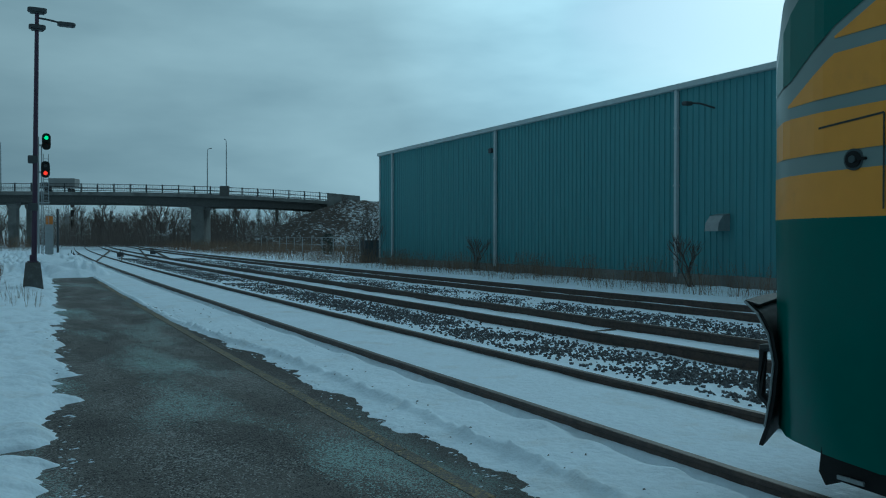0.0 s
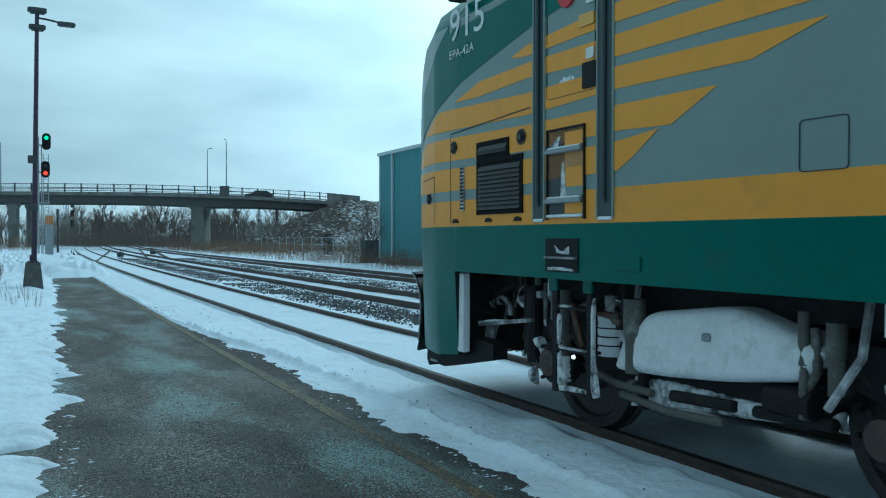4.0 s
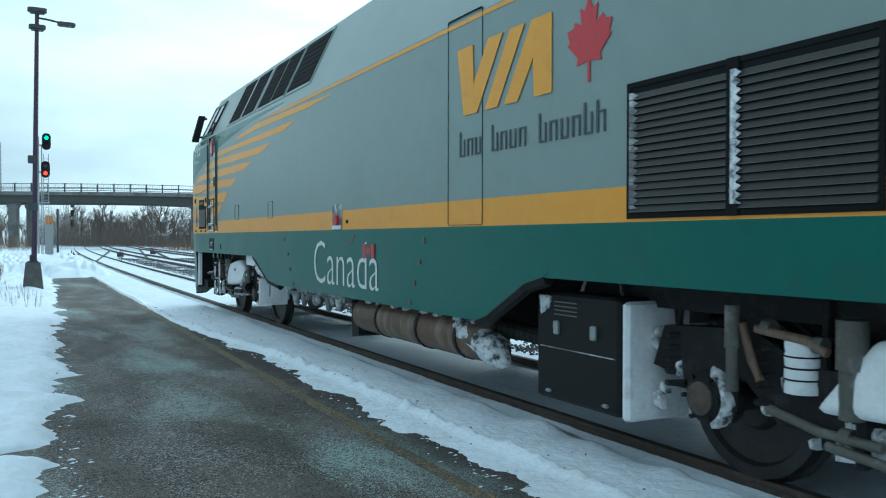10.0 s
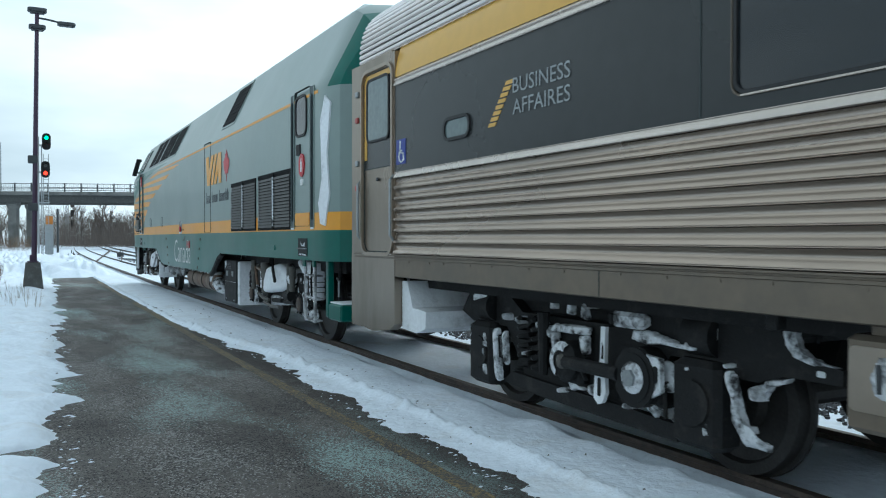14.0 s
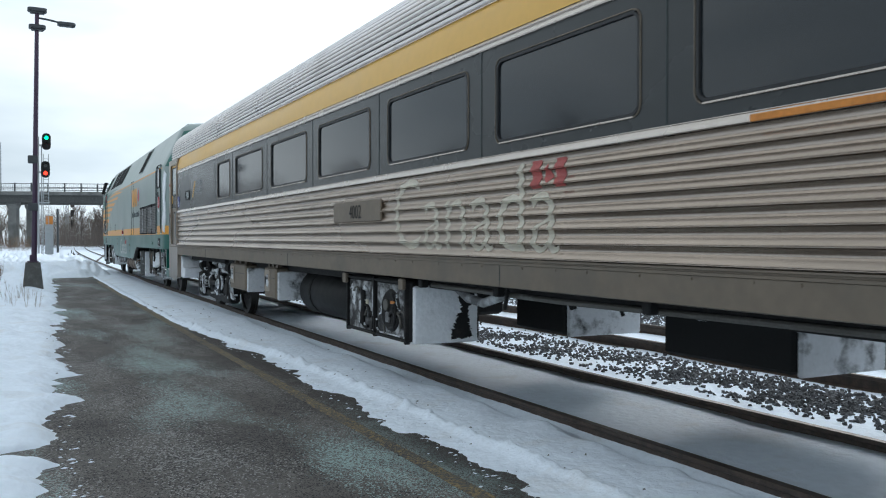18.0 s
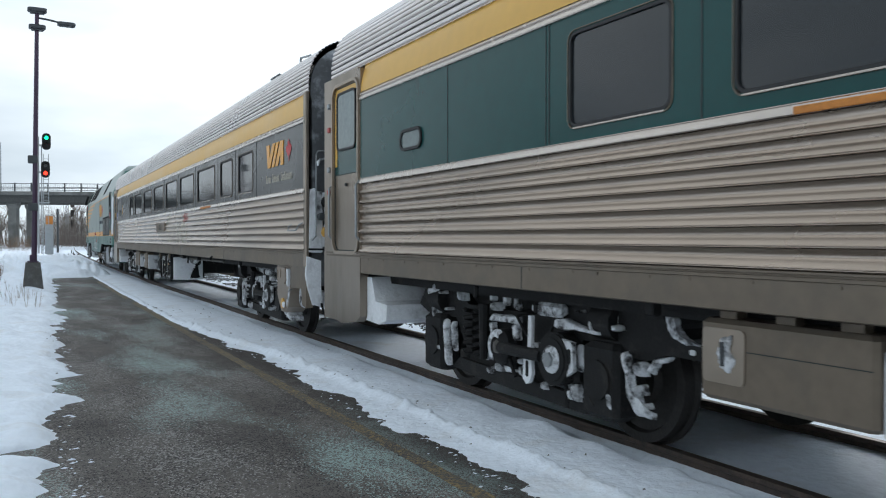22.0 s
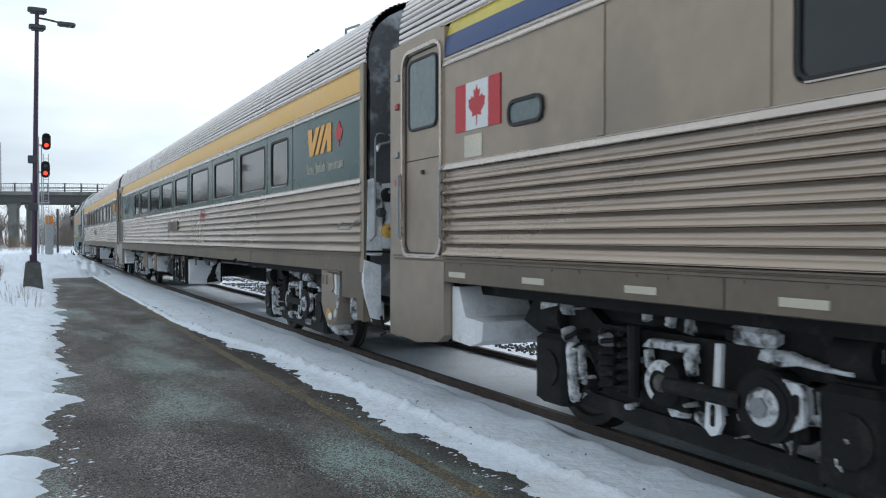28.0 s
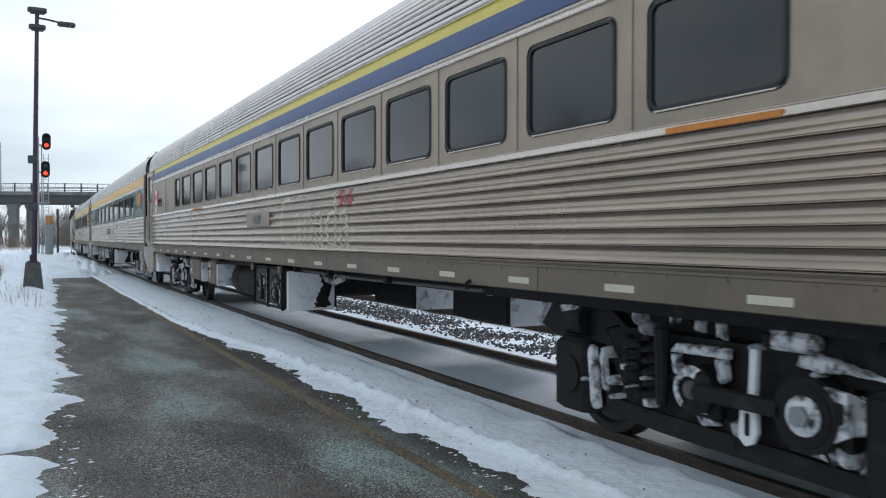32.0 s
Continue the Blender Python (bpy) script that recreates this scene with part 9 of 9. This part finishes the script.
    hb = Solid().use(STAINLESS_FLAT).prism([(E + 1.4, 1.06), (E + 1.0, 1.06), (E + 0.96, 0.88), (E + 1.05, 0.83), (E + 1.38, 0.86)], "x", -1.42, -1.475).made("hatch", cv, "raised box with a square hatch")
    outline_ring("hatch_frame", E + 1.2, E + 1.34, 0.92, 1.02, 0.01, 0.01, STAINLESS_FLAT, hb, x=-1.475, depth=0.01)
    Solid().use(SNOW_CAKE).prism([(E + 0.98, 1.05), (E + 0.9, 1.04), (E + 0.92, 0.8), (E + 1.0, 0.84)], "x", -1.4, -1.46).made("snow", hb, "snow along the edge of the hatch")
    Solid().use(COACH_YELLOW).tube([(-1.42, E + 1.26, 0.545), (-1.44, E + 1.26, 0.545)], 0.075, 16).made("cap", cv, "rusty yellow cap")
    Solid().use(SNOW_CAKE).tube([(-1.43, E + 1.2, 0.53), (-1.452, E + 1.2, 0.53)], [0.05, 0.03], 10).made("snow", cv, "dab of snow on the cap")
    rime([(E + 1.08, 0.5), (E + 0.98, 0.62), (E + 0.92, 0.78), (E + 0.96, 0.8), (E + 1.04, 0.66), (E + 1.12, 0.52)], -1.4, -1.432, cv, rnd, ragged=0.012)
    rime([(E + 0.84, 0.5), (E + 0.68, 0.56), (E + 0.66, 0.9), (E + 0.7, 1.07), (E + 0.8, 1.07), (E + 0.78, 0.8), (E + 0.85, 0.6)], -1.2, -1.33, c, rnd, "strip of snow between cover and apron")
    rime([(E + 1.62, 0.3), (E + 1.3, 0.28), (E + 1.4, 0.4), (E + 1.6, 0.42)], -1.1, -1.3, c, rnd, "snow below the wheel cover", ragged=0.02)
    sets = coach_bogie(c, 9.0, rnd, 1) + coach_bogie(c, -8.93, rnd, 1)
    MOVING.append((c, shift, sets))
    return c


C1, C2, C3 = -29.1, -55.0, -80.9
GREY_WINDOWS = ((7.11, 6.13), (5.67, 3.96), (3.44, 1.78), (1.28, -0.39), (-0.89, -2.55), (-3.02, -4.69), (-5.17, -6.88), (-7.42, -8.36), (-8.85, -9.81))
GREEN_WINDOWS = [(7.64, 6.66)] + [(6.18 - 2.17 * k, 4.5 - 2.17 * k) for k in range(4)] + [(-2.46, -4.24), (-4.88, -6.48), (-6.96, -8.52), (-8.9, -9.74)]
OLDER = [(7.78, 7.23)] + [(6.86 - 1.309 * k, 5.88 - 1.309 * k) for k in range(13)]
coach("stainless coach with a charcoal window band and yellow stripe", C1, BAND_GREY, "charcoal painted window band", [(COACH_YELLOW, 3.355)], GREY_WINDOWS, "4002", BLACK, True, False, 11)
coach("stainless coach with a dark green window band and yellow stripe", C2, BAND_GREEN, "dark green painted window band", [(COACH_YELLOW, 3.355)], GREEN_WINDOWS, "4111", BLACK, False, False, 12)
coach("unpainted stainless coach with blue and yellow stripes", C3, STAINLESS_FLAT, "plain stainless window band", [(OLD_BLUE, 3.235), (OLD_YELLOW, 3.355)], OLDER, "4109", LETTER_BLUE, False, True, 13)


# ---- vehicles on the bridge ----
def road_vehicle(name, label, length, height, paint, cabin):
    t = empty(name, label, "car" if length < 6 else "truck")
    b = Solid().use(paint)
    if cabin:
        b.prism([(-length / 2, 0.3), (length / 2, 0.3), (length / 2, 0.75), (length * 0.28, 0.88), (length * 0.12, height), (-length * 0.3, height), (-length * 0.46, 0.9), (-length / 2, 0.85)], "y", -0.85, 0.85)
        b = b.made("body", t)
        for s in (-0.86, 0.86):
            Solid().use(GLASS).prism([(length * 0.24, 0.92), (length * 0.1, height - 0.08), (-length * 0.28, height - 0.08), (-length * 0.4, 0.92)], "y", s - 0.01, s + 0.01).made("window", b)
    else:
        b.box(-length / 2, length * 0.25, -1.2, 1.2, 0.9, height, 0.03)
        b.box(length * 0.28, length / 2, -1.15, 1.15, 0.5, height * 0.72, 0.15)
        b = b.made("body", t)
        Solid().use(GLASS).box(length * 0.38, length * 0.47, -1.17, 1.17, height * 0.45, height * 0.66).made("window", b)
    for u in (-length * 0.33, length * 0.33):
        for s in (-0.8, 0.8):
            Solid().use(RUBBER).tube([(u, s - 0.1, 0.32), (u, s + 0.1, 0.32)], 0.32, 14).made("wheel", t)
    return t


TRUCK = road_vehicle("lorry", "grey box lorry crossing the bridge", 5.0, 2.1, HOUSE_WALL, False)
CAR = road_vehicle("car", "dark grey car crossing the bridge", 4.3, 1.35, STEEL_DARK, True)


def motions():
    """The train leaves along its track, its wheels turn, the signal changes and two vehicles cross the bridge."""
    times = [i * 0.5 for i in range(65)]
    for thing, shift, sets in MOVING:
        rows = []
        for t in times:
            y, h = travel(t) + shift, 9.0 if shift < -20 else 6.5
            rows.append((t, pose(TRACK_X + (bend(y + h) + bend(y - h)) / 2, y, 0, 0, 0, -math.degrees(math.atan2(bend(y + h) - bend(y - h), 2 * h)))))
        walk(thing, rows)
        for wheel, r in sets:
            y = wheel.location.y
            rows, t, last = [], 0.0, None
            while t < 32.0:
                rows.append((t, pose(0, y, r, -math.degrees((travel(t) - travel(0)) / r))))
                t += 0.1 if t < 32 else 0.1
                t = round(t, 3)
            rows.append((32.0, pose(0, y, r, -math.degrees((travel(32.0) - travel(0)) / r))))
            walk(wheel, rows)
    turn = lambda a: Matrix.Translation(LENS_COVER_AT) @ pose(0, 0, 0, 0, a, 0)
    walk(LENS_COVER, [(0.0, turn(0)), (SIGNAL_T0, turn(0)), (SIGNAL_T0 + 0.04, turn(60)), (SIGNAL_T0 + 0.08, turn(120)), (SIGNAL_T0 + 0.12, turn(180)), (32.0, turn(180))])
    head = math.degrees(math.atan2(-BD.y, -BD.x))
    for thing, u0, v, lane in ((TRUCK, 9.6, -11.5, 2.8), (CAR, 22.3 + 5.5 * 11.6, -11.6, -2.9)):
        rows = []
        for k in range(33):
            t = 1.0 * k
            u = u0 + v * t
            if thing is CAR and t < 5.5:
                u = 22.3 + 10.8 * (5.5 - t)
            u = max(-56.0, min(86.0, u))
            z = deck_z(u) if u < 50 else max(deck_z(50), bank(u, lane)) if u > 56 else deck_z(50)
            rows.append((t, Matrix.Translation(at_bridge(u, lane, z)) @ pose(0, 0, 0, 0, 0, head)))
        walk(thing, rows)


SIGNAL_T0 = 25.32
motions()
